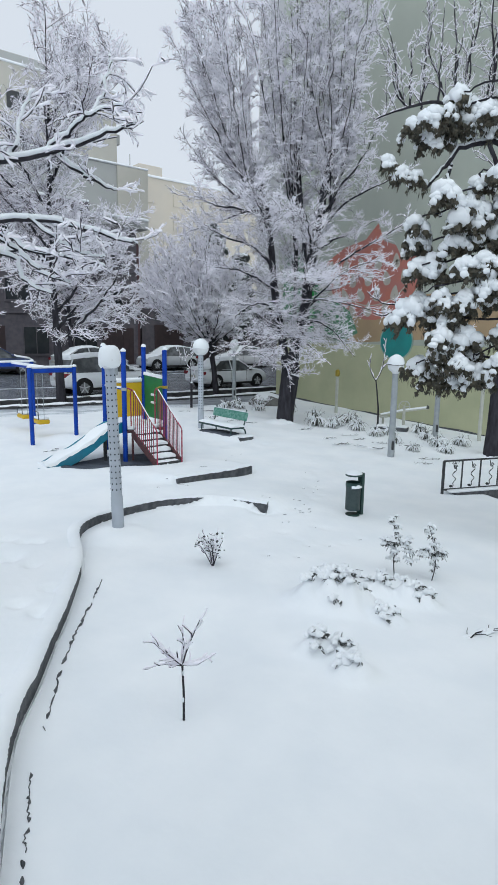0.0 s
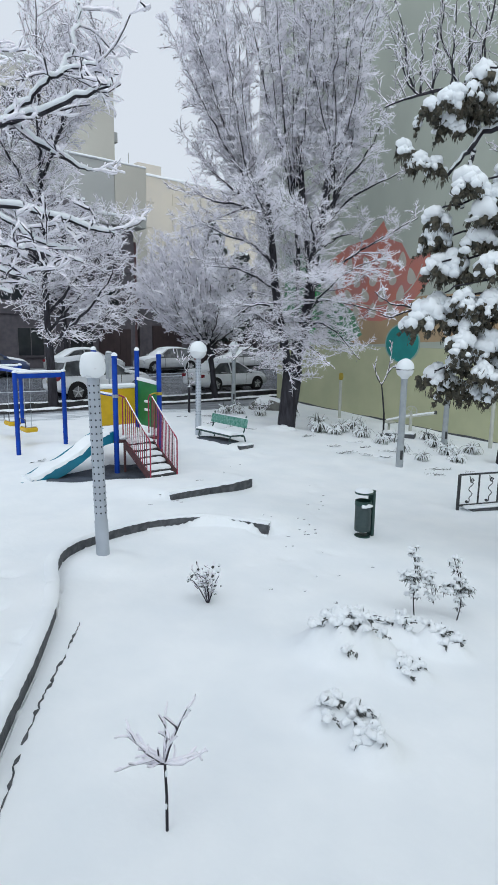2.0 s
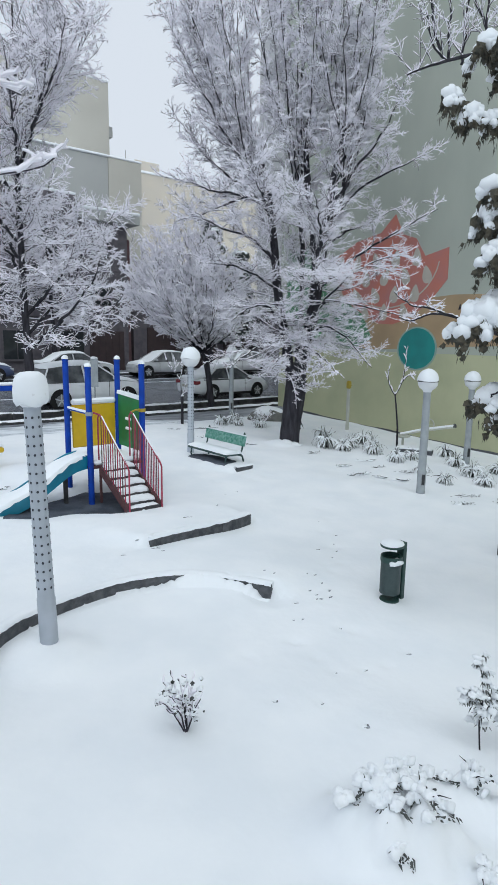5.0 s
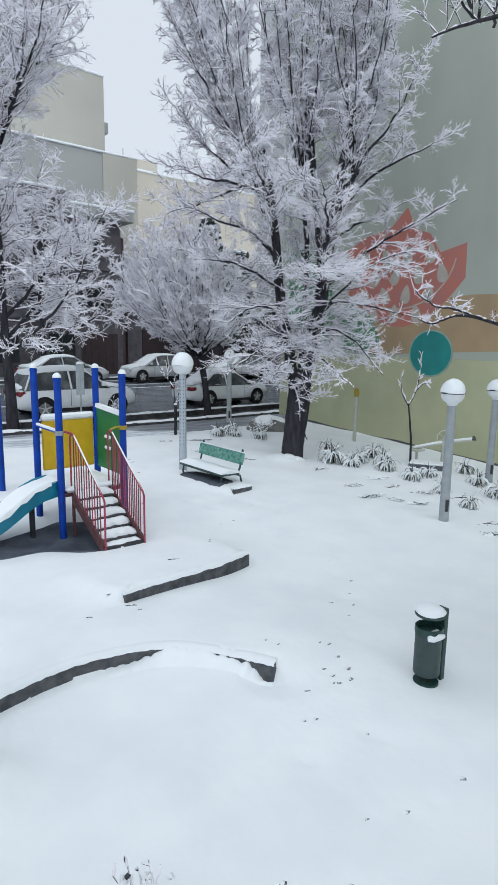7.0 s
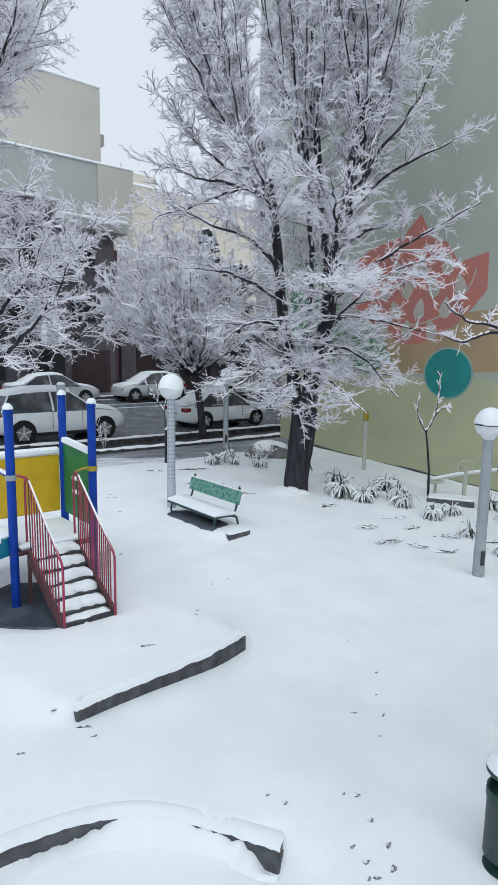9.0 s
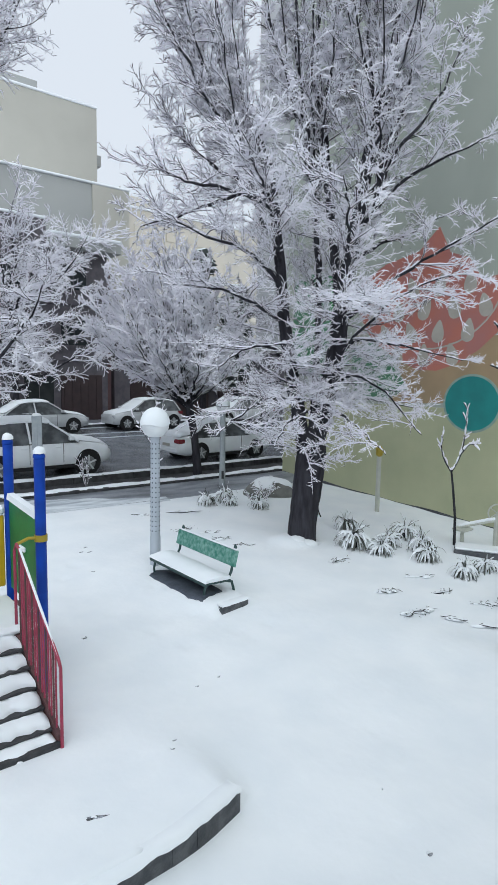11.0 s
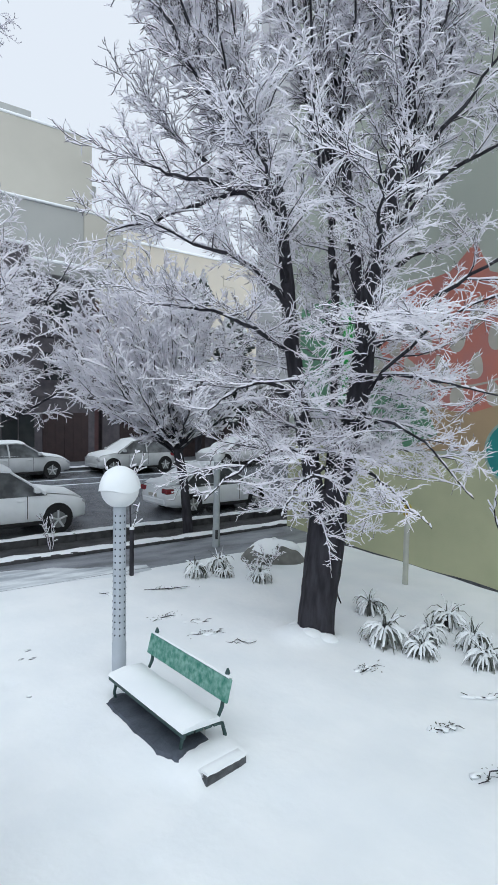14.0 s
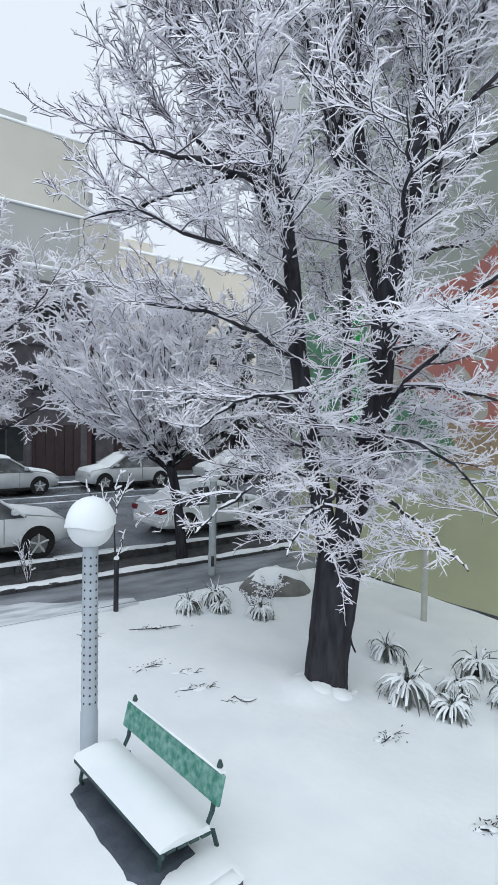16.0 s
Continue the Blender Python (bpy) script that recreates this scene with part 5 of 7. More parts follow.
def big_tree():
    rng = random.Random(11)
    trunk = [(lean(-0.07, 0, -0.2), 0.29), (lean(-0.03, 0, 0.5), 0.295), (lean(0.07, 0, 1.4), 0.30), (lean(0.12, 0, 2.1), 0.29), (lean(0.14, 0, 2.6), 0.17)]
    stem = (4.6, 1.25, 0.08)
    limbs = [
        ([(lean(0.0, 0.02, 1.3), 0.13), (lean(-0.08, 0.04, 2.3), 0.16), (lean(-0.34, 0.1, 3.7), 0.145), (lean(-0.54, 0.15, 5.0), 0.13), (lean(-0.72, 0.2, 6.6), 0.11), (lean(-0.88, 0.3, 7.8), 0.10), (lean(-1.3, 0.4, 9.0), 0.07)],) + stem,
        ([(lean(0.07, -0.02, 1.4), 0.18), (lean(0.18, -0.03, 2.4), 0.215), (lean(0.50, -0.1, 3.8), 0.195), (lean(0.66, -0.15, 5.4), 0.175), (lean(0.95, -0.2, 7.4), 0.15), (lean(1.28, -0.25, 9.3), 0.12), (lean(1.31, -0.25, 9.5), 0.09)],) + stem,
        ([(lean(0.60, -0.05, 5.0), 0.10), (lean(0.48, 0.2, 6.4), 0.095), (lean(0.30, 0.3, 8.0), 0.085), (lean(0.16, 0.35, 9.4), 0.07)],) + stem,
        ([(lean(0.10, 0.05, 2.5), 0.08), (lean(0.22, 0.4, 4.2), 0.075), (lean(0.25, 0.9, 6.2), 0.07), (lean(0.2, 1.2, 8.2), 0.06)],) + stem,
    ]
    # long side boughs
    side = (4.6, 1.0, 0.25)
    for rows in (
        ((-0.75, 0.2, 7.0), (-1.6, 0.1, 8.6), (-2.6, 0.0, 10.6), (-3.3, 0.0, 13.0)),
        ((-0.85, 0.2, 7.4), (-2.0, -0.3, 8.8), (-2.9, -0.5, 10.3), (-3.7, -0.6, 11.8)),
        ((-0.8, 0.2, 7.2), (-1.9, 0.5, 8.0), (-2.7, 0.8, 8.7), (-3.4, 1.0, 9.6)),
        ((-0.8, 0.2, 7.2), (-1.8, -0.4, 7.4), (-2.5, -0.7, 7.4), (-3.1, -0.8, 7.7)),
        ((-0.85, 0.3, 7.6), (-1.7, -0.1, 7.3), (-2.6, -0.3, 6.9), (-3.5, -0.4, 6.6)),
        ((-0.6, 0.1, 5.6), (-1.3, -0.3, 6.2), (-2.1, -0.6, 6.4), (-2.9, -0.8, 6.8)),
        ((-0.5, 0.1, 4.8), (-1.2, -0.2, 5.2), (-2.0, -0.4, 5.45), (-2.8, -0.5, 5.5)),
        ((-0.4, 0.1, 4.0), (-0.9, -0.4, 4.3), (-1.4, -0.8, 4.2), (-1.9, -1.0, 3.8)),
        ((-0.15, 0.0, 3.1), (-0.7, -0.4, 3.3), (-1.3, -0.6, 3.0), (-1.9, -0.8, 2.5)),
        ((0.0, 0.3, 3.3), (-0.5, 1.0, 3.6), (-1.1, 1.4, 3.4), (-1.7, 1.6, 3.1)),
        ((0.95, -0.2, 7.0), (1.5, -0.5, 8.0), (2.2, -0.7, 8.9), (2.7, -0.8, 10.2)),
        ((0.85, -0.2, 6.6), (1.7, -0.2, 7.6), (2.6, -0.3, 8.1), (3.4, -0.3, 8.5)),
        ((0.6, -0.1, 4.8), (1.5, -0.4, 5.6), (2.6, -0.6, 6.3), (3.85, -0.7, 7.0)),
        ((0.75, 0.0, 6.0), (1.5, 0.7, 6.6), (2.3, 1.1, 6.9), (3.1, 1.4, 7.4)),
        ((0.5, -0.1, 3.9), (1.0, -0.6, 4.7), (1.8, -0.9, 5.4), (2.7, -1.1, 5.7)),
        ((0.5, -0.1, 4.2), (1.1, -0.3, 4.5), (2.0, -0.5, 4.3), (3.0, -0.6, 4.1)),
        ((0.4, -0.1, 3.3), (0.9, -0.5, 3.75), (1.6, -0.7, 3.3), (2.2, -0.8, 2.6)),
        ((0.35, 0.1, 3.0), (0.9, 0.6, 3.3), (1.7, 1.0, 3.2), (2.7, 1.2, 3.0)),
        ((0.3, -0.1, 2.9), (0.5, -0.7, 3.0), (0.9, -1.3, 2.7), (1.3, -1.7, 2.3)),
        ((0.1, -0.1, 2.9), (-0.1, -0.7, 3.0), (-0.5, -1.2, 2.8), (-0.8, -1.5, 2.4)),
        ((0.7, -0.2, 5.4), (0.6, -1.1, 6.1), (0.4, -2.0, 6.5), (0.2, -2.8, 6.9)),
        ((-0.65, 0.1, 6.0), (-0.8, -0.9, 6.6), (-1.1, -1.7, 7.1), (-1.4, -2.4, 7.7)),
        ((0.6, -0.1, 4.6), (0.5, -0.8, 5.0), (0.3, -1.6, 5.1), (0.1, -2.3, 5.0)),
        ((0.3, 0.6, 5.0), (0.2, 1.6, 5.8), (0.0, 2.5, 6.6), (-0.2, 3.1, 7.6)),
    ):
        r = 0.045 if rows[0][2] > 4.5 else 0.034
        low = rows[0][2] < 4.5
        limbs.append(([(lean(*p), q) for p, q in zip(rows, (r, r * 0.8, r * 0.5, 0.008))],) + (((1.3, 0.8, 0.0) if rows[3][1] < -1.3 else (3.0, 1.3, 0.0)) if low else ((2.6, 0.8, 0.25) if rows[3][0] > 2 else side)))
    # brooms of steep shoots above the old cuts
    up = (2.5, 0.9, 0.6)
    limbs += whips(rng, up, 12, (-1.0, 0.3, 8.3), (-4.5, -1.6, 10.8), (-1.3, 1.8, 14.6))
    limbs += whips(rng, up, 14, (0.1, 0.4, 8.9), (-2.0, -1.8, 12.0), (1.4, 2.2, 15.6))
    limbs += whips(rng, up, 13, (1.25, -0.2, 8.6), (0.0, -2.0, 11.0), (2.9, 1.6, 15.0))
    reach = lambda z: 1.6 + 0.5 * max(0, z - 2) if z < 6 else (4.6 if z < 11 else max(2.5, 4.6 - 0.40 * (z - 11)))
    rise = lambda z: 0.0 if z < 3.2 else min(1.2, 0.13 * (z - 3.2))
    snowy_tree("tree", "tall bare tree with two dark stems, every twig snowed under", (14.45, 15.6), trunk, limbs, 101, 2.1, reach, (9, 8, 1), (2.9, 0.66, 0.20, 0.10), 0.0105, rise, angle=44, wig=0.03, thin=0.8, big=True, along=0.6)
    tree = [o for o in scene.objects if o.name == "tree"][0]
    z0 = gf(14.45, 15.6)
    part("snag", Geo().tube([lean(0.25, -0.12, z0 + 0.80), lean(0.28, -0.16, z0 + 0.66), lean(0.33, -0.18, z0 + 0.55)], [0.018, 0.014, 0.012], 6), BARK, tree, "broken dead shoot")


def street_tree():
    rng = random.Random(7)
    trunk = [(lean(0.05, 0, -0.4), 0.15), (lean(-0.05, 0, 0.8), 0.13), (lean(-0.15, 0, 1.8), 0.12), (lean(-0.3, 0, 2.75), 0.13)]
    limbs = []
    n = 38
    for k in range(n):
        q, a = math.sqrt((k + 0.5) / n), k * 2.39996
        x, y = -1.0 + 2.75 * q * math.cos(a), 2.6 * q * math.sin(a)
        z = 7.5 - 3.2 * q ** 2.4 + rng.uniform(-0.4, 0.25)
        s = Vector((-0.3, 0, 2.55 + 0.25 * rng.random()))
        e = Vector((x, y, z))
        bow = Vector((x - s.x, y, 0)) * 0.12
        rows = [(lean(*s), 0.04), (lean(*(s.lerp(e, 0.33) + bow)), 0.024), (lean(*(s.lerp(e, 0.68) + bow * 0.7)), 0.014), (lean(*e), 0.007)]
        limbs.append((rows, 3.7, 0.95, 0.35))
    snowy_tree("tree", "low vase-shaped street tree white with snow", (16.5, 22.75), trunk, limbs, 202, 2.2, lambda z: 4.2, (6, 5, 0), (1.0, 0.45, 0.22, 0.14), 0.026, lambda z: 0.6, angle=23, wig=0.02, thin=0.5, bends=2, along=1.3, pale=(0.9, 0.95))


def left_trees():
    for at, seed, height, spread_, label in (((9.0, 22.75), 303, 14.5, 2.6, "tall bare street tree beside the kerb, thick with snow"), ((14.8, 35.4), 404, 11.5, 4.2, "bare tree on the far footway, white with snow"), ((6.0, 35.4), 505, 12.0, 4.2, "bare tree before the brick building, snowed over"), ((25.0, 40.5), 515, 9.0, 3.0, "bare snowy tree at the mouth of the side street"), ((22.6, 41.5), 535, 9.5, 3.2, "bare snowy tree beyond the far footway"), ((30.0, 50.0), 525, 11.0, 4.0, "bare snowy tree down the side street")):
        rng = random.Random(seed)
        trunk = [(lean(0, 0, -0.3), 0.19), (lean(-0.05, 0, 1.5), 0.16), (lean(-0.1, 0, 3.2), 0.14)]
        limbs = [[(lean(-0.1, 0, 3.0), 0.12), (lean(-0.15, 0, height * 0.5), 0.09), (lean(-0.1, 0.1, height * 0.75), 0.05), (lean(0, 0, height), 0.012)]]
        many = 16 if seed == 303 else 7
        for k in range(many):
            a = 2 * math.pi * (k * 7 / many * 1.3 + rng.random() * 0.5) / 7
            h = 2.8 + k * (height - (4.2 if seed == 303 else 5)) / (many + 2)
            o = Vector((math.cos(a), math.sin(a), 0)) * spread_ * (1 - 0.45 * max(0, h - 5) / height)
            limbs.append([(lean(-0.1, 0, h), 0.06), (lean(o.x * 0.35, o.y * 0.35, h + 0.9), 0.05), (lean(o.x * 0.75, o.y * 0.75, h + 2.0), 0.03), (lean(o.x, o.y, h + 3.4), 0.010)])
        snowy_tree("tree", label, at, trunk, limbs, seed, 4.0 if seed == 303 else 1.6, lambda z: spread_ * 1.15, (9, 7, 0) if seed == 303 else (7, 6, 1), (1.7, 0.75, 0.19, 0.16) if seed == 303 else (2.4, 1.2, 0.5, 0.25), 0.0130 if seed == 303 else 0.024, lambda z: -0.05 + 0.06 * z, wig=0.03, thin=0.8 if seed == 303 else 0.6, bends=3 if seed == 303 else 2, pale=(0.12, 0.42) if seed == 303 else (0.75, 0.8))


def right_tree():
    """Bare pollarded tree by the mural wall; only its near side reaches into the park."""
    trunk = [(lean(0, 0, -0.3), 0.24), (lean(0.05, 0, 1.6), 0.21), (lean(0.1, 0, 3.4), 0.18)]
    limbs = [
        [(lean(0.1, 0, 3.2), 0.13), (lean(0.2, 0, 5.5), 0.11), (lean(0.1, 0.1, 8.0), 0.08), (lean(0.0, 0.2, 10.5), 0.04), (lean(0.0, 0.2, 13.5), 0.012)],
        ([(lean(0.05, 0, 3.1), 0.06), (lean(-1.0, -0.1, 3.4), 0.05), (lean(-2.0, -0.2, 3.8), 0.036), (lean(-2.9, -0.3, 4.0), 0.026), (lean(-3.4, -0.33, 3.84), 0.018), (lean(-3.76, -0.33, 3.9), 0.010)], 1.3, 0.28, 0.7),
        ([(lean(-2.5, -0.3, 3.95), 0.026), (lean(-3.2, -0.7, 4.1), 0.02), (lean(-3.7, -1.0, 4.15), 0.014), (lean(-4.1, -1.24, 4.4), 0.008)], 1.3, 0.28, 0.7),
        [(lean(0.15, 0, 6.2), 0.07), (lean(-1.1, -0.5, 8.4), 0.055), (lean(-2.3, -0.9, 9.0), 0.045), (lean(-3.3, -1.2, 8.8), 0.03), (lean(-4.1, -1.29, 8.5), 0.014)],
        [(lean(-2.3, -0.9, 9.0), 0.035), (lean(-2.5, -0.9, 9.6), 0.028), (lean(-2.8, -0.9, 10.2), 0.02), (lean(-2.75, -0.9, 11.0), 0.008)],
        [(lean(-1.9, -0.8, 8.8), 0.035), (lean(-1.8, -0.8, 9.8), 0.028), (lean(-1.6, -0.8, 10.8), 0.02), (lean(-1.6, -0.8, 11.8), 0.008)],
        [(lean(-3.3, -1.2, 8.8), 0.024), (lean(-3.6, -1.2, 9.1), 0.02), (lean(-3.75, -1.2, 9.7), 0.010)],
        [(lean(-1.2, -0.5, 8.4), 0.04), (lean(-1.0, -0.5, 9.8), 0.03), (lean(-1.2, -0.6, 11.2), 0.02), (lean(-1.0, -0.6, 12.6), 0.008)],
        [(lean(0.1, 0, 7.4), 0.05), (lean(-0.5, -0.3, 9.2), 0.04), (lean(-0.7, -0.4, 11.0), 0.025), (lean(-0.6, -0.4, 12.8), 0.010)],
        [(lean(0.1, 0, 5.4), 0.05), (lean(0.9, 0.2, 7.0), 0.045), (lean(1.6, 0.2, 9.2), 0.03), (lean(2.0, 0.2, 11.5), 0.010)],
    ]
    rng = random.Random(66)
    for k in range(15):
        f = k / 14
        x, g, top = -3.5 + 4.4 * f, rng.uniform(-0.4, 0.4), 10.4 + 2.2 * f + rng.uniform(-0.4, 0.8)
        y = -1.2 + 1.2 * f + rng.uniform(-0.3, 0.3)
        limbs.append(([(lean(x, y, 8.95 - 0.1 * abs(f - 0.35)), 0.030), (lean(x + g * 0.5, y, 9.4), 0.025), (lean(x + g * 0.7, y, 0.5 * (9.3 + top)), 0.018), (lean(x + g * 1.3, y, top), 0.007)], 2.6, 0.55, 0.9))
    snowy_tree("tree", "bare pollarded tree by the painted wall, snow on its boughs", (16.25, 8.7), trunk, limbs, 606, 1.9, lambda z: 5.0, (5, 4, 0), (0.9, 0.5, 0.22, 0.2), 0.0085, lambda z: 1.3, heap=0.4, wig=0.015)


def near_left_tree():
    """Tree whose snow-laden boughs hang in from beside the start of the walk."""
    trunk = [(lean(0, 0, -0.3), 0.17), (lean(0, 0, 1.5), 0.15), (lean(0.05, 0, 3.4), 0.13), (lean(0.1, 0, 5.2), 0.10), (lean(0.1, 0, 7.2), 0.06)]
    limbs = [
        [(lean(0.1, 0, 4.5), 0.050), (lean(0.7, 0.1, 4.7), 0.040), (lean(1.26, 0.1, 4.79), 0.033), (lean(1.64, 0, 4.86), 0.027), (lean(2.08, -0.1, 4.96), 0.018), (lean(2.28, -0.15, 5.02), 0.007)],
        [(lean(1.38, 0.1, 4.82), 0.026), (lean(1.60, 0.05, 4.98), 0.020), (lean(1.80, 0, 5.10), 0.016), (lean(1.98, 0, 5.17), 0.012), (lean(2.14, 0, 5.20), 0.006)],
        [(lean(1.80, 0, 5.10), 0.012), (lean(1.93, 0.02, 5.24), 0.010), (lean(2.0, 0.02, 5.42), 0.008), (lean(2.02, 0.0, 5.58), 0.005)],
        [(lean(1.0, 0.1, 4.75), 0.02), (lean(1.15, 0.1, 4.92), 0.016), (lean(1.2, 0.1, 5.14), 0.012), (lean(1.32, 0.1, 5.34), 0.006)],
        [(lean(1.2, 0.12, 4.28), 0.018), (lean(1.45, 0.2, 4.10), 0.015), (lean(1.66, 0.25, 3.99), 0.011), (lean(1.86, 0.25, 3.96), 0.006)],
        [(lean(1.42, 0.15, 4.84), 0.025), (lean(1.63, 0.3, 4.74), 0.022), (lean(1.78, 0.45, 4.66), 0.018), (lean(1.93, 0.57, 4.63), 0.008)],
        [(lean(0.1, 0, 4.0), 0.042), (lean(0.7, 0.1, 4.2), 0.034), (lean(1.28, 0.15, 4.27), 0.028), (lean(1.69, 0.18, 4.20), 0.022), (lean(2.05, 0.18, 4.11), 0.016), (lean(2.2, 0.18, 4.08), 0.007)],
        [(lean(0.1, 0, 3.9), 0.036), (lean(0.7, -0.1, 4.15), 0.028), (lean(1.07, -0.1, 4.09), 0.022), (lean(1.3, -0.1, 3.96), 0.018), (lean(1.58, -0.1, 3.92), 0.008)],
        [(lean(0.8, 0.0, 4.12), 0.024), (lean(1.1, 0, 4.01), 0.020), (lean(1.3, 0, 3.82), 0.017), (lean(1.5, 0, 3.73), 0.012), (lean(1.62, 0, 3.69), 0.006)],
        [(lean(0.1, 0, 3.6), 0.034), (lean(0.7, 0.1, 3.95), 0.024), (lean(1.06, 0.1, 3.92), 0.018), (lean(1.18, 0.1, 3.70), 0.014), (lean(1.44, 0.1, 3.60), 0.006)],
        [(lean(0.3, 0.2, 3.9), 0.032), (lean(0.9, 0.9, 4.1), 0.022), (lean(1.3, 1.4, 4.06), 0.016), (lean(1.59, 1.52, 4.01), 0.008)],
        [(lean(0.1, 0, 4.9), 0.045), (lean(0.6, -0.1, 5.5), 0.034), (lean(0.95, -0.2, 5.9), 0.024), (lean(1.3, -0.2, 6.5), 0.010)],
        [(lean(0.1, 0, 5.2), 0.045), (lean(0.4, -0.1, 6.0), 0.034), (lean(0.8, -0.1, 7.0), 0.02), (lean(1.0, -0.1, 8.0), 0.010)],
        [(lean(0.1, 0, 4.4), 0.045), (lean(-0.7, 0.3, 4.8), 0.034), (lean(-1.3, 0.5, 5.2), 0.022), (lean(-1.8, 0.6, 5.4), 0.010)],
        [(lean(0.1, 0, 5.0), 0.045), (lean(-0.4, -0.7, 5.5), 0.034), (lean(-0.7, -1.3, 6.0), 0.022), (lean(-0.9, -1.8, 6.3), 0.010)],
        [(lean(0.1, 0, 5.6), 0.04), (lean(0.0, 0.8, 6.2), 0.03), (lean(-0.1, 1.4, 6.7), 0.02), (lean(-0.2, 1.8, 7.2), 0.010)],
    ]
    snowy_tree("tree", "bare tree with heavy snow-laden boughs near the bed", (1.0, 6.38), trunk, limbs, 707, 2.4, lambda z: 2.4, (4, 3, 0), (0.40, 0.22, 0.12, 0.15), 0.011, lambda z: 0.2, heap=1.3, wig=0.014, girth=0.7)


def conifer():
    """Drooping hands of needles, each under a ragged cushion of snow, hung about a bare bent bough."""
    rng = random.Random(808)
    base = Vector((8.75, 4.35, 0))
    tree = thing("conifer_tree", "conifer with brown-green drooping sprays under cushions of snow", "tree", (base.x, base.y, 0))
    trunk = smooth_rows([(lean(0.5, 0, -0.3), 0.18), (lean(0.5, 0, 2.5), 0.15), (lean(0.45, 0, 5.0), 0.11), (lean(0.4, 0, 7.9), 0.05)], 4)
    part("trunk", Geo().tube([p for p, r in trunk], [r for p, r in trunk], 12), BARK, tree, smooth=60)
    needles, snow = Geo(), Geo()

    def bough(*stops, r=0.022):
        rows = smooth_rows([(lean(*p), r * (1 - 0.65 * i / (len(stops) - 1))) for i, p in enumerate(stops)], 5)
        rows = [(p + Vector((rng.gauss(0, 0.015), rng.gauss(0, 0.015), rng.gauss(0, 0.02))), q) for p, q in rows]
        part("bough", Geo().tube([p for p, q in rows], [q for p, q in rows], 7), BARK, tree, smooth=60)
        if r > 0.03:
            part("snow", Geo().tube([p + Vector((0, 0, q * 0.8)) for p, q in rows], [q * rng.uniform(0.6, 0.95) + 0.005 for p, q in rows], 6), SNOW, tree, smooth=60)

    def clump(right, ahead, z, size):
        """Fronds that arch out and droop: a ragged ridge of snow on each, needles hanging in a fringe below."""
        c = Vector(lean(right, ahead, z))
        count = rng.choice((5, 6, 7))
        turn0 = rng.uniform(0, 6.28)
        for f in range(count):
            a = turn0 + 6.283 * (f + rng.uniform(-0.3, 0.3)) / count
            o = (Vector((math.cos(a), math.sin(a), 0)) + Vector(lean(-0.25, -0.25, 0))).normalized()
            side = Vector((-o.y, o.x, 0))
            run, fall, lift = size * rng.uniform(0.5, 1.0), size * rng.uniform(0.4, 1.1), rng.uniform(-0.04, 0.07)
            sway = rng.uniform(-0.25, 0.25)
            line = [c + o * run * u + side * run * sway * u * u + Vector((rng.gauss(0, 0.012), rng.gauss(0, 0.012), lift - fall * u * u + rng.gauss(0, 0.012))) for u in (0.0, 0.2, 0.42, 0.64, 0.84, 1.0)]
            wide = size * rng.uniform(0.17, 0.27)
            heaped = rng.random() < 0.85
            for k, p in enumerate(line):
                r = wide * (1.15, 1.3, 1.2, 1.0, 0.78, 0.55)[k] * rng.uniform(0.75, 1.3)
                if heaped and k < 5 and rng.random() < (0.5 if k == 4 else 0.88):
                    snow.lump(p + side * r * rng.uniform(-0.5, 0.5) + Vector((0, 0, r * 0.3)), r * rng.uniform(0.9, 1.35), r * rng.uniform(0.9, 1.35), r * rng.uniform(0.7, 1.15), rng, n=9, m=5, rough=0.16, cut=-0.88)
                needles.lump(p + Vector((rng.gauss(0, r * 0.3), rng.gauss(0, r * 0.3), -r * 0.6)), r * 0.75, r * 0.75, r * 0.75, rng, n=6, m=3, rough=0.35, cut=-0.9)
            for _ in range(44):
                u = rng.uniform(0.05, 1.0) * 4.999
                q = line[int(u)].lerp(line[int(u) + 1], u % 1) + side * rng.gauss(0, wide * 0.7) + Vector((0, 0, -wide * 0.3 + rng.gauss(0, 0.012)))
                tip = q + o * rng.uniform(-0.01, 0.05) + side * rng.gauss(0, 0.02) + Vector((0, 0, -rng.uniform(0.04, 0.11)))
                w = Vector((rng.gauss(0, 1), rng.gauss(0, 1), 0)).normalized() * rng.uniform(0.0035, 0.007)
                v = Vector((-w.y, w.x, 0)) * 0.8
                mid = q.lerp(tip, 0.45)
                needles.add([q, mid + w, mid - w + v, mid - v, tip], [(0, 1, 2), (0, 2, 3), (0, 3, 1), (4, 2, 1), (4, 3, 2), (4, 1, 3)])

    # the bare bent bough and the cluster at its end
    bough((0.45, 0.4, 5.6), (-0.3, 0.6, 6.1), (-0.85, 0.7, 6.08), (-1.15, 0.75, 5.78), (-1.36, 0.79, 5.52), r=0.055)
    bough((-1.02, 0.75, 5.85), (-1.08, 0.7, 5.6), (-1.13, 0.6, 5.3), (-1.2, 0.55, 5.05), r=0.032)
    bough((-1.36, 0.79, 5.52), (-1.55, 0.8, 5.68), (-1.9, 0.8, 5.84), r=0.016)
    for x, z, size in ((-1.93, 5.86, 0.20), (-1.72, 5.74, 0.22), (-1.5, 5.66, 0.22)):
        clump(x, 0.79, z, size)
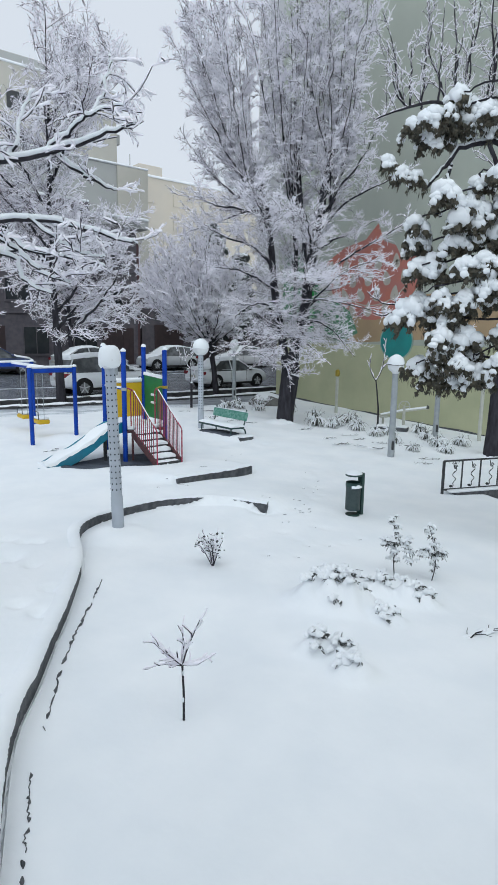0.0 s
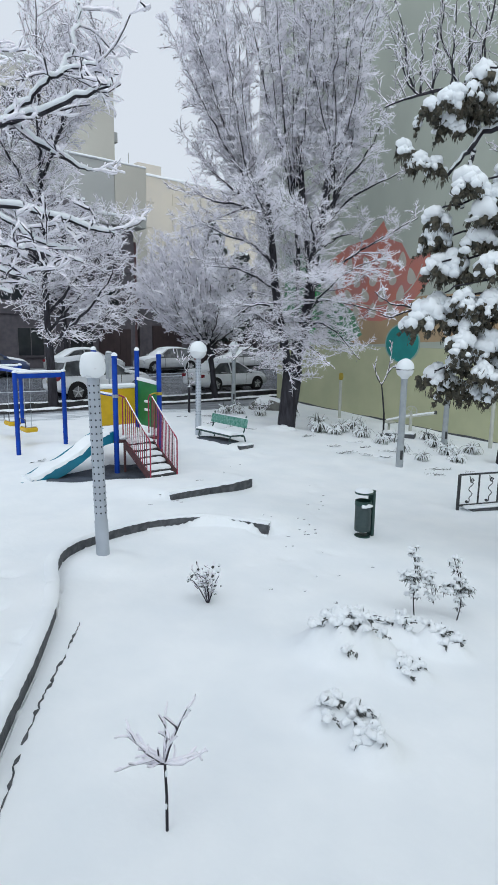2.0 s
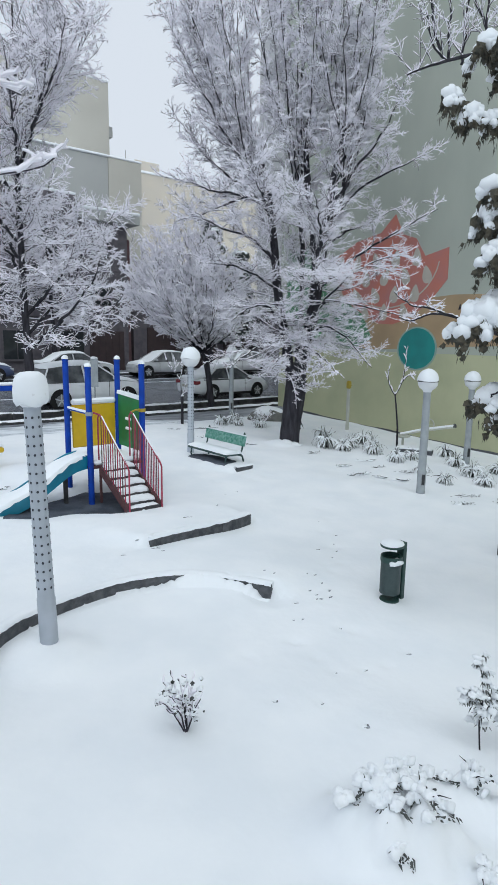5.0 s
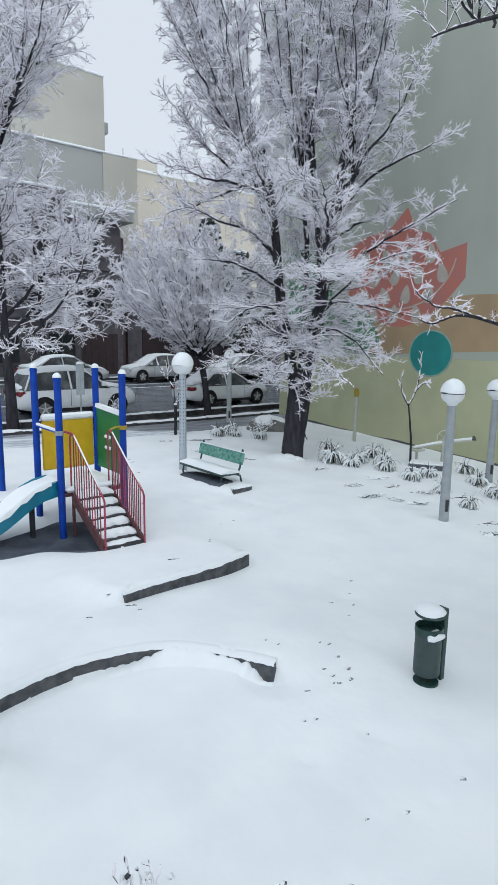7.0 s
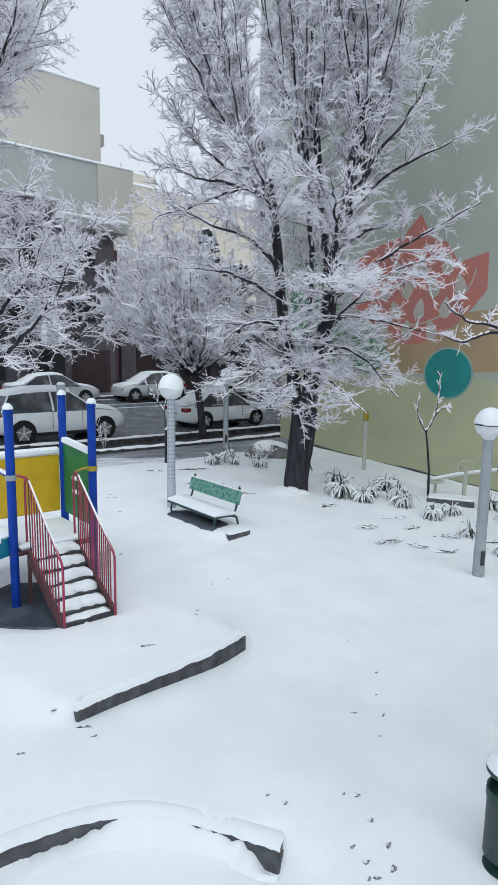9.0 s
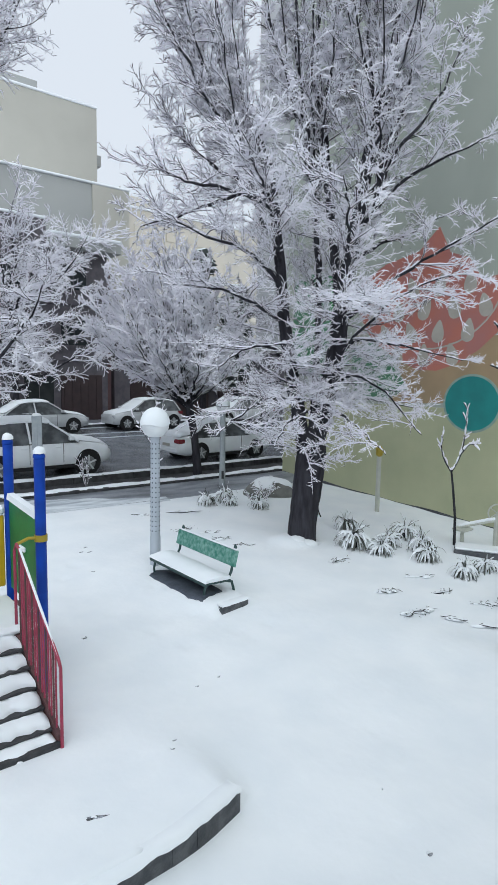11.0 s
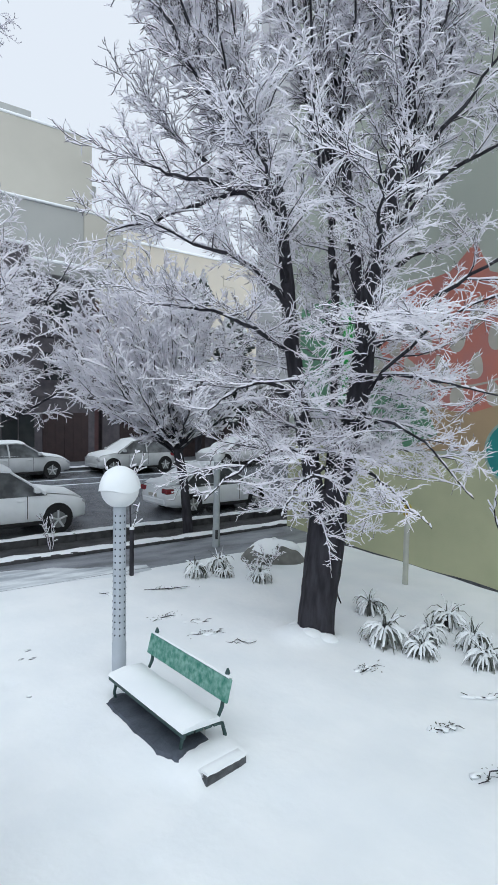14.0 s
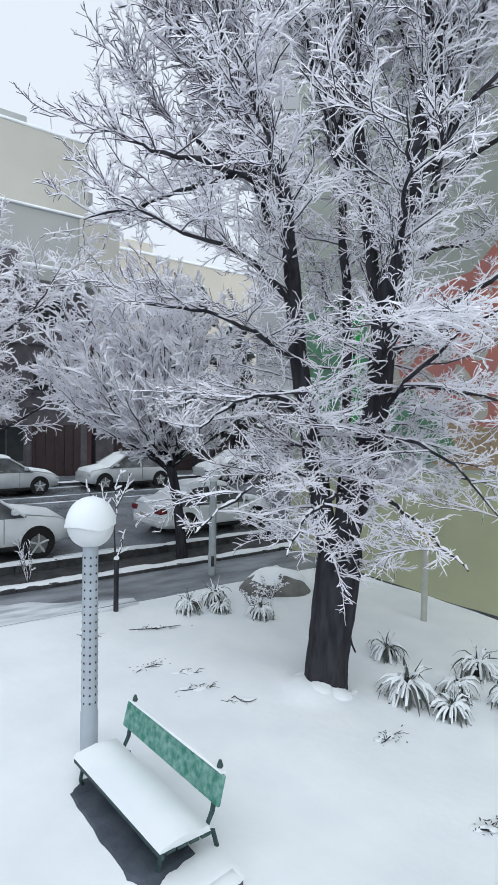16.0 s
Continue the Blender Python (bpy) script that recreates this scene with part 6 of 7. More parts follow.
    # tiers of boughs: height and how far each reaches out over the park
    for z, left, right in ((6.72, -1.1, -0.2), (6.52, -1.5, -0.4), (6.36, -1.66, -1.0), (5.55, -0.85, 0.2), (5.28, -1.3, 0.3), (5.02, -1.6, 0.2), (4.66, -1.58, 0.3), (4.28, -1.62, 0.2), (3.94, -1.5, 0.3), (3.78, -1.8, -0.9), (3.40, -1.35, 0.2), (2.98, -0.7, 0.3), (2.86, -1.5, -0.3), (2.62, -1.2, -0.6)):
        ahead = rng.uniform(0.1, 0.8)
        bough((0.45, ahead * 0.3, z - 0.1), (0.22 + left * 0.5, ahead * 0.7, z + 0.15), (left * 0.85, ahead, z + 0.06), (left + 0.05, ahead, z - 0.02))
        x = left + 0.12
        while x < right:
            if rng.random() < 0.9:
                clump(x + rng.uniform(-0.06, 0.06), ahead * (0.75 + 0.25 * (x < left + 0.5)) + rng.uniform(-0.25, 0.25), z + rng.uniform(-0.16, 0.12), rng.uniform(0.24, 0.38))
            x += rng.uniform(0.21, 0.30)
    for k in range(16):
        a = radians(-70 + 170 * rng.random())
        d, z = rng.uniform(0.6, 1.3), 2.7 + 3.9 * (k + rng.random()) / 16
        x, y = 0.45 + d * math.cos(a), d * math.sin(a)
        bough((0.45, 0, z - 0.1), (0.45 + 0.5 * (x - 0.45), y * 0.5, z + 0.15), (x, y, z))
        clump(x, y, z, 0.32)
        clump(0.45 + 0.5 * (x - 0.45), y * 0.5, z + 0.1, 0.28)
    part("needles", needles, NEEDLE, tree, "brown-green needle sprays", smooth=0, kind="stuff")
    part("snow", snow, SNOW, tree, "cushions of snow on the sprays", smooth=70, kind="stuff")


big_tree()
street_tree()
left_trees()
right_tree()
near_left_tree()
conifer()


# ---------------------------------------------------------------- cars
def car(x, y, turn, paint, label, kind="sedan", snow_heavy=1.0, size=1.0):
    """Built along +x from the middle of its wheelbase; snow on all its upper surfaces."""
    rng = random.Random(int(x * 10))
    c = thing("car", label, "car", (x, y, gf(x, y) + 0.02), turn, group="parked cars")
    c.scale = (size, size, size)
    tall = {"sedan": 0.0, "hatch": 0.03, "suv": 0.16}[kind]
    tail = {"sedan": -2.2, "hatch": -1.85, "suv": -2.05}[kind]
    nose = 2.12 if kind != "hatch" else 1.95
    w = 0.86 if kind != "suv" else 0.90
    sec = [(tail, 0.45, 0.66, 0.70), (tail + 0.06, 0.30, 0.86, 0.79), (tail + 0.35, 0.24, 0.94, 0.84), (-1.0, 0.20, 0.93, 0.86), (0.0, 0.20, 0.92, 0.865), (0.85, 0.20, 0.91, 0.86), (1.35, 0.22, 0.84, 0.85), (1.8, 0.25, 0.76, 0.80), (nose - 0.06, 0.30, 0.66, 0.72), (nose, 0.40, 0.56, 0.62)]
    loops = []
    for sx, zb, zt, sw in sec:
        zb, zt, sw = zb + tall * 0.3, zt + tall * 0.6, sw * w / 0.86
        h = zt - zb
        loops.append([(sx, -sw * 0.86, zb), (sx, -sw * 0.98, zb + h * 0.18), (sx, -sw, zb + h * 0.5), (sx, -sw * 0.975, zb + h * 0.78), (sx, -sw * 0.88, zt), (sx, 0, zt + 0.025),
                      (sx, sw * 0.88, zt), (sx, sw * 0.975, zb + h * 0.78), (sx, sw, zb + h * 0.5), (sx, sw * 0.98, zb + h * 0.18), (sx, sw * 0.86, zb)])
    body = part("body", Geo().loft(loops), paint, c, smooth=50)
    bz = 0.90 + tall * 0.6
    rz = 1.40 + tall
    if kind == "sedan":
        top = [(-1.72, bz - 0.01), (-1.0, rz - 0.08), (-0.55, rz), (0.0, rz + 0.01), (0.28, rz - 0.03), (1.05, bz - 0.02)]
    else:
        top = [(tail + 0.12, bz), (tail + 0.42, rz - 0.10), (-0.8, rz + 0.01), (-0.1, rz + 0.02), (0.25, rz - 0.03), (1.05, bz - 0.02)]
    cab = []
    for sx, z in top:
        f = (z - bz) / (rz - bz)
        hw = (0.80 - 0.20 * max(f, 0)) * w / 0.86
        cab.append([(sx, -0.80 * w / 0.86, bz - 0.05), (sx, -hw - 0.02, bz + (z - bz) * 0.55), (sx, -hw, z), (sx, 0, z + 0.02), (sx, hw, z), (sx, hw + 0.02, bz + (z - bz) * 0.55), (sx, 0.80 * w / 0.86, bz - 0.05)])
    part("window_glass", Geo().loft(cab), CAR_GLASS, c, "dark glasshouse dusted with snow", smooth=50)
    roof = [(sx, z) for sx, z in top if z > rz - 0.12]
    hw = 0.60 * w / 0.86
    part("roof", Geo().loft([[(sx, -hw - 0.01, z - 0.03), (sx, -hw - 0.015, z + 0.008), (sx, 0, z + 0.03), (sx, hw + 0.015, z + 0.008), (sx, hw + 0.01, z - 0.03)] for sx, z in roof]), paint, c, smooth=50)
    for s in (-1, 1):
        for (xa, za), (xb, zb2) in (((top[0][0] + 0.05, bz - 0.02), roof[0]), ((top[-1][0] - 0.03, bz - 0.02), roof[-1]), ((-0.35, bz - 0.02), (-0.38, rz - 0.02))):
            ya, yb = s * 0.815 * w / 0.86, s * (hw + 0.02)
            part("pillar", Geo().tube([(xa, ya, za), ((xa + xb) / 2, (ya * 0.45 + yb * 0.55) + s * 0.02, (za + zb2) / 2 + 0.01), (xb, yb, zb2 - 0.005)], 0.032, 6), paint, body)
        part("mirror", Geo().box(0.72, 0.86, s * 0.90 - 0.07, s * 0.90 + 0.07, bz + 0.03, bz + 0.15, 0.02), paint, body)
        part("headlight", Geo().box(nose - 0.30, nose - 0.03, s * 0.60 - 0.13, s * 0.60 + 0.13, 0.53 + tall * 0.5, 0.67 + tall * 0.5, 0.03), LIGHT_CLEAR, body)
        part("tail_light", Geo().box(tail - 0.012, tail + 0.28, s * 0.655 - 0.16, s * 0.655 + 0.16, 0.68 + tall * 0.5, 0.84 + tall * 0.5, 0.03), LIGHT_RED, body, "red tail light")
        for wx in (-1.28, 1.30):
            wr = 0.315 + tall * 0.15
            whl = part("wheel", Geo().tube([(wx, s * (w - 0.20), wr), (wx, s * (w + 0.012), wr)], wr, 22), TYRE, c, "black tyre")
            part("wheel_arch", Geo().tube([(wx, s * (w - 0.22), wr + 0.03), (wx, s * (w + 0.003), wr + 0.03)], wr + 0.04, 22), TYRE, body)
            rim = part("rim", Geo().tube([(wx, s * (w - 0.02), wr), (wx, s * (w + 0.018), wr)], wr * 0.60, 18), RIM, whl)
            for k in range(5):
                a = 2 * math.pi * k / 5 + 0.3
                part("spoke", Geo().tube([(wx, s * (w + 0.016), wr), (wx + wr * 0.68 * math.cos(a), s * (w + 0.016), wr + wr * 0.68 * math.sin(a))], 0.028, 5), CAR_SILVER, whl)
    part("bumper", Geo().box(nose - 0.14, nose + 0.02, -0.60, 0.60, 0.28 + tall * 0.3, 0.44 + tall * 0.3, 0.03), paint, body)
    part("bumper", Geo().box(tail - 0.02, tail + 0.14, -0.66, 0.66, 0.34 + tall * 0.3, 0.52 + tall * 0.3, 0.03), paint, body)
    part("lower_sill", Geo().box(-0.95, 0.95, -w + 0.004, w - 0.004, 0.19 + tall * 0.3, 0.29 + tall * 0.3, 0.02), TYRE, body)
    part("number_plate", Geo().box(tail - 0.03, tail - 0.018, -0.24, 0.24, 0.56 + tall * 0.5, 0.66 + tall * 0.5), CREAM, body, "plain pale plate")
    for s in (-1, 1):
        for xa in (-0.40, 0.55):
            part("door_seam", Geo().box(xa, xa + 0.012, s * w - 0.006, s * w + 0.003, 0.35 + tall * 0.4, bz - 0.02), TYRE, body)
            part("door_handle", Geo().box(xa - 0.22, xa - 0.06, s * w - 0.01, s * w + 0.02, bz - 0.16, bz - 0.13, 0.008), paint, body)
    t = 0.075 * snow_heavy
    def drift(rows, hw0, hw1, th):
        lo = []
        for i, (sx, z) in enumerate(rows):
            hw2 = hw0 + (hw1 - hw0) * i / (len(rows) - 1)
            e = rng.uniform(-0.02, 0.02)
            k = 0.25 if i in (0, len(rows) - 1) else 1.0
            lo.append([(sx, -hw2 - e, z - 0.005), (sx, -hw2 * 0.93, z + th * 0.8 * k), (sx, 0, z + th * k + 0.03), (sx, hw2 * 0.93, z + th * 0.8 * k), (sx, hw2 + e, z - 0.005), (sx, 0, z - 0.03)])
        return Geo().loft(lo)
    rr = [(roof[0][0] - 0.05, roof[0][1] - 0.01)] + [(sx, z + 0.01) for sx, z in roof] + [(roof[-1][0] + 0.06, roof[-1][1] - 0.01)]
    part("snow", drift(rr, hw, hw, t), SNOW, c, "snow on the roof", smooth=70)
    hood = [(0.98, 0.915), (1.1, 0.905), (1.35, 0.865), (1.6, 0.82), (1.8, 0.785), (nose - 0.1, 0.70)]
    part("snow", drift([(sx, z + tall * 0.6) for sx, z in hood], 0.74, 0.62, t * 0.9), SNOW, c, "snow on the bonnet", smooth=70)
    wind = [(0.30, rz - 0.05), (0.5, rz - 0.05 - 0.25 * (rz - bz)), (0.75, rz - 0.05 - 0.55 * (rz - bz)), (1.02, bz + 0.02)]
    part("snow", drift(wind, 0.50 if kind == "suv" else 0.56, 0.70, 0.02), SNOW, c, "snow on the windscreen", smooth=70)
    if kind == "sedan":
        part("snow", drift([(tail + 0.10, 0.92), (tail + 0.25, 0.955), (-1.8, 0.955), (-1.5, 1.0), (-1.2, 1.2), (-1.02, rz - 0.07)], 0.72, 0.58, t * 0.9), SNOW, c, "snow on the boot and rear window", smooth=70)
    else:
        part("snow", drift([(tail + 0.02, 0.90 + tall * 0.6), (tail + 0.16, bz + 0.03), (tail + 0.26, bz + 0.15)], 0.66, 0.64, t * 0.5), SNOW, c, "snow on the rear", smooth=70)
    return c


car(11.78, 24.75, 0, CAR_WHITE, "white crossover parked at the kerb, roof and bonnet under snow", "suv", 1.4, 1.06)
car(18.85, 24.95, 0, CAR_WHITE, "white saloon parked at the kerb under snow", "sedan", 1.5)
car(20.15, 33.0, 180, CAR_SILVER, "silver hatchback parked across the street, lightly snowed", "hatch", 0.7)
car(14.9, 33.05, 0, CAR_SILVER, "silver saloon parked across the street, snow on its roof", "sedan")
car(9.4, 33.1, 0, CAR_BLUE, "blue saloon parked across the street under snow", "sedan", 1.2)
car(26.2, 33.0, 180, CAR_SILVER, "grey saloon parked further along the street", "sedan")


# ---------------------------------------------------------------- plants
def yucca(x, y, size, seed, dense=62):
    rng = random.Random(seed)
    y0 = gf(x, y)
    plant = thing("yucca", "yucca rosette with sword leaves bent down by snow", "plant", (x, y, y0 - 0.02), group="yuccas")
    part("stem", Geo().tube([(0, 0, -0.05), (0.01, 0, 0.16 * size), (0.0, 0.01, 0.26 * size)], [0.06, 0.05, 0.03], 8), BARK, plant)
    snow = Geo()
    for i in range(dense):
        a = i * 2.39996 + rng.uniform(-0.2, 0.2)
        up = 1.35 - 1.35 * i / dense + rng.uniform(-0.12, 0.12)
        ln = size * (rng.uniform(0.30, 0.52) if i > 6 else rng.uniform(0.22, 0.36))
        p = Vector((0.02 * math.cos(a), 0.02 * math.sin(a), 0.2 * size))
        d = Vector((math.cos(a) * math.cos(up), math.sin(a) * math.cos(up), math.sin(up)))
        sag = rng.uniform(0.02, 0.2) if i < 7 else rng.uniform(0.35, 1.2)
        pts = [p.copy()]
        for k in range(4):
            d = (d + Vector((rng.gauss(0, 0.11), rng.gauss(0, 0.11), -sag * (0.6 + 0.45 * k)))).normalized()
            p = p + d * ln / 4
            p.z = max(p.z, 0.012)
            pts.append(p.copy())
        side = Vector((-math.sin(a), math.cos(a), 0))
        ws = [0.013, 0.019, 0.020, 0.014, 0.002] if i > 6 else [0.009, 0.011, 0.010, 0.006, 0.001]
        up2 = Vector((0, 0, 1))
        part("leaf", Geo().loft([[q - side * w2 * size, q - up2 * 0.006, q + side * w2 * size, q + up2 * 0.002] for q, w2 in zip(pts, ws)]), LEAF, plant, smooth=60)
        if rng.random() < 0.68:
            th = rng.uniform(0.016, 0.046)
            k0 = rng.choice((0, 0, 1))
            snow.loft([[q - side * w2 * 0.95 * size + up2 * 0.002, q + side * w2 * 0.95 * size + up2 * 0.002, q + up2 * (th * (0.3 if j in (0, 3) else 1) + 0.003)] for j, (q, w2) in enumerate(zip(pts[k0:k0 + 4], ws[k0:k0 + 4]))])
    for k in range(9):
        a, d = rng.uniform(0, 6.28), rng.uniform(0.05, 0.17) * size
        snow.lump((d * math.cos(a), d * math.sin(a), (0.30 - 0.7 * d) * size), rng.uniform(0.03, 0.06) * size, rng.uniform(0.03, 0.06) * size, rng.uniform(0.03, 0.05), rng, n=8, m=4, rough=0.25)
    part("snow", snow, SNOW, plant, "snow on the leaves", smooth=60, kind="stuff")
    return plant


YUCCAS = [(14.9, 18.85, 0.7), (14.35, 19.15, 0.95), (15.05, 19.3, 1.05), (15.35, 18.2, 0.9), (16.2, 17.3, 0.9), (15.95, 15.75, 0.95), (15.05, 14.7, 1.25), (15.75, 14.35, 1.0), (16.65, 14.55, 1.1),
          (15.15, 14.05, 0.9), (16.1, 13.75, 1.1), (15.65, 13.3, 1.0), (15.45, 12.35, 0.9), (16.1, 12.3, 0.8), (17.5, 12.1, 0.9), (16.6, 11.2, 0.9), (15.9, 10.3, 1.0), (16.9, 10.1, 0.9), (15.3, 9.6, 0.8), (15.0, 11.2, 0.8), (14.55, 10.2, 0.7)]
masters = [yucca(*YUCCAS[k][:2], 1.0, 50 + k) for k in range(3)]
for k, (px, py, ps) in enumerate(YUCCAS):
    m = pose(px, py, gf(px, py) - 0.02, 0, 0, 77 * k)
    if k < 3:
        masters[k].matrix_basis = m @ Matrix.Scale(ps, 4)
    else:
        twin = copy_thing(masters[k % 3], m)
        twin.matrix_basis = m @ Matrix.Scale(ps, 4)


def fallen_branch(x, y, ln, turn, seed, clump=0.0):
    rng = random.Random(seed)
    b = thing("fallen_branch", "dark fallen twig half buried in the snow", "branch", (x, y, gf(x, y)), turn, group="fallen twigs")
    pts = [(-ln / 2 + ln * k / 5, rng.gauss(0, 0.03), 0.008 + rng.uniform(0, 0.02)) for k in range(6)]
    part("stick", Geo().tube(pts, [0.004, 0.008, 0.0075, 0.007, 0.006, 0.003], 6), BARK, b)
    for k in range(rng.choice((2, 3, 4))):
        f, side = rng.uniform(-0.35, 0.4) * ln, rng.choice((-1, 1))
        part("twig", Geo().tube([(f, 0, 0.014), (f + 0.05, side * 0.06, 0.035), (f + rng.uniform(0.08, 0.16), side * rng.uniform(0.08, 0.14), 0.018)], [0.005, 0.004, 0.002], 5), BARK, b)
    if clump:
        leaves = Geo()
        for k in range(int(16 * clump) + 4):
            o = Vector((rng.gauss(0, ln * 0.25), rng.gauss(0, 0.07), rng.uniform(0.01, 0.04)))
            way, r = Vector((rng.gauss(0, 1), rng.gauss(0, 1), rng.uniform(-0.3, 0.5))).normalized(), rng.uniform(0.006, 0.012)
            leaves.tube([o, o + way * r * 2, o + way * r * 4.5], [r * 0.4, r, 0.001], 5, flat=0.5)
        part("foliage", leaves, SHRUB, b, "withered leaf sprigs", smooth=60, kind="stuff")
    snow = Geo()
    for k in range(5):
        snow.lump((rng.uniform(-0.4, 0.4) * ln, rng.gauss(0.02, 0.03), 0.006), rng.uniform(0.05, 0.10), rng.uniform(0.03, 0.05), rng.uniform(0.018, 0.03), rng, n=10, m=4, rough=0.15)
    part("snow", snow, SNOW, b, smooth=70, kind="stuff")


for k, (px, py, ln, tn, cl) in enumerate([(13.4, 18.75, 0.9, -20, 1), (12.55, 17.45, 0.55, 10, 1), (12.9, 17.0, 0.45, -30, 0), (12.75, 16.5, 0.6, -15, 1), (13.05, 15.95, 0.5, -35, 0), (12.3, 19.0, 0.45, -50, 0),
                                          (14.7, 12.8, 0.5, -40, 0), (13.55, 12.65, 0.4, -20, 1), (13.25, 11.8, 0.7, -10, 1.5), (13.5, 11.35, 0.4, -60, 0), (14.05, 14.2, 0.45, 0, 1), (14.5, 11.4, 0.5, -50, 1), (14.9, 10.8, 0.6, -30, 0),
                                          (13.7, 10.9, 0.4, -45, 0), (13.9, 9.2, 0.6, -30, 1), (13.2, 8.9, 0.5, -20, 1), (14.2, 8.6, 0.4, 15, 1), (15.3, 14.3, 0.5, -20, 1), (14.4, 12.1, 0.45, -10, 1), (5.55, 2.93, 0.55, -15, 0), (5.3, 14.2, 0.5, 15, 0)]):
    fallen_branch(px, py, ln, tn, 900 + k, cl)


def sapling():
    rng = random.Random(61)
    z0 = gf(2.2, 3.43)
    s = thing("sapling", "young bare sapling with thin snow-lined twigs", "sapling", (2.2, 3.43, z0))
    part("stem", Geo().tube([lean(0, 0, -0.1), lean(0.0, 0, 0.22), lean(-0.01, 0, 0.46)], [0.010, 0.009, 0.008], 7), BARK, s)
    for z in (0.16, 0.38):
        part("snow_fleck", Geo().lump(lean(rng.uniform(-0.009, 0.004), -0.008, z), 0.009, 0.007, rng.uniform(0.012, 0.03), rng, n=8, m=4, rough=0.15, cut=-0.9), SNOW, s, smooth=70)
    wood = Wood(61)
    for way, ln in (((-0.55, 0.1, 0.5), 0.30), ((-0.8, -0.1, 0.15), 0.26), ((0.07, 0.0, 1.2), 0.42), ((0.16, 0.05, 1.2), 0.34), ((0.75, 0.1, 0.05), 0.24), ((0.5, -0.3, 0.1), 0.25), ((-0.3, -0.4, 0.2), 0.22), ((-0.7, 0.4, 0.25), 0.3)):
        b = wood.shoot(Vector(lean(-0.01, 0, 0.44)), Vector(lean(*way)), ln, 0.008, 0.003, 0.014, 0.16)
        wood.spread(b, 4, 38, ln * 0.4, 0.004, 0.011, 0.1, wander=0.25)
    a, b, c, _ = wood.meshes()
    if c:
        part("twig_mass", c, None, s, "fine twigs each carrying snow", kind="stuff")
    part("branchwork", a, None, s, "thin bare twigs", kind="stuff")
    part("snow", b, None, s, kind="stuff")


def shrub(x, y, h, w, seed, stems, label, clumps=14, arch=0.0, name="shrub"):
    """A bare shrub whose leaf clumps peer out from under snow."""
    rng = random.Random(seed)
    z0 = gf(x, y)
    s = thing(name, label, "shrub", (x, y, z0))
    wood = Wood(seed)
    leaves, snow = Geo(), Geo()
    for k in range(stems):
        a = 2 * math.pi * (k + rng.random() * 0.6) / stems
        way = Vector((math.cos(a) * w / h, math.sin(a) * w / h, 1.0))
        b = wood.shoot(Vector((0, 0, -0.03)), way, math.hypot(h, w) * rng.uniform(0.8, 1.05), 0.010, 0.004, 0.006, 0.12, 0.05 - arch)
        wood.spread(b, 4, 40, h * 0.25, 0.005, 0.010, 0.1, lo=0.4)
        for _ in range(clumps):
            f = rng.uniform(0.35, 1.0) * 3.999
            q = b[int(f)].lerp(b[int(f) + 1], f % 1) + Vector((rng.gauss(0, 0.035), rng.gauss(0, 0.035), rng.gauss(0, 0.03)))
            r = rng.uniform(0.008, 0.019)
            leaves.lump(q, r, r * 0.8, r, rng, n=6, m=3, rough=0.35, cut=-0.8)
            if rng.random() < 0.8:
                snow.lump(q + Vector((0, 0, r * 0.5)), r * 1.5, r * 1.4, r * 1.1, rng, n=7, m=3, rough=0.25, cut=-0.3)
    a, b, c, _ = wood.meshes()
    if c:
        part("twig_mass", c, None, s, "fine twigs each carrying snow", kind="stuff")
    part("branchwork", a, None, s, "dark thin stems", kind="stuff")
    part("snow", b, None, s, kind="stuff")
    part("foliage", leaves, SHRUB, s, "dark withered leaf clumps", smooth=60, kind="stuff")
    part("snow_cap", snow, SNOW, s, "snow on the leaf clumps", smooth=70, kind="stuff")


def leafy_shrub(x, y, seed, label, lines):
    """Thin stems along (right, ahead, up) lines, hung with narrow leaves under pads of snow."""
    rng = random.Random(seed)
    s = thing("shrub", label, "shrub", (x, y, gf(x, y)))
    leaves, snow = Geo(), Geo()
    for line in lines:
        rows = smooth_rows([(lean(*p), 0.008 - 0.0016 * i) for i, p in enumerate(line)], 6)
        part("stem", Geo().tube([p for p, r in rows], [r for p, r in rows], 6), BARK, s)
        for p, r in rows[5 if line[0][2] < 0 else 3:]:
            for _ in range(3):
                o = p + Vector((rng.gauss(0, 0.035), rng.gauss(0, 0.035), rng.gauss(0, 0.015)))
                for _ in range(4):
                    a, ln, w = rng.uniform(0, 6.28), rng.uniform(0.025, 0.055), rng.uniform(0.004, 0.007)
                    way = Vector((math.cos(a), math.sin(a), rng.uniform(-0.9, 0.25)))
                    leaves.tube([o, o + way * ln * 0.5, o + way * ln + Vector((0, 0, -0.012))], [w * 0.4, w, 0.001], 4, flat=0.4)
                if rng.random() < 0.85:
                    q = rng.uniform(0.014, 0.032)
                    snow.lump(o + Vector((0, 0, 0.006)), q * rng.uniform(0.9, 1.5), q * rng.uniform(0.9, 1.5), q * rng.uniform(0.6, 1.0), rng, n=8, m=4, rough=0.22, cut=-0.35)
    part("foliage", leaves, SHRUB, s, "dark narrow leaves", smooth=60, kind="stuff")
    part("snow", snow, SNOW, s, "pads of snow on the sprays", smooth=70, kind="stuff")


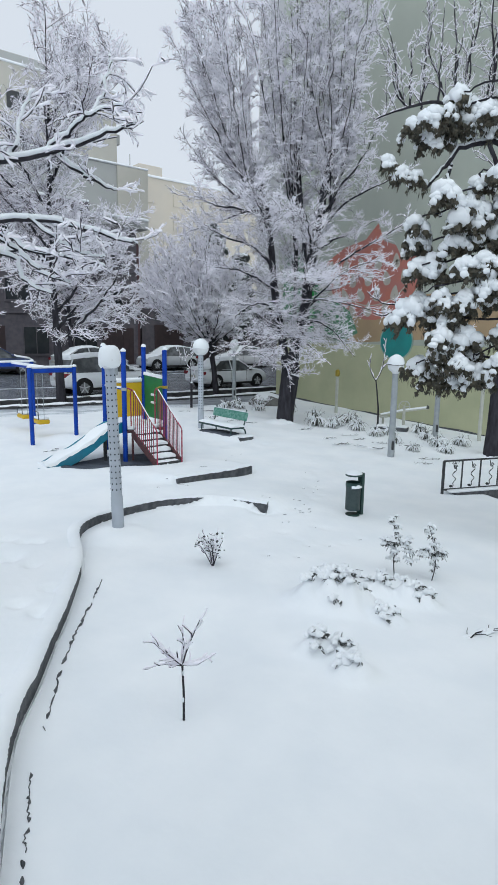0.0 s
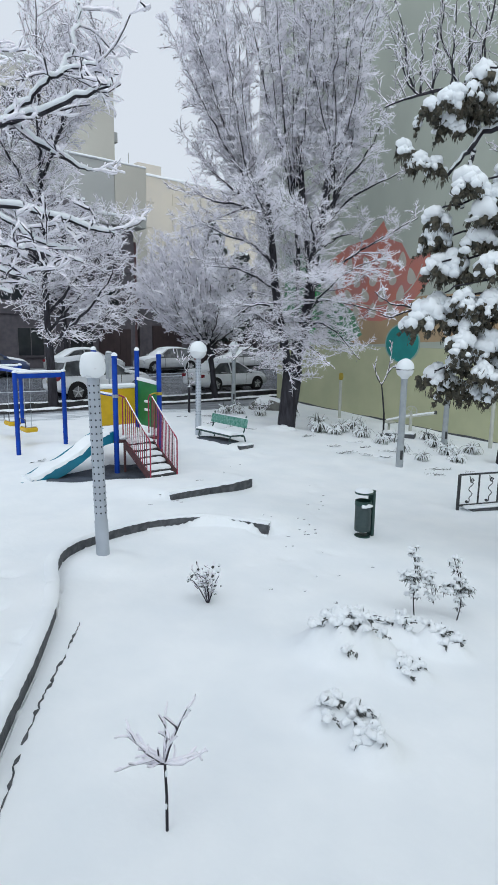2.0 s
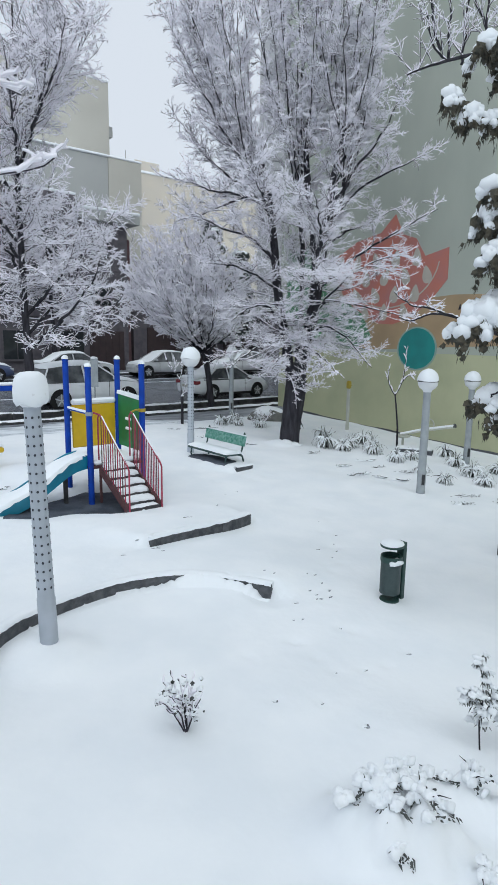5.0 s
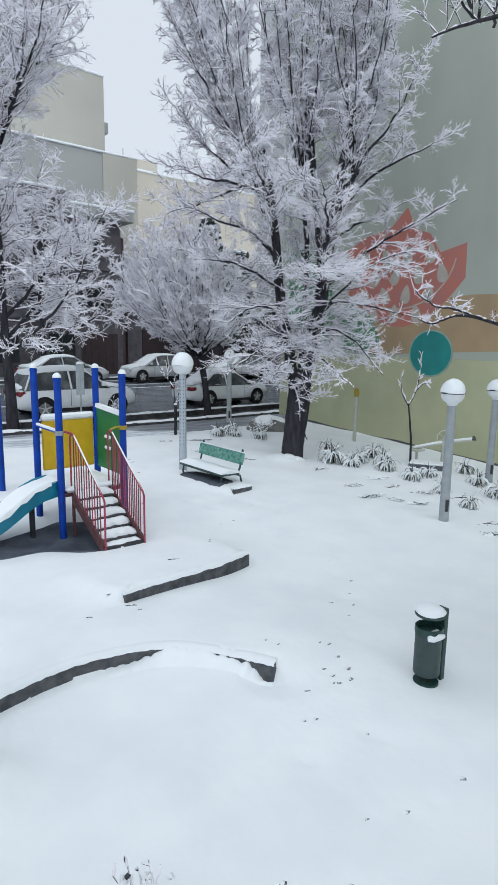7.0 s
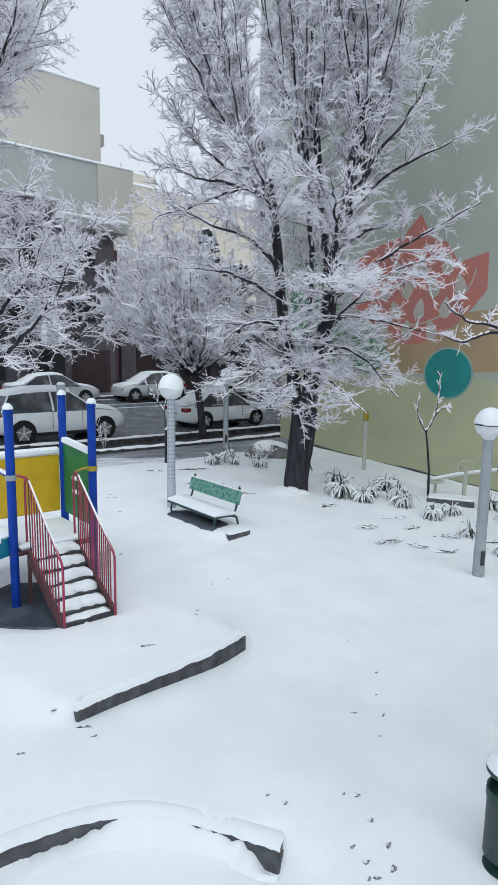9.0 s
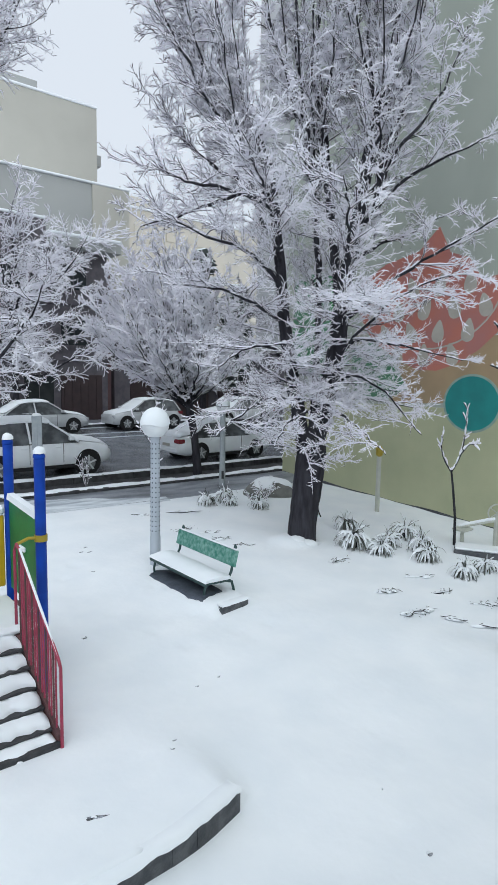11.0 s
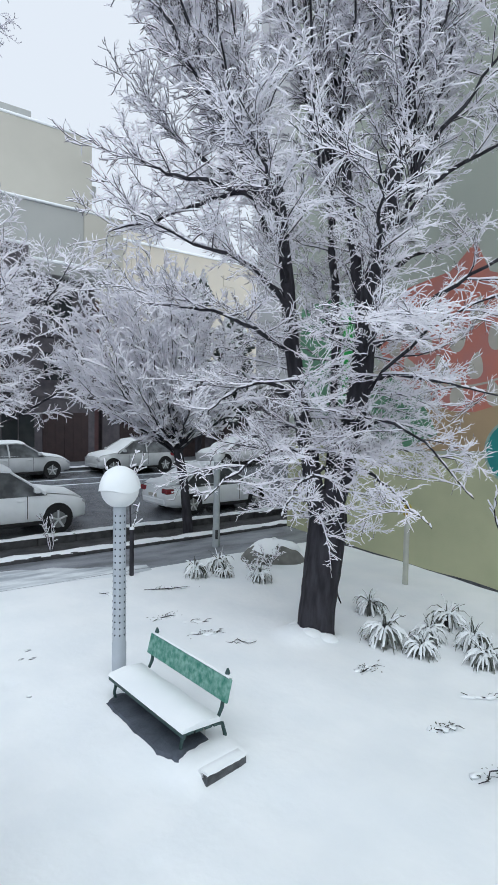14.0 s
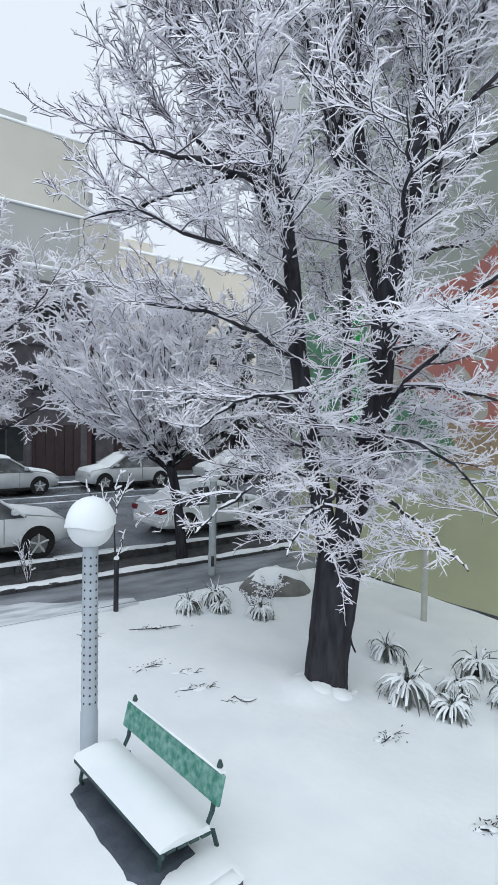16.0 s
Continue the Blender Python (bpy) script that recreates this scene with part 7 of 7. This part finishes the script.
def buried_shrub(x, y, rx, ry, h, turn, seed, dark):
    """A shrub flattened under a mound of snow: dark sprigs hang out of it, each with its own crumb of snow."""
    rng = random.Random(seed)
    z0 = gf(x, y)
    s = thing("buried_shrub", "low shrub bowed under a mound of snow", "shrub", (x, y, z0))
    leaves, sticks, snow = Geo(), Geo(), Geo()
    c, q = math.cos(radians(turn)), math.sin(radians(turn))
    for _ in range(dark):
        a, f = rng.uniform(0, 2 * math.pi), rng.uniform(0.1, 0.95)
        u, v = rx * f * math.cos(a), ry * f * math.sin(a)
        px, py = u * c - v * q, u * q + v * c
        p = Vector((px, py, sf(x + px, y + py) - z0 + rng.uniform(0.0, 0.03)))
        way = Vector((rng.gauss(0, 0.5), -0.6 + rng.gauss(0, 0.5), -rng.uniform(0.1, 0.7))).normalized()
        for k in range(rng.choice((6, 8, 10))):
            r = rng.uniform(0.004, 0.009)
            o = p + way * 0.010 * k + Vector((rng.gauss(0, 0.012), rng.gauss(0, 0.012), rng.gauss(0, 0.008)))
            leaves.tube([o, o + (way + Vector((rng.gauss(0, 0.4), rng.gauss(0, 0.4), 0.1))) * r * 1.6, o + (way + Vector((rng.gauss(0, 0.6), rng.gauss(0, 0.6), -0.2))) * r * 3.4], [r * 0.4, r, 0.001], 5)
        for k in range(3):
            snow.lump(p + Vector((rng.gauss(0, 0.03), 0.018 + rng.gauss(0, 0.025), 0.012)), rng.uniform(0.025, 0.055), rng.uniform(0.02, 0.045), rng.uniform(0.018, 0.04), rng, n=10, m=5, rough=0.14, cut=-0.4)
        if rng.random() < 0.4:
            e = p + Vector((rng.gauss(0, 0.07), rng.gauss(0, 0.07), rng.uniform(0.02, 0.06)))
            sticks.tube([p, p.lerp(e, 0.5) + Vector((0, 0, 0.02)), e], [0.005, 0.004, 0.0015], 5)
    part("foliage", leaves, SHRUB, s, "dark leaf sprigs hanging from the snow", smooth=60, kind="stuff")
    part("snow", snow, SNOW, s, "crumbs of snow on the sprigs", smooth=70, kind="stuff")
    if sticks.v:
        part("brushwood", sticks, BARK, s, kind="stuff")


sapling()
shrub(4.29, 5.97, 0.44, 0.18, 71, 11, "small bare shrub with snow-dusted seed heads", 7, arch=0.0)
leafy_shrub(6.10, 4.44, 72, "upright evergreen shrub, its leaf sprays weighed down by snow", (
    ((0, 0, -0.05), (-0.03, 0, 0.25), (-0.02, 0, 0.50), (-0.06, 0.02, 0.80)), ((0, 0, 0.30), (0.09, 0, 0.50), (0.15, 0, 0.42), (0.19, -0.02, 0.20)), ((-0.02, 0, 0.4), (-0.10, 0, 0.52), (-0.13, 0, 0.44))))
leafy_shrub(6.42, 4.11, 73, "slighter upright shrub with drooping snow-laden sprays", (
    ((0, 0, -0.05), (0.04, 0, 0.20), (0.01, 0, 0.46), (-0.07, 0.02, 0.74)), ((0.03, 0, 0.34), (-0.10, 0, 0.43), (-0.15, 0, 0.34)), ((0.02, 0, 0.36), (0.10, 0, 0.41), (0.13, 0, 0.32))))
for row in MOUNDS:
    buried_shrub(*row)
shrub(12.4, 22.3, 0.95, 0.30, 75, 6, "bare kerbside bush edged with snow", 5)
shrub(16.2, 18.9, 0.55, 0.35, 77, 8, "bowed shrub under snow beside the rock", 8, arch=0.12)
shrub(15.6, 18.7, 0.4, 0.3, 78, 8, "bowed shrub under snow beside the rock", 8, arch=0.12)


def forked_sapling():
    z0 = gf(17.15, 13.62)
    s = thing("sapling", "slim forked sapling with snow in its forks", "sapling", (17.15, 13.62, 0))
    part("stem", Geo().tube([lean(0, 0, z0 - 0.1), lean(-0.02, 0, 0.7), lean(-0.1, 0, 1.35), lean(-0.16, 0, 1.75)], [0.034, 0.029, 0.025, 0.020], 8), BARK, s, smooth=60)
    wood = Wood(91)
    for rows in ([(-0.16, 1.7), (-0.34, 2.0), (-0.40, 2.3), (-0.36, 2.6)], [(-0.15, 1.7), (0.02, 2.05), (0.1, 2.5), (0.12, 3.2)], [(0.0, 2.05), (0.2, 2.3), (0.32, 2.3), (0.42, 2.36)]):
        rr = smooth_rows([(lean(a, 0, b), 0.018 - 0.004 * i) for i, (a, b) in enumerate(rows)], 4)
        part("branch", Geo().tube([p for p, r in rr], [r for p, r in rr], 7), BARK, s, smooth=60)
        for (p, r), (q, r2) in zip(rr[::2], rr[2::2]):
            wood.shoot(p + Vector((0, 0, r * 0.6)), q - p, (q - p).length, 0.006, 0.005, 0.035, 0.06)
        wood.spread([p for p, r in rr], 5, 50, 0.22, 0.008, 0.022, 0.2, lo=0.4)
    a, b, c, _ = wood.meshes()
    if c:
        part("twig_mass", c, None, s, "fine twigs each carrying snow", kind="stuff")
    part("branchwork", a, None, s, kind="stuff")
    part("snow", b, None, s, "snow lying in the forks", kind="stuff")


forked_sapling()


def staked_sapling():
    x, y = 13.2, 20.02
    s = thing("sapling", "thin bare sapling tied to a stake, thick with snow", "sapling", (x, y, gf(x, y)))
    part("stem", Geo().tube([lean(0.05, 0, -0.1), lean(0.06, 0, 0.9), lean(0.03, 0, 1.6)], [0.022, 0.019, 0.014], 7), BARK, s)
    wood = Wood(92)
    for rows in ([(0.03, 1.55), (0.08, 1.9), (0.04, 2.25), (0.16, 2.62)], [(0.03, 1.5), (-0.16, 1.75), (-0.36, 2.05), (-0.52, 2.3)], [(0.05, 1.9), (0.16, 2.1), (0.27, 2.35), (0.30, 2.55)], [(-0.16, 1.75), (-0.17, 2.05), (-0.24, 2.35)], [(0.05, 0.9), (0.16, 1.15), (0.20, 1.45)]):
        rr = smooth_rows([(lean(a, 0.02 * i, b), 0.012 - 0.002 * i) for i, (a, b) in enumerate(rows)], 4)
        part("branch", Geo().tube([p for p, r in rr], [r for p, r in rr], 6), BARK, s, smooth=60)
        for (p, r), (q, r2) in zip(rr, rr[1:]):
            wood.shoot(p + Vector((0, 0, r * 0.6)), q - p, (q - p).length, 0.005, 0.005, 0.03, 0.05)
        wood.spread([p for p, r in rr], 6, 50, 0.2, 0.006, 0.02, 0.2, lo=0.3)
    a, b, c, _ = wood.meshes()
    part("twig_mass", c, None, s, "short shoots each carrying snow", kind="stuff")
    part("branchwork", a, None, s, kind="stuff")
    part("snow", b, None, s, "snow along the branches", kind="stuff")


staked_sapling()


# ---------------------------------------------------------------- small fixtures
def gas_riser():
    z0 = gf(17.95, 16.42)
    p = thing("gas_pipe", "cream gas riser post with a yellow valve head", "pipe", (17.95, 16.42, z0))
    part("post", Geo().turned([(0.06, -0.1), (0.06, 1.45), (0.045, 1.5)], n=14), PIPE, p)
    part("valve", Geo().turned([(0.05, 1.5), (0.09, 1.54), (0.09, 1.72), (0.05, 1.78)], n=12), YELLOW_VALVE, p, "yellow valve")
    part("lever", Geo().tube([(0.0, -0.02, 1.66), (-0.05, -0.17, 1.63)], 0.018, 6), YELLOW_VALVE, p)


def exercise_wheel():
    rng = random.Random(95)
    z0 = gf(18.0, 13.2)
    e = thing("exercise_machine", "cream outdoor exercise machine with a hand wheel, snow on its arm", "exercise machine", (17.95, 13.1, z0))
    part("post", Geo().turned([(0.055, -0.1), (0.055, 0.72)], n=12), PIPE, e)
    ring = [lean(0.2 * math.cos(2 * math.pi * k / 24), 0, 0.76 + 0.2 * math.sin(2 * math.pi * k / 24)) for k in range(25)]
    wheel = part("wheel", Geo().tube(ring, 0.018, 7, caps=False), PIPE, e, "round hand wheel")
    for k in range(5):
        a = 2 * math.pi * k / 5
        part("spoke", Geo().tube([lean(0, 0, 0.76), lean(0.19 * math.cos(a), 0, 0.76 + 0.19 * math.sin(a))], 0.010, 5), PIPE, wheel)
    part("arm", Geo().tube([lean(-0.9, 0, 0.42), lean(-0.2, 0, 0.56), lean(0.5, 0, 0.66), lean(0.85, 0, 0.70)], 0.035, 8), PIPE, e)
    part("snow", Geo().tube([lean(-0.85, 0, 0.47), lean(-0.2, 0, 0.61), lean(0.5, 0, 0.71), lean(0.85, 0, 0.75)], 0.035, 8), SNOW, e)
    part("seat", Geo().box(-0.18, 0.18, -0.16, 0.16, 0.3, 0.36, 0.02, m=Matrix.Translation(lean(-0.75, 0, 0.06))), PIPE, e)
    part("foot", Geo().tube([lean(-0.75, 0, -0.05), lean(-0.75, 0, 0.4)], 0.04, 8), PIPE, e)
    part("pedal", Geo().lump(lean(0.85, 0, 0.72), 0.07, 0.07, 0.09, rng, n=8, m=4), SHRUB, e)


def concrete_slab():
    s = thing("concrete_slab", "low dark concrete footing half covered with snow", "slab", (17.1, 12.95, gf(17.1, 12.95)), -60)
    part("block", Geo().box(-0.55, 0.55, -0.25, 0.25, -0.1, 0.10, 0.015), STONE, s)
    part("snow", Geo().box(-0.53, 0.55, -0.23, 0.26, 0.102, 0.16, 0.03), SNOW, s)


def wall_post(x, y, h, label):
    z0 = gf(x, y)
    p = thing("post", label, "post", (x, y, z0))
    part("shaft", Geo().turned([(0.065, -0.1), (0.06, h), (0.04, h + 0.03)], n=12), PIPE, p)
    part("snow", Geo().lump((0, 0, h + 0.02), 0.075, 0.075, 0.07, random.Random(3), n=10, m=4), SNOW, p)


def street_sign():
    z0 = gf(11.0, 22.25)
    s = thing("street_sign", "grey back of a narrow street sign on a thin pole", "sign", (11.0, 22.15, z0 - 0.1))
    part("pole", Geo().turned([(0.03, -0.2), (0.03, 1.9)], n=10), POLE_STEEL, s)
    part("plate", Geo().box(-0.13, 0.13, -0.02, 0.02, 1.2, 2.2, 0.008, m=pose(0, 0, 0, 0, 0, -35)), POLE_STEEL, s, "plain grey plate")
    part("snow", Geo().lump(lean(0, 0, 2.21), 0.13, 0.05, 0.06, random.Random(2), n=10, m=4), SNOW, s)


def stake():
    z0 = gf(13.2, 20.0)
    s = thing("stake", "dark short wooden stake at the edge of the footway", "stake", (13.25, 19.95, z0))
    part("shaft", Geo().turned([(0.05, -0.1), (0.048, 0.95), (0.03, 0.98)], n=8), BARK, s)
    part("snow", Geo().lump((0, 0, 0.97), 0.055, 0.055, 0.05, random.Random(4), n=8, m=3), SNOW, s)


def rock():
    rng = random.Random(97)
    r = thing("rock", "rounded grey boulder capped with snow near the wall", "rock", (16.55, 19.25, gf(16.55, 19.25)), -35)
    part("stone", Geo().lump((0, 0, 0), 0.75, 0.42, 0.42, rng, n=16, m=7, rough=0.09, cut=-0.2), ROCK, r, smooth=60)
    part("snow", Geo().lump((0.05, 0.05, 0.20), 0.66, 0.36, 0.32, rng, n=16, m=6, rough=0.10, cut=0.1), SNOW, r, smooth=70)


def bare_shaded_patch(name, outline, label):
    geo = Geo()
    n = len(outline)
    cx, cy = sum(p[0] for p in outline) / n, sum(p[1] for p in outline) / n
    rng = random.Random(int(cx * 10))
    fine = []
    for i, (x, y) in enumerate(outline):
        x2, y2 = outline[(i + 1) % n]
        for k in range(6):
            u = k / 6
            fine.append((x + (x2 - x) * u + rng.uniform(-0.010, 0.010), y + (y2 - y) * u + rng.uniform(-0.010, 0.010)))
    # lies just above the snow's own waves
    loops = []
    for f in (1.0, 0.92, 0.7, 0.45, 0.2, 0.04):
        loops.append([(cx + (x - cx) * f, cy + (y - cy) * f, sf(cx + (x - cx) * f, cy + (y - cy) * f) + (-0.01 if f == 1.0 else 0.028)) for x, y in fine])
    geo.loft(loops)
    setting(name, geo, BARE_SHADED, label, "ground")


# bare ground plus the shade under tower and bench, in one dark colour
BARE_SHADED = material("bare_wet_shaded_ground", (0.040, 0.050, 0.068), 0.75, color2=(0.085, 0.10, 0.13), scale=3.5, bump=0.5, bump_scale=25)
bare_shaded_patch("bare_ground", [(4.75, 12.28), (5.5, 12.2), (6.25, 12.3), (6.75, 11.8), (7.35, 12.4), (7.55, 13.3), (6.8, 13.6), (5.9, 13.15), (4.95, 12.75)], "dark bare wet ground sheltered below the play tower")
# front edge drawn out past the seat to paint in its shade
bare_shaded_patch("bare_ground", [(10.62, 13.78), (10.95, 13.84), (10.98, 14.6), (10.98, 15.4), (10.66, 15.52), (10.45, 15.35), (10.38, 14.6), (10.36, 13.95), (10.46, 13.70)], "dark bare ground sheltered below the bench")

gas_riser()
exercise_wheel()
concrete_slab()
wall_post(18.4, 10.35, 1.7, "pale round post beside the painted wall")
street_sign()
stake()
rock()


def far_pine(x, y, h, seed):
    rng = random.Random(seed)
    z0 = gf(x, y)
    t = thing("pine_tree", "dark snow-dusted pine across the street", "tree", (x, y, z0))
    part("trunk", Geo().tube([(0, 0, -0.2), (0, 0, h * 0.5), (0.1, 0, h)], [0.2, 0.14, 0.03], 9), BARK, t)
    leaf, snow = Geo(), Geo()
    for i in range(150):
        f = rng.uniform(0.25, 1.0)
        a = rng.uniform(0, 6.28)
        r = (1.05 - f) * h * 0.28 * rng.uniform(0.3, 1.0) + 0.1
        q = Vector((r * math.cos(a), r * math.sin(a), f * h + rng.gauss(0, 0.15)))
        s = rng.uniform(0.18, 0.4)
        leaf.lump(q, s * 1.3, s * 1.2, s * 0.6, rng, n=7, m=3, rough=0.4, cut=-0.9)
        snow.lump(q + Vector((0, 0, s * 0.22)), s * 1.2, s * 1.1, s * 0.45, rng, n=7, m=3, rough=0.35, cut=0.0)
    part("needles", leaf, PINE, t, "dark needle masses", smooth=0, kind="stuff")
    part("snow", snow, SNOW, t, smooth=60, kind="stuff")


PINE = material("pine_needles", (0.035, 0.045, 0.045), 0.9, color2=(0.07, 0.08, 0.075), scale=6, bump=0.8, bump_scale=20)
far_pine(25.6, 35.6, 9.5, 111)
far_pine(28.4, 36.0, 8.0, 112)


TRODDEN = material("trodden_earth", (0.05, 0.052, 0.06), 0.7, color2=(0.34, 0.36, 0.40), scale=30, bump=0.4, bump_scale=60, fac=(0.4, 0.62))


def print_mark(x, y, r, stretch, turn, seed):
    """A small hollow trodden down to the dark ground, a crumb of snow at its side."""
    rng = random.Random(seed)
    p = thing("paw_print", "small dark print trodden through the snow", "print", (x, y, sf(x, y)), turn, group="prints in the snow")
    part("hollow", Geo().lump((0, 0, 0.001), r * stretch, r * 0.9, 0.006, rng, n=9, m=3, rough=0.3, cut=-0.5), TRODDEN, p)
    part("snow", Geo().lump((-r * 0.3, r * 0.25, 0.002), r * 1.0, r * 0.6, 0.014, rng, n=8, m=3, rough=0.25, cut=-0.4), SNOW, p, smooth=70)


rng = random.Random(77)
for k, (px, py, pr, st) in enumerate([(9.5, 9.56, 0.012, 1), (9.25, 8.91, 0.03, 1.2), (8.9, 8.63, 0.02, 1), (8.64, 8.34, 0.026, 1.5), (8.31, 8.12, 0.022, 1.2), (7.43, 7.77, 0.024, 1), (7.52, 7.71, 0.034, 1), (7.43, 7.5, 0.032, 1.1),
                                      (7.15, 7.44, 0.028, 1.2), (7.36, 7.29, 0.034, 1.3), (7.12, 7.28, 0.022, 1.8), (7.03, 7.19, 0.028, 1), (7.08, 7.16, 0.018, 2.2), (7.23, 7.14, 0.028, 1.6), (6.73, 7.24, 0.024, 1.7), (6.49, 6.89, 0.022, 1.2), (6.39, 6.93, 0.02, 1),
                                      (6.94, 7.9, 0.026, 1.2), (8.41, 8.51, 0.014, 3.5), (7.24, 10.47, 0.03, 4.0), (6.15, 9.62, 0.035, 2.5), (6.0, 9.89, 0.022, 2.5), (6.15, 9.42, 0.02, 2.0), (5.58, 9.54, 0.02, 2.4), (6.88, 8.03, 0.018, 1.2), (6.95, 5.74, 0.035, 1.2), (5.16, 5.86, 0.03, 1.2), (5.57, 5.17, 0.04, 1.3), (5.49, 5.61, 0.028, 1), (6.3, 5.79, 0.03, 1.4), (6.73, 6.51, 0.018, 1.2), (6.0, 5.91, 0.018, 1.4),
                                      (8.57, 13.69, 0.045, 1.3), (10.2, 17.38, 0.05, 1.2), (10.02, 17.14, 0.045, 1.3), (10.16, 17.09, 0.045, 1.8), (9.76, 16.03, 0.03, 1.4), (8.28, 11.02, 0.018, 1.8), (8.18, 10.89, 0.018, 1.5), (9.46, 11.93, 0.02, 1.6), (9.13, 11.89, 0.016, 1.5)]):
    print_mark(px, py, pr * 0.75, st, rng.uniform(-40, 20), 1200 + k)
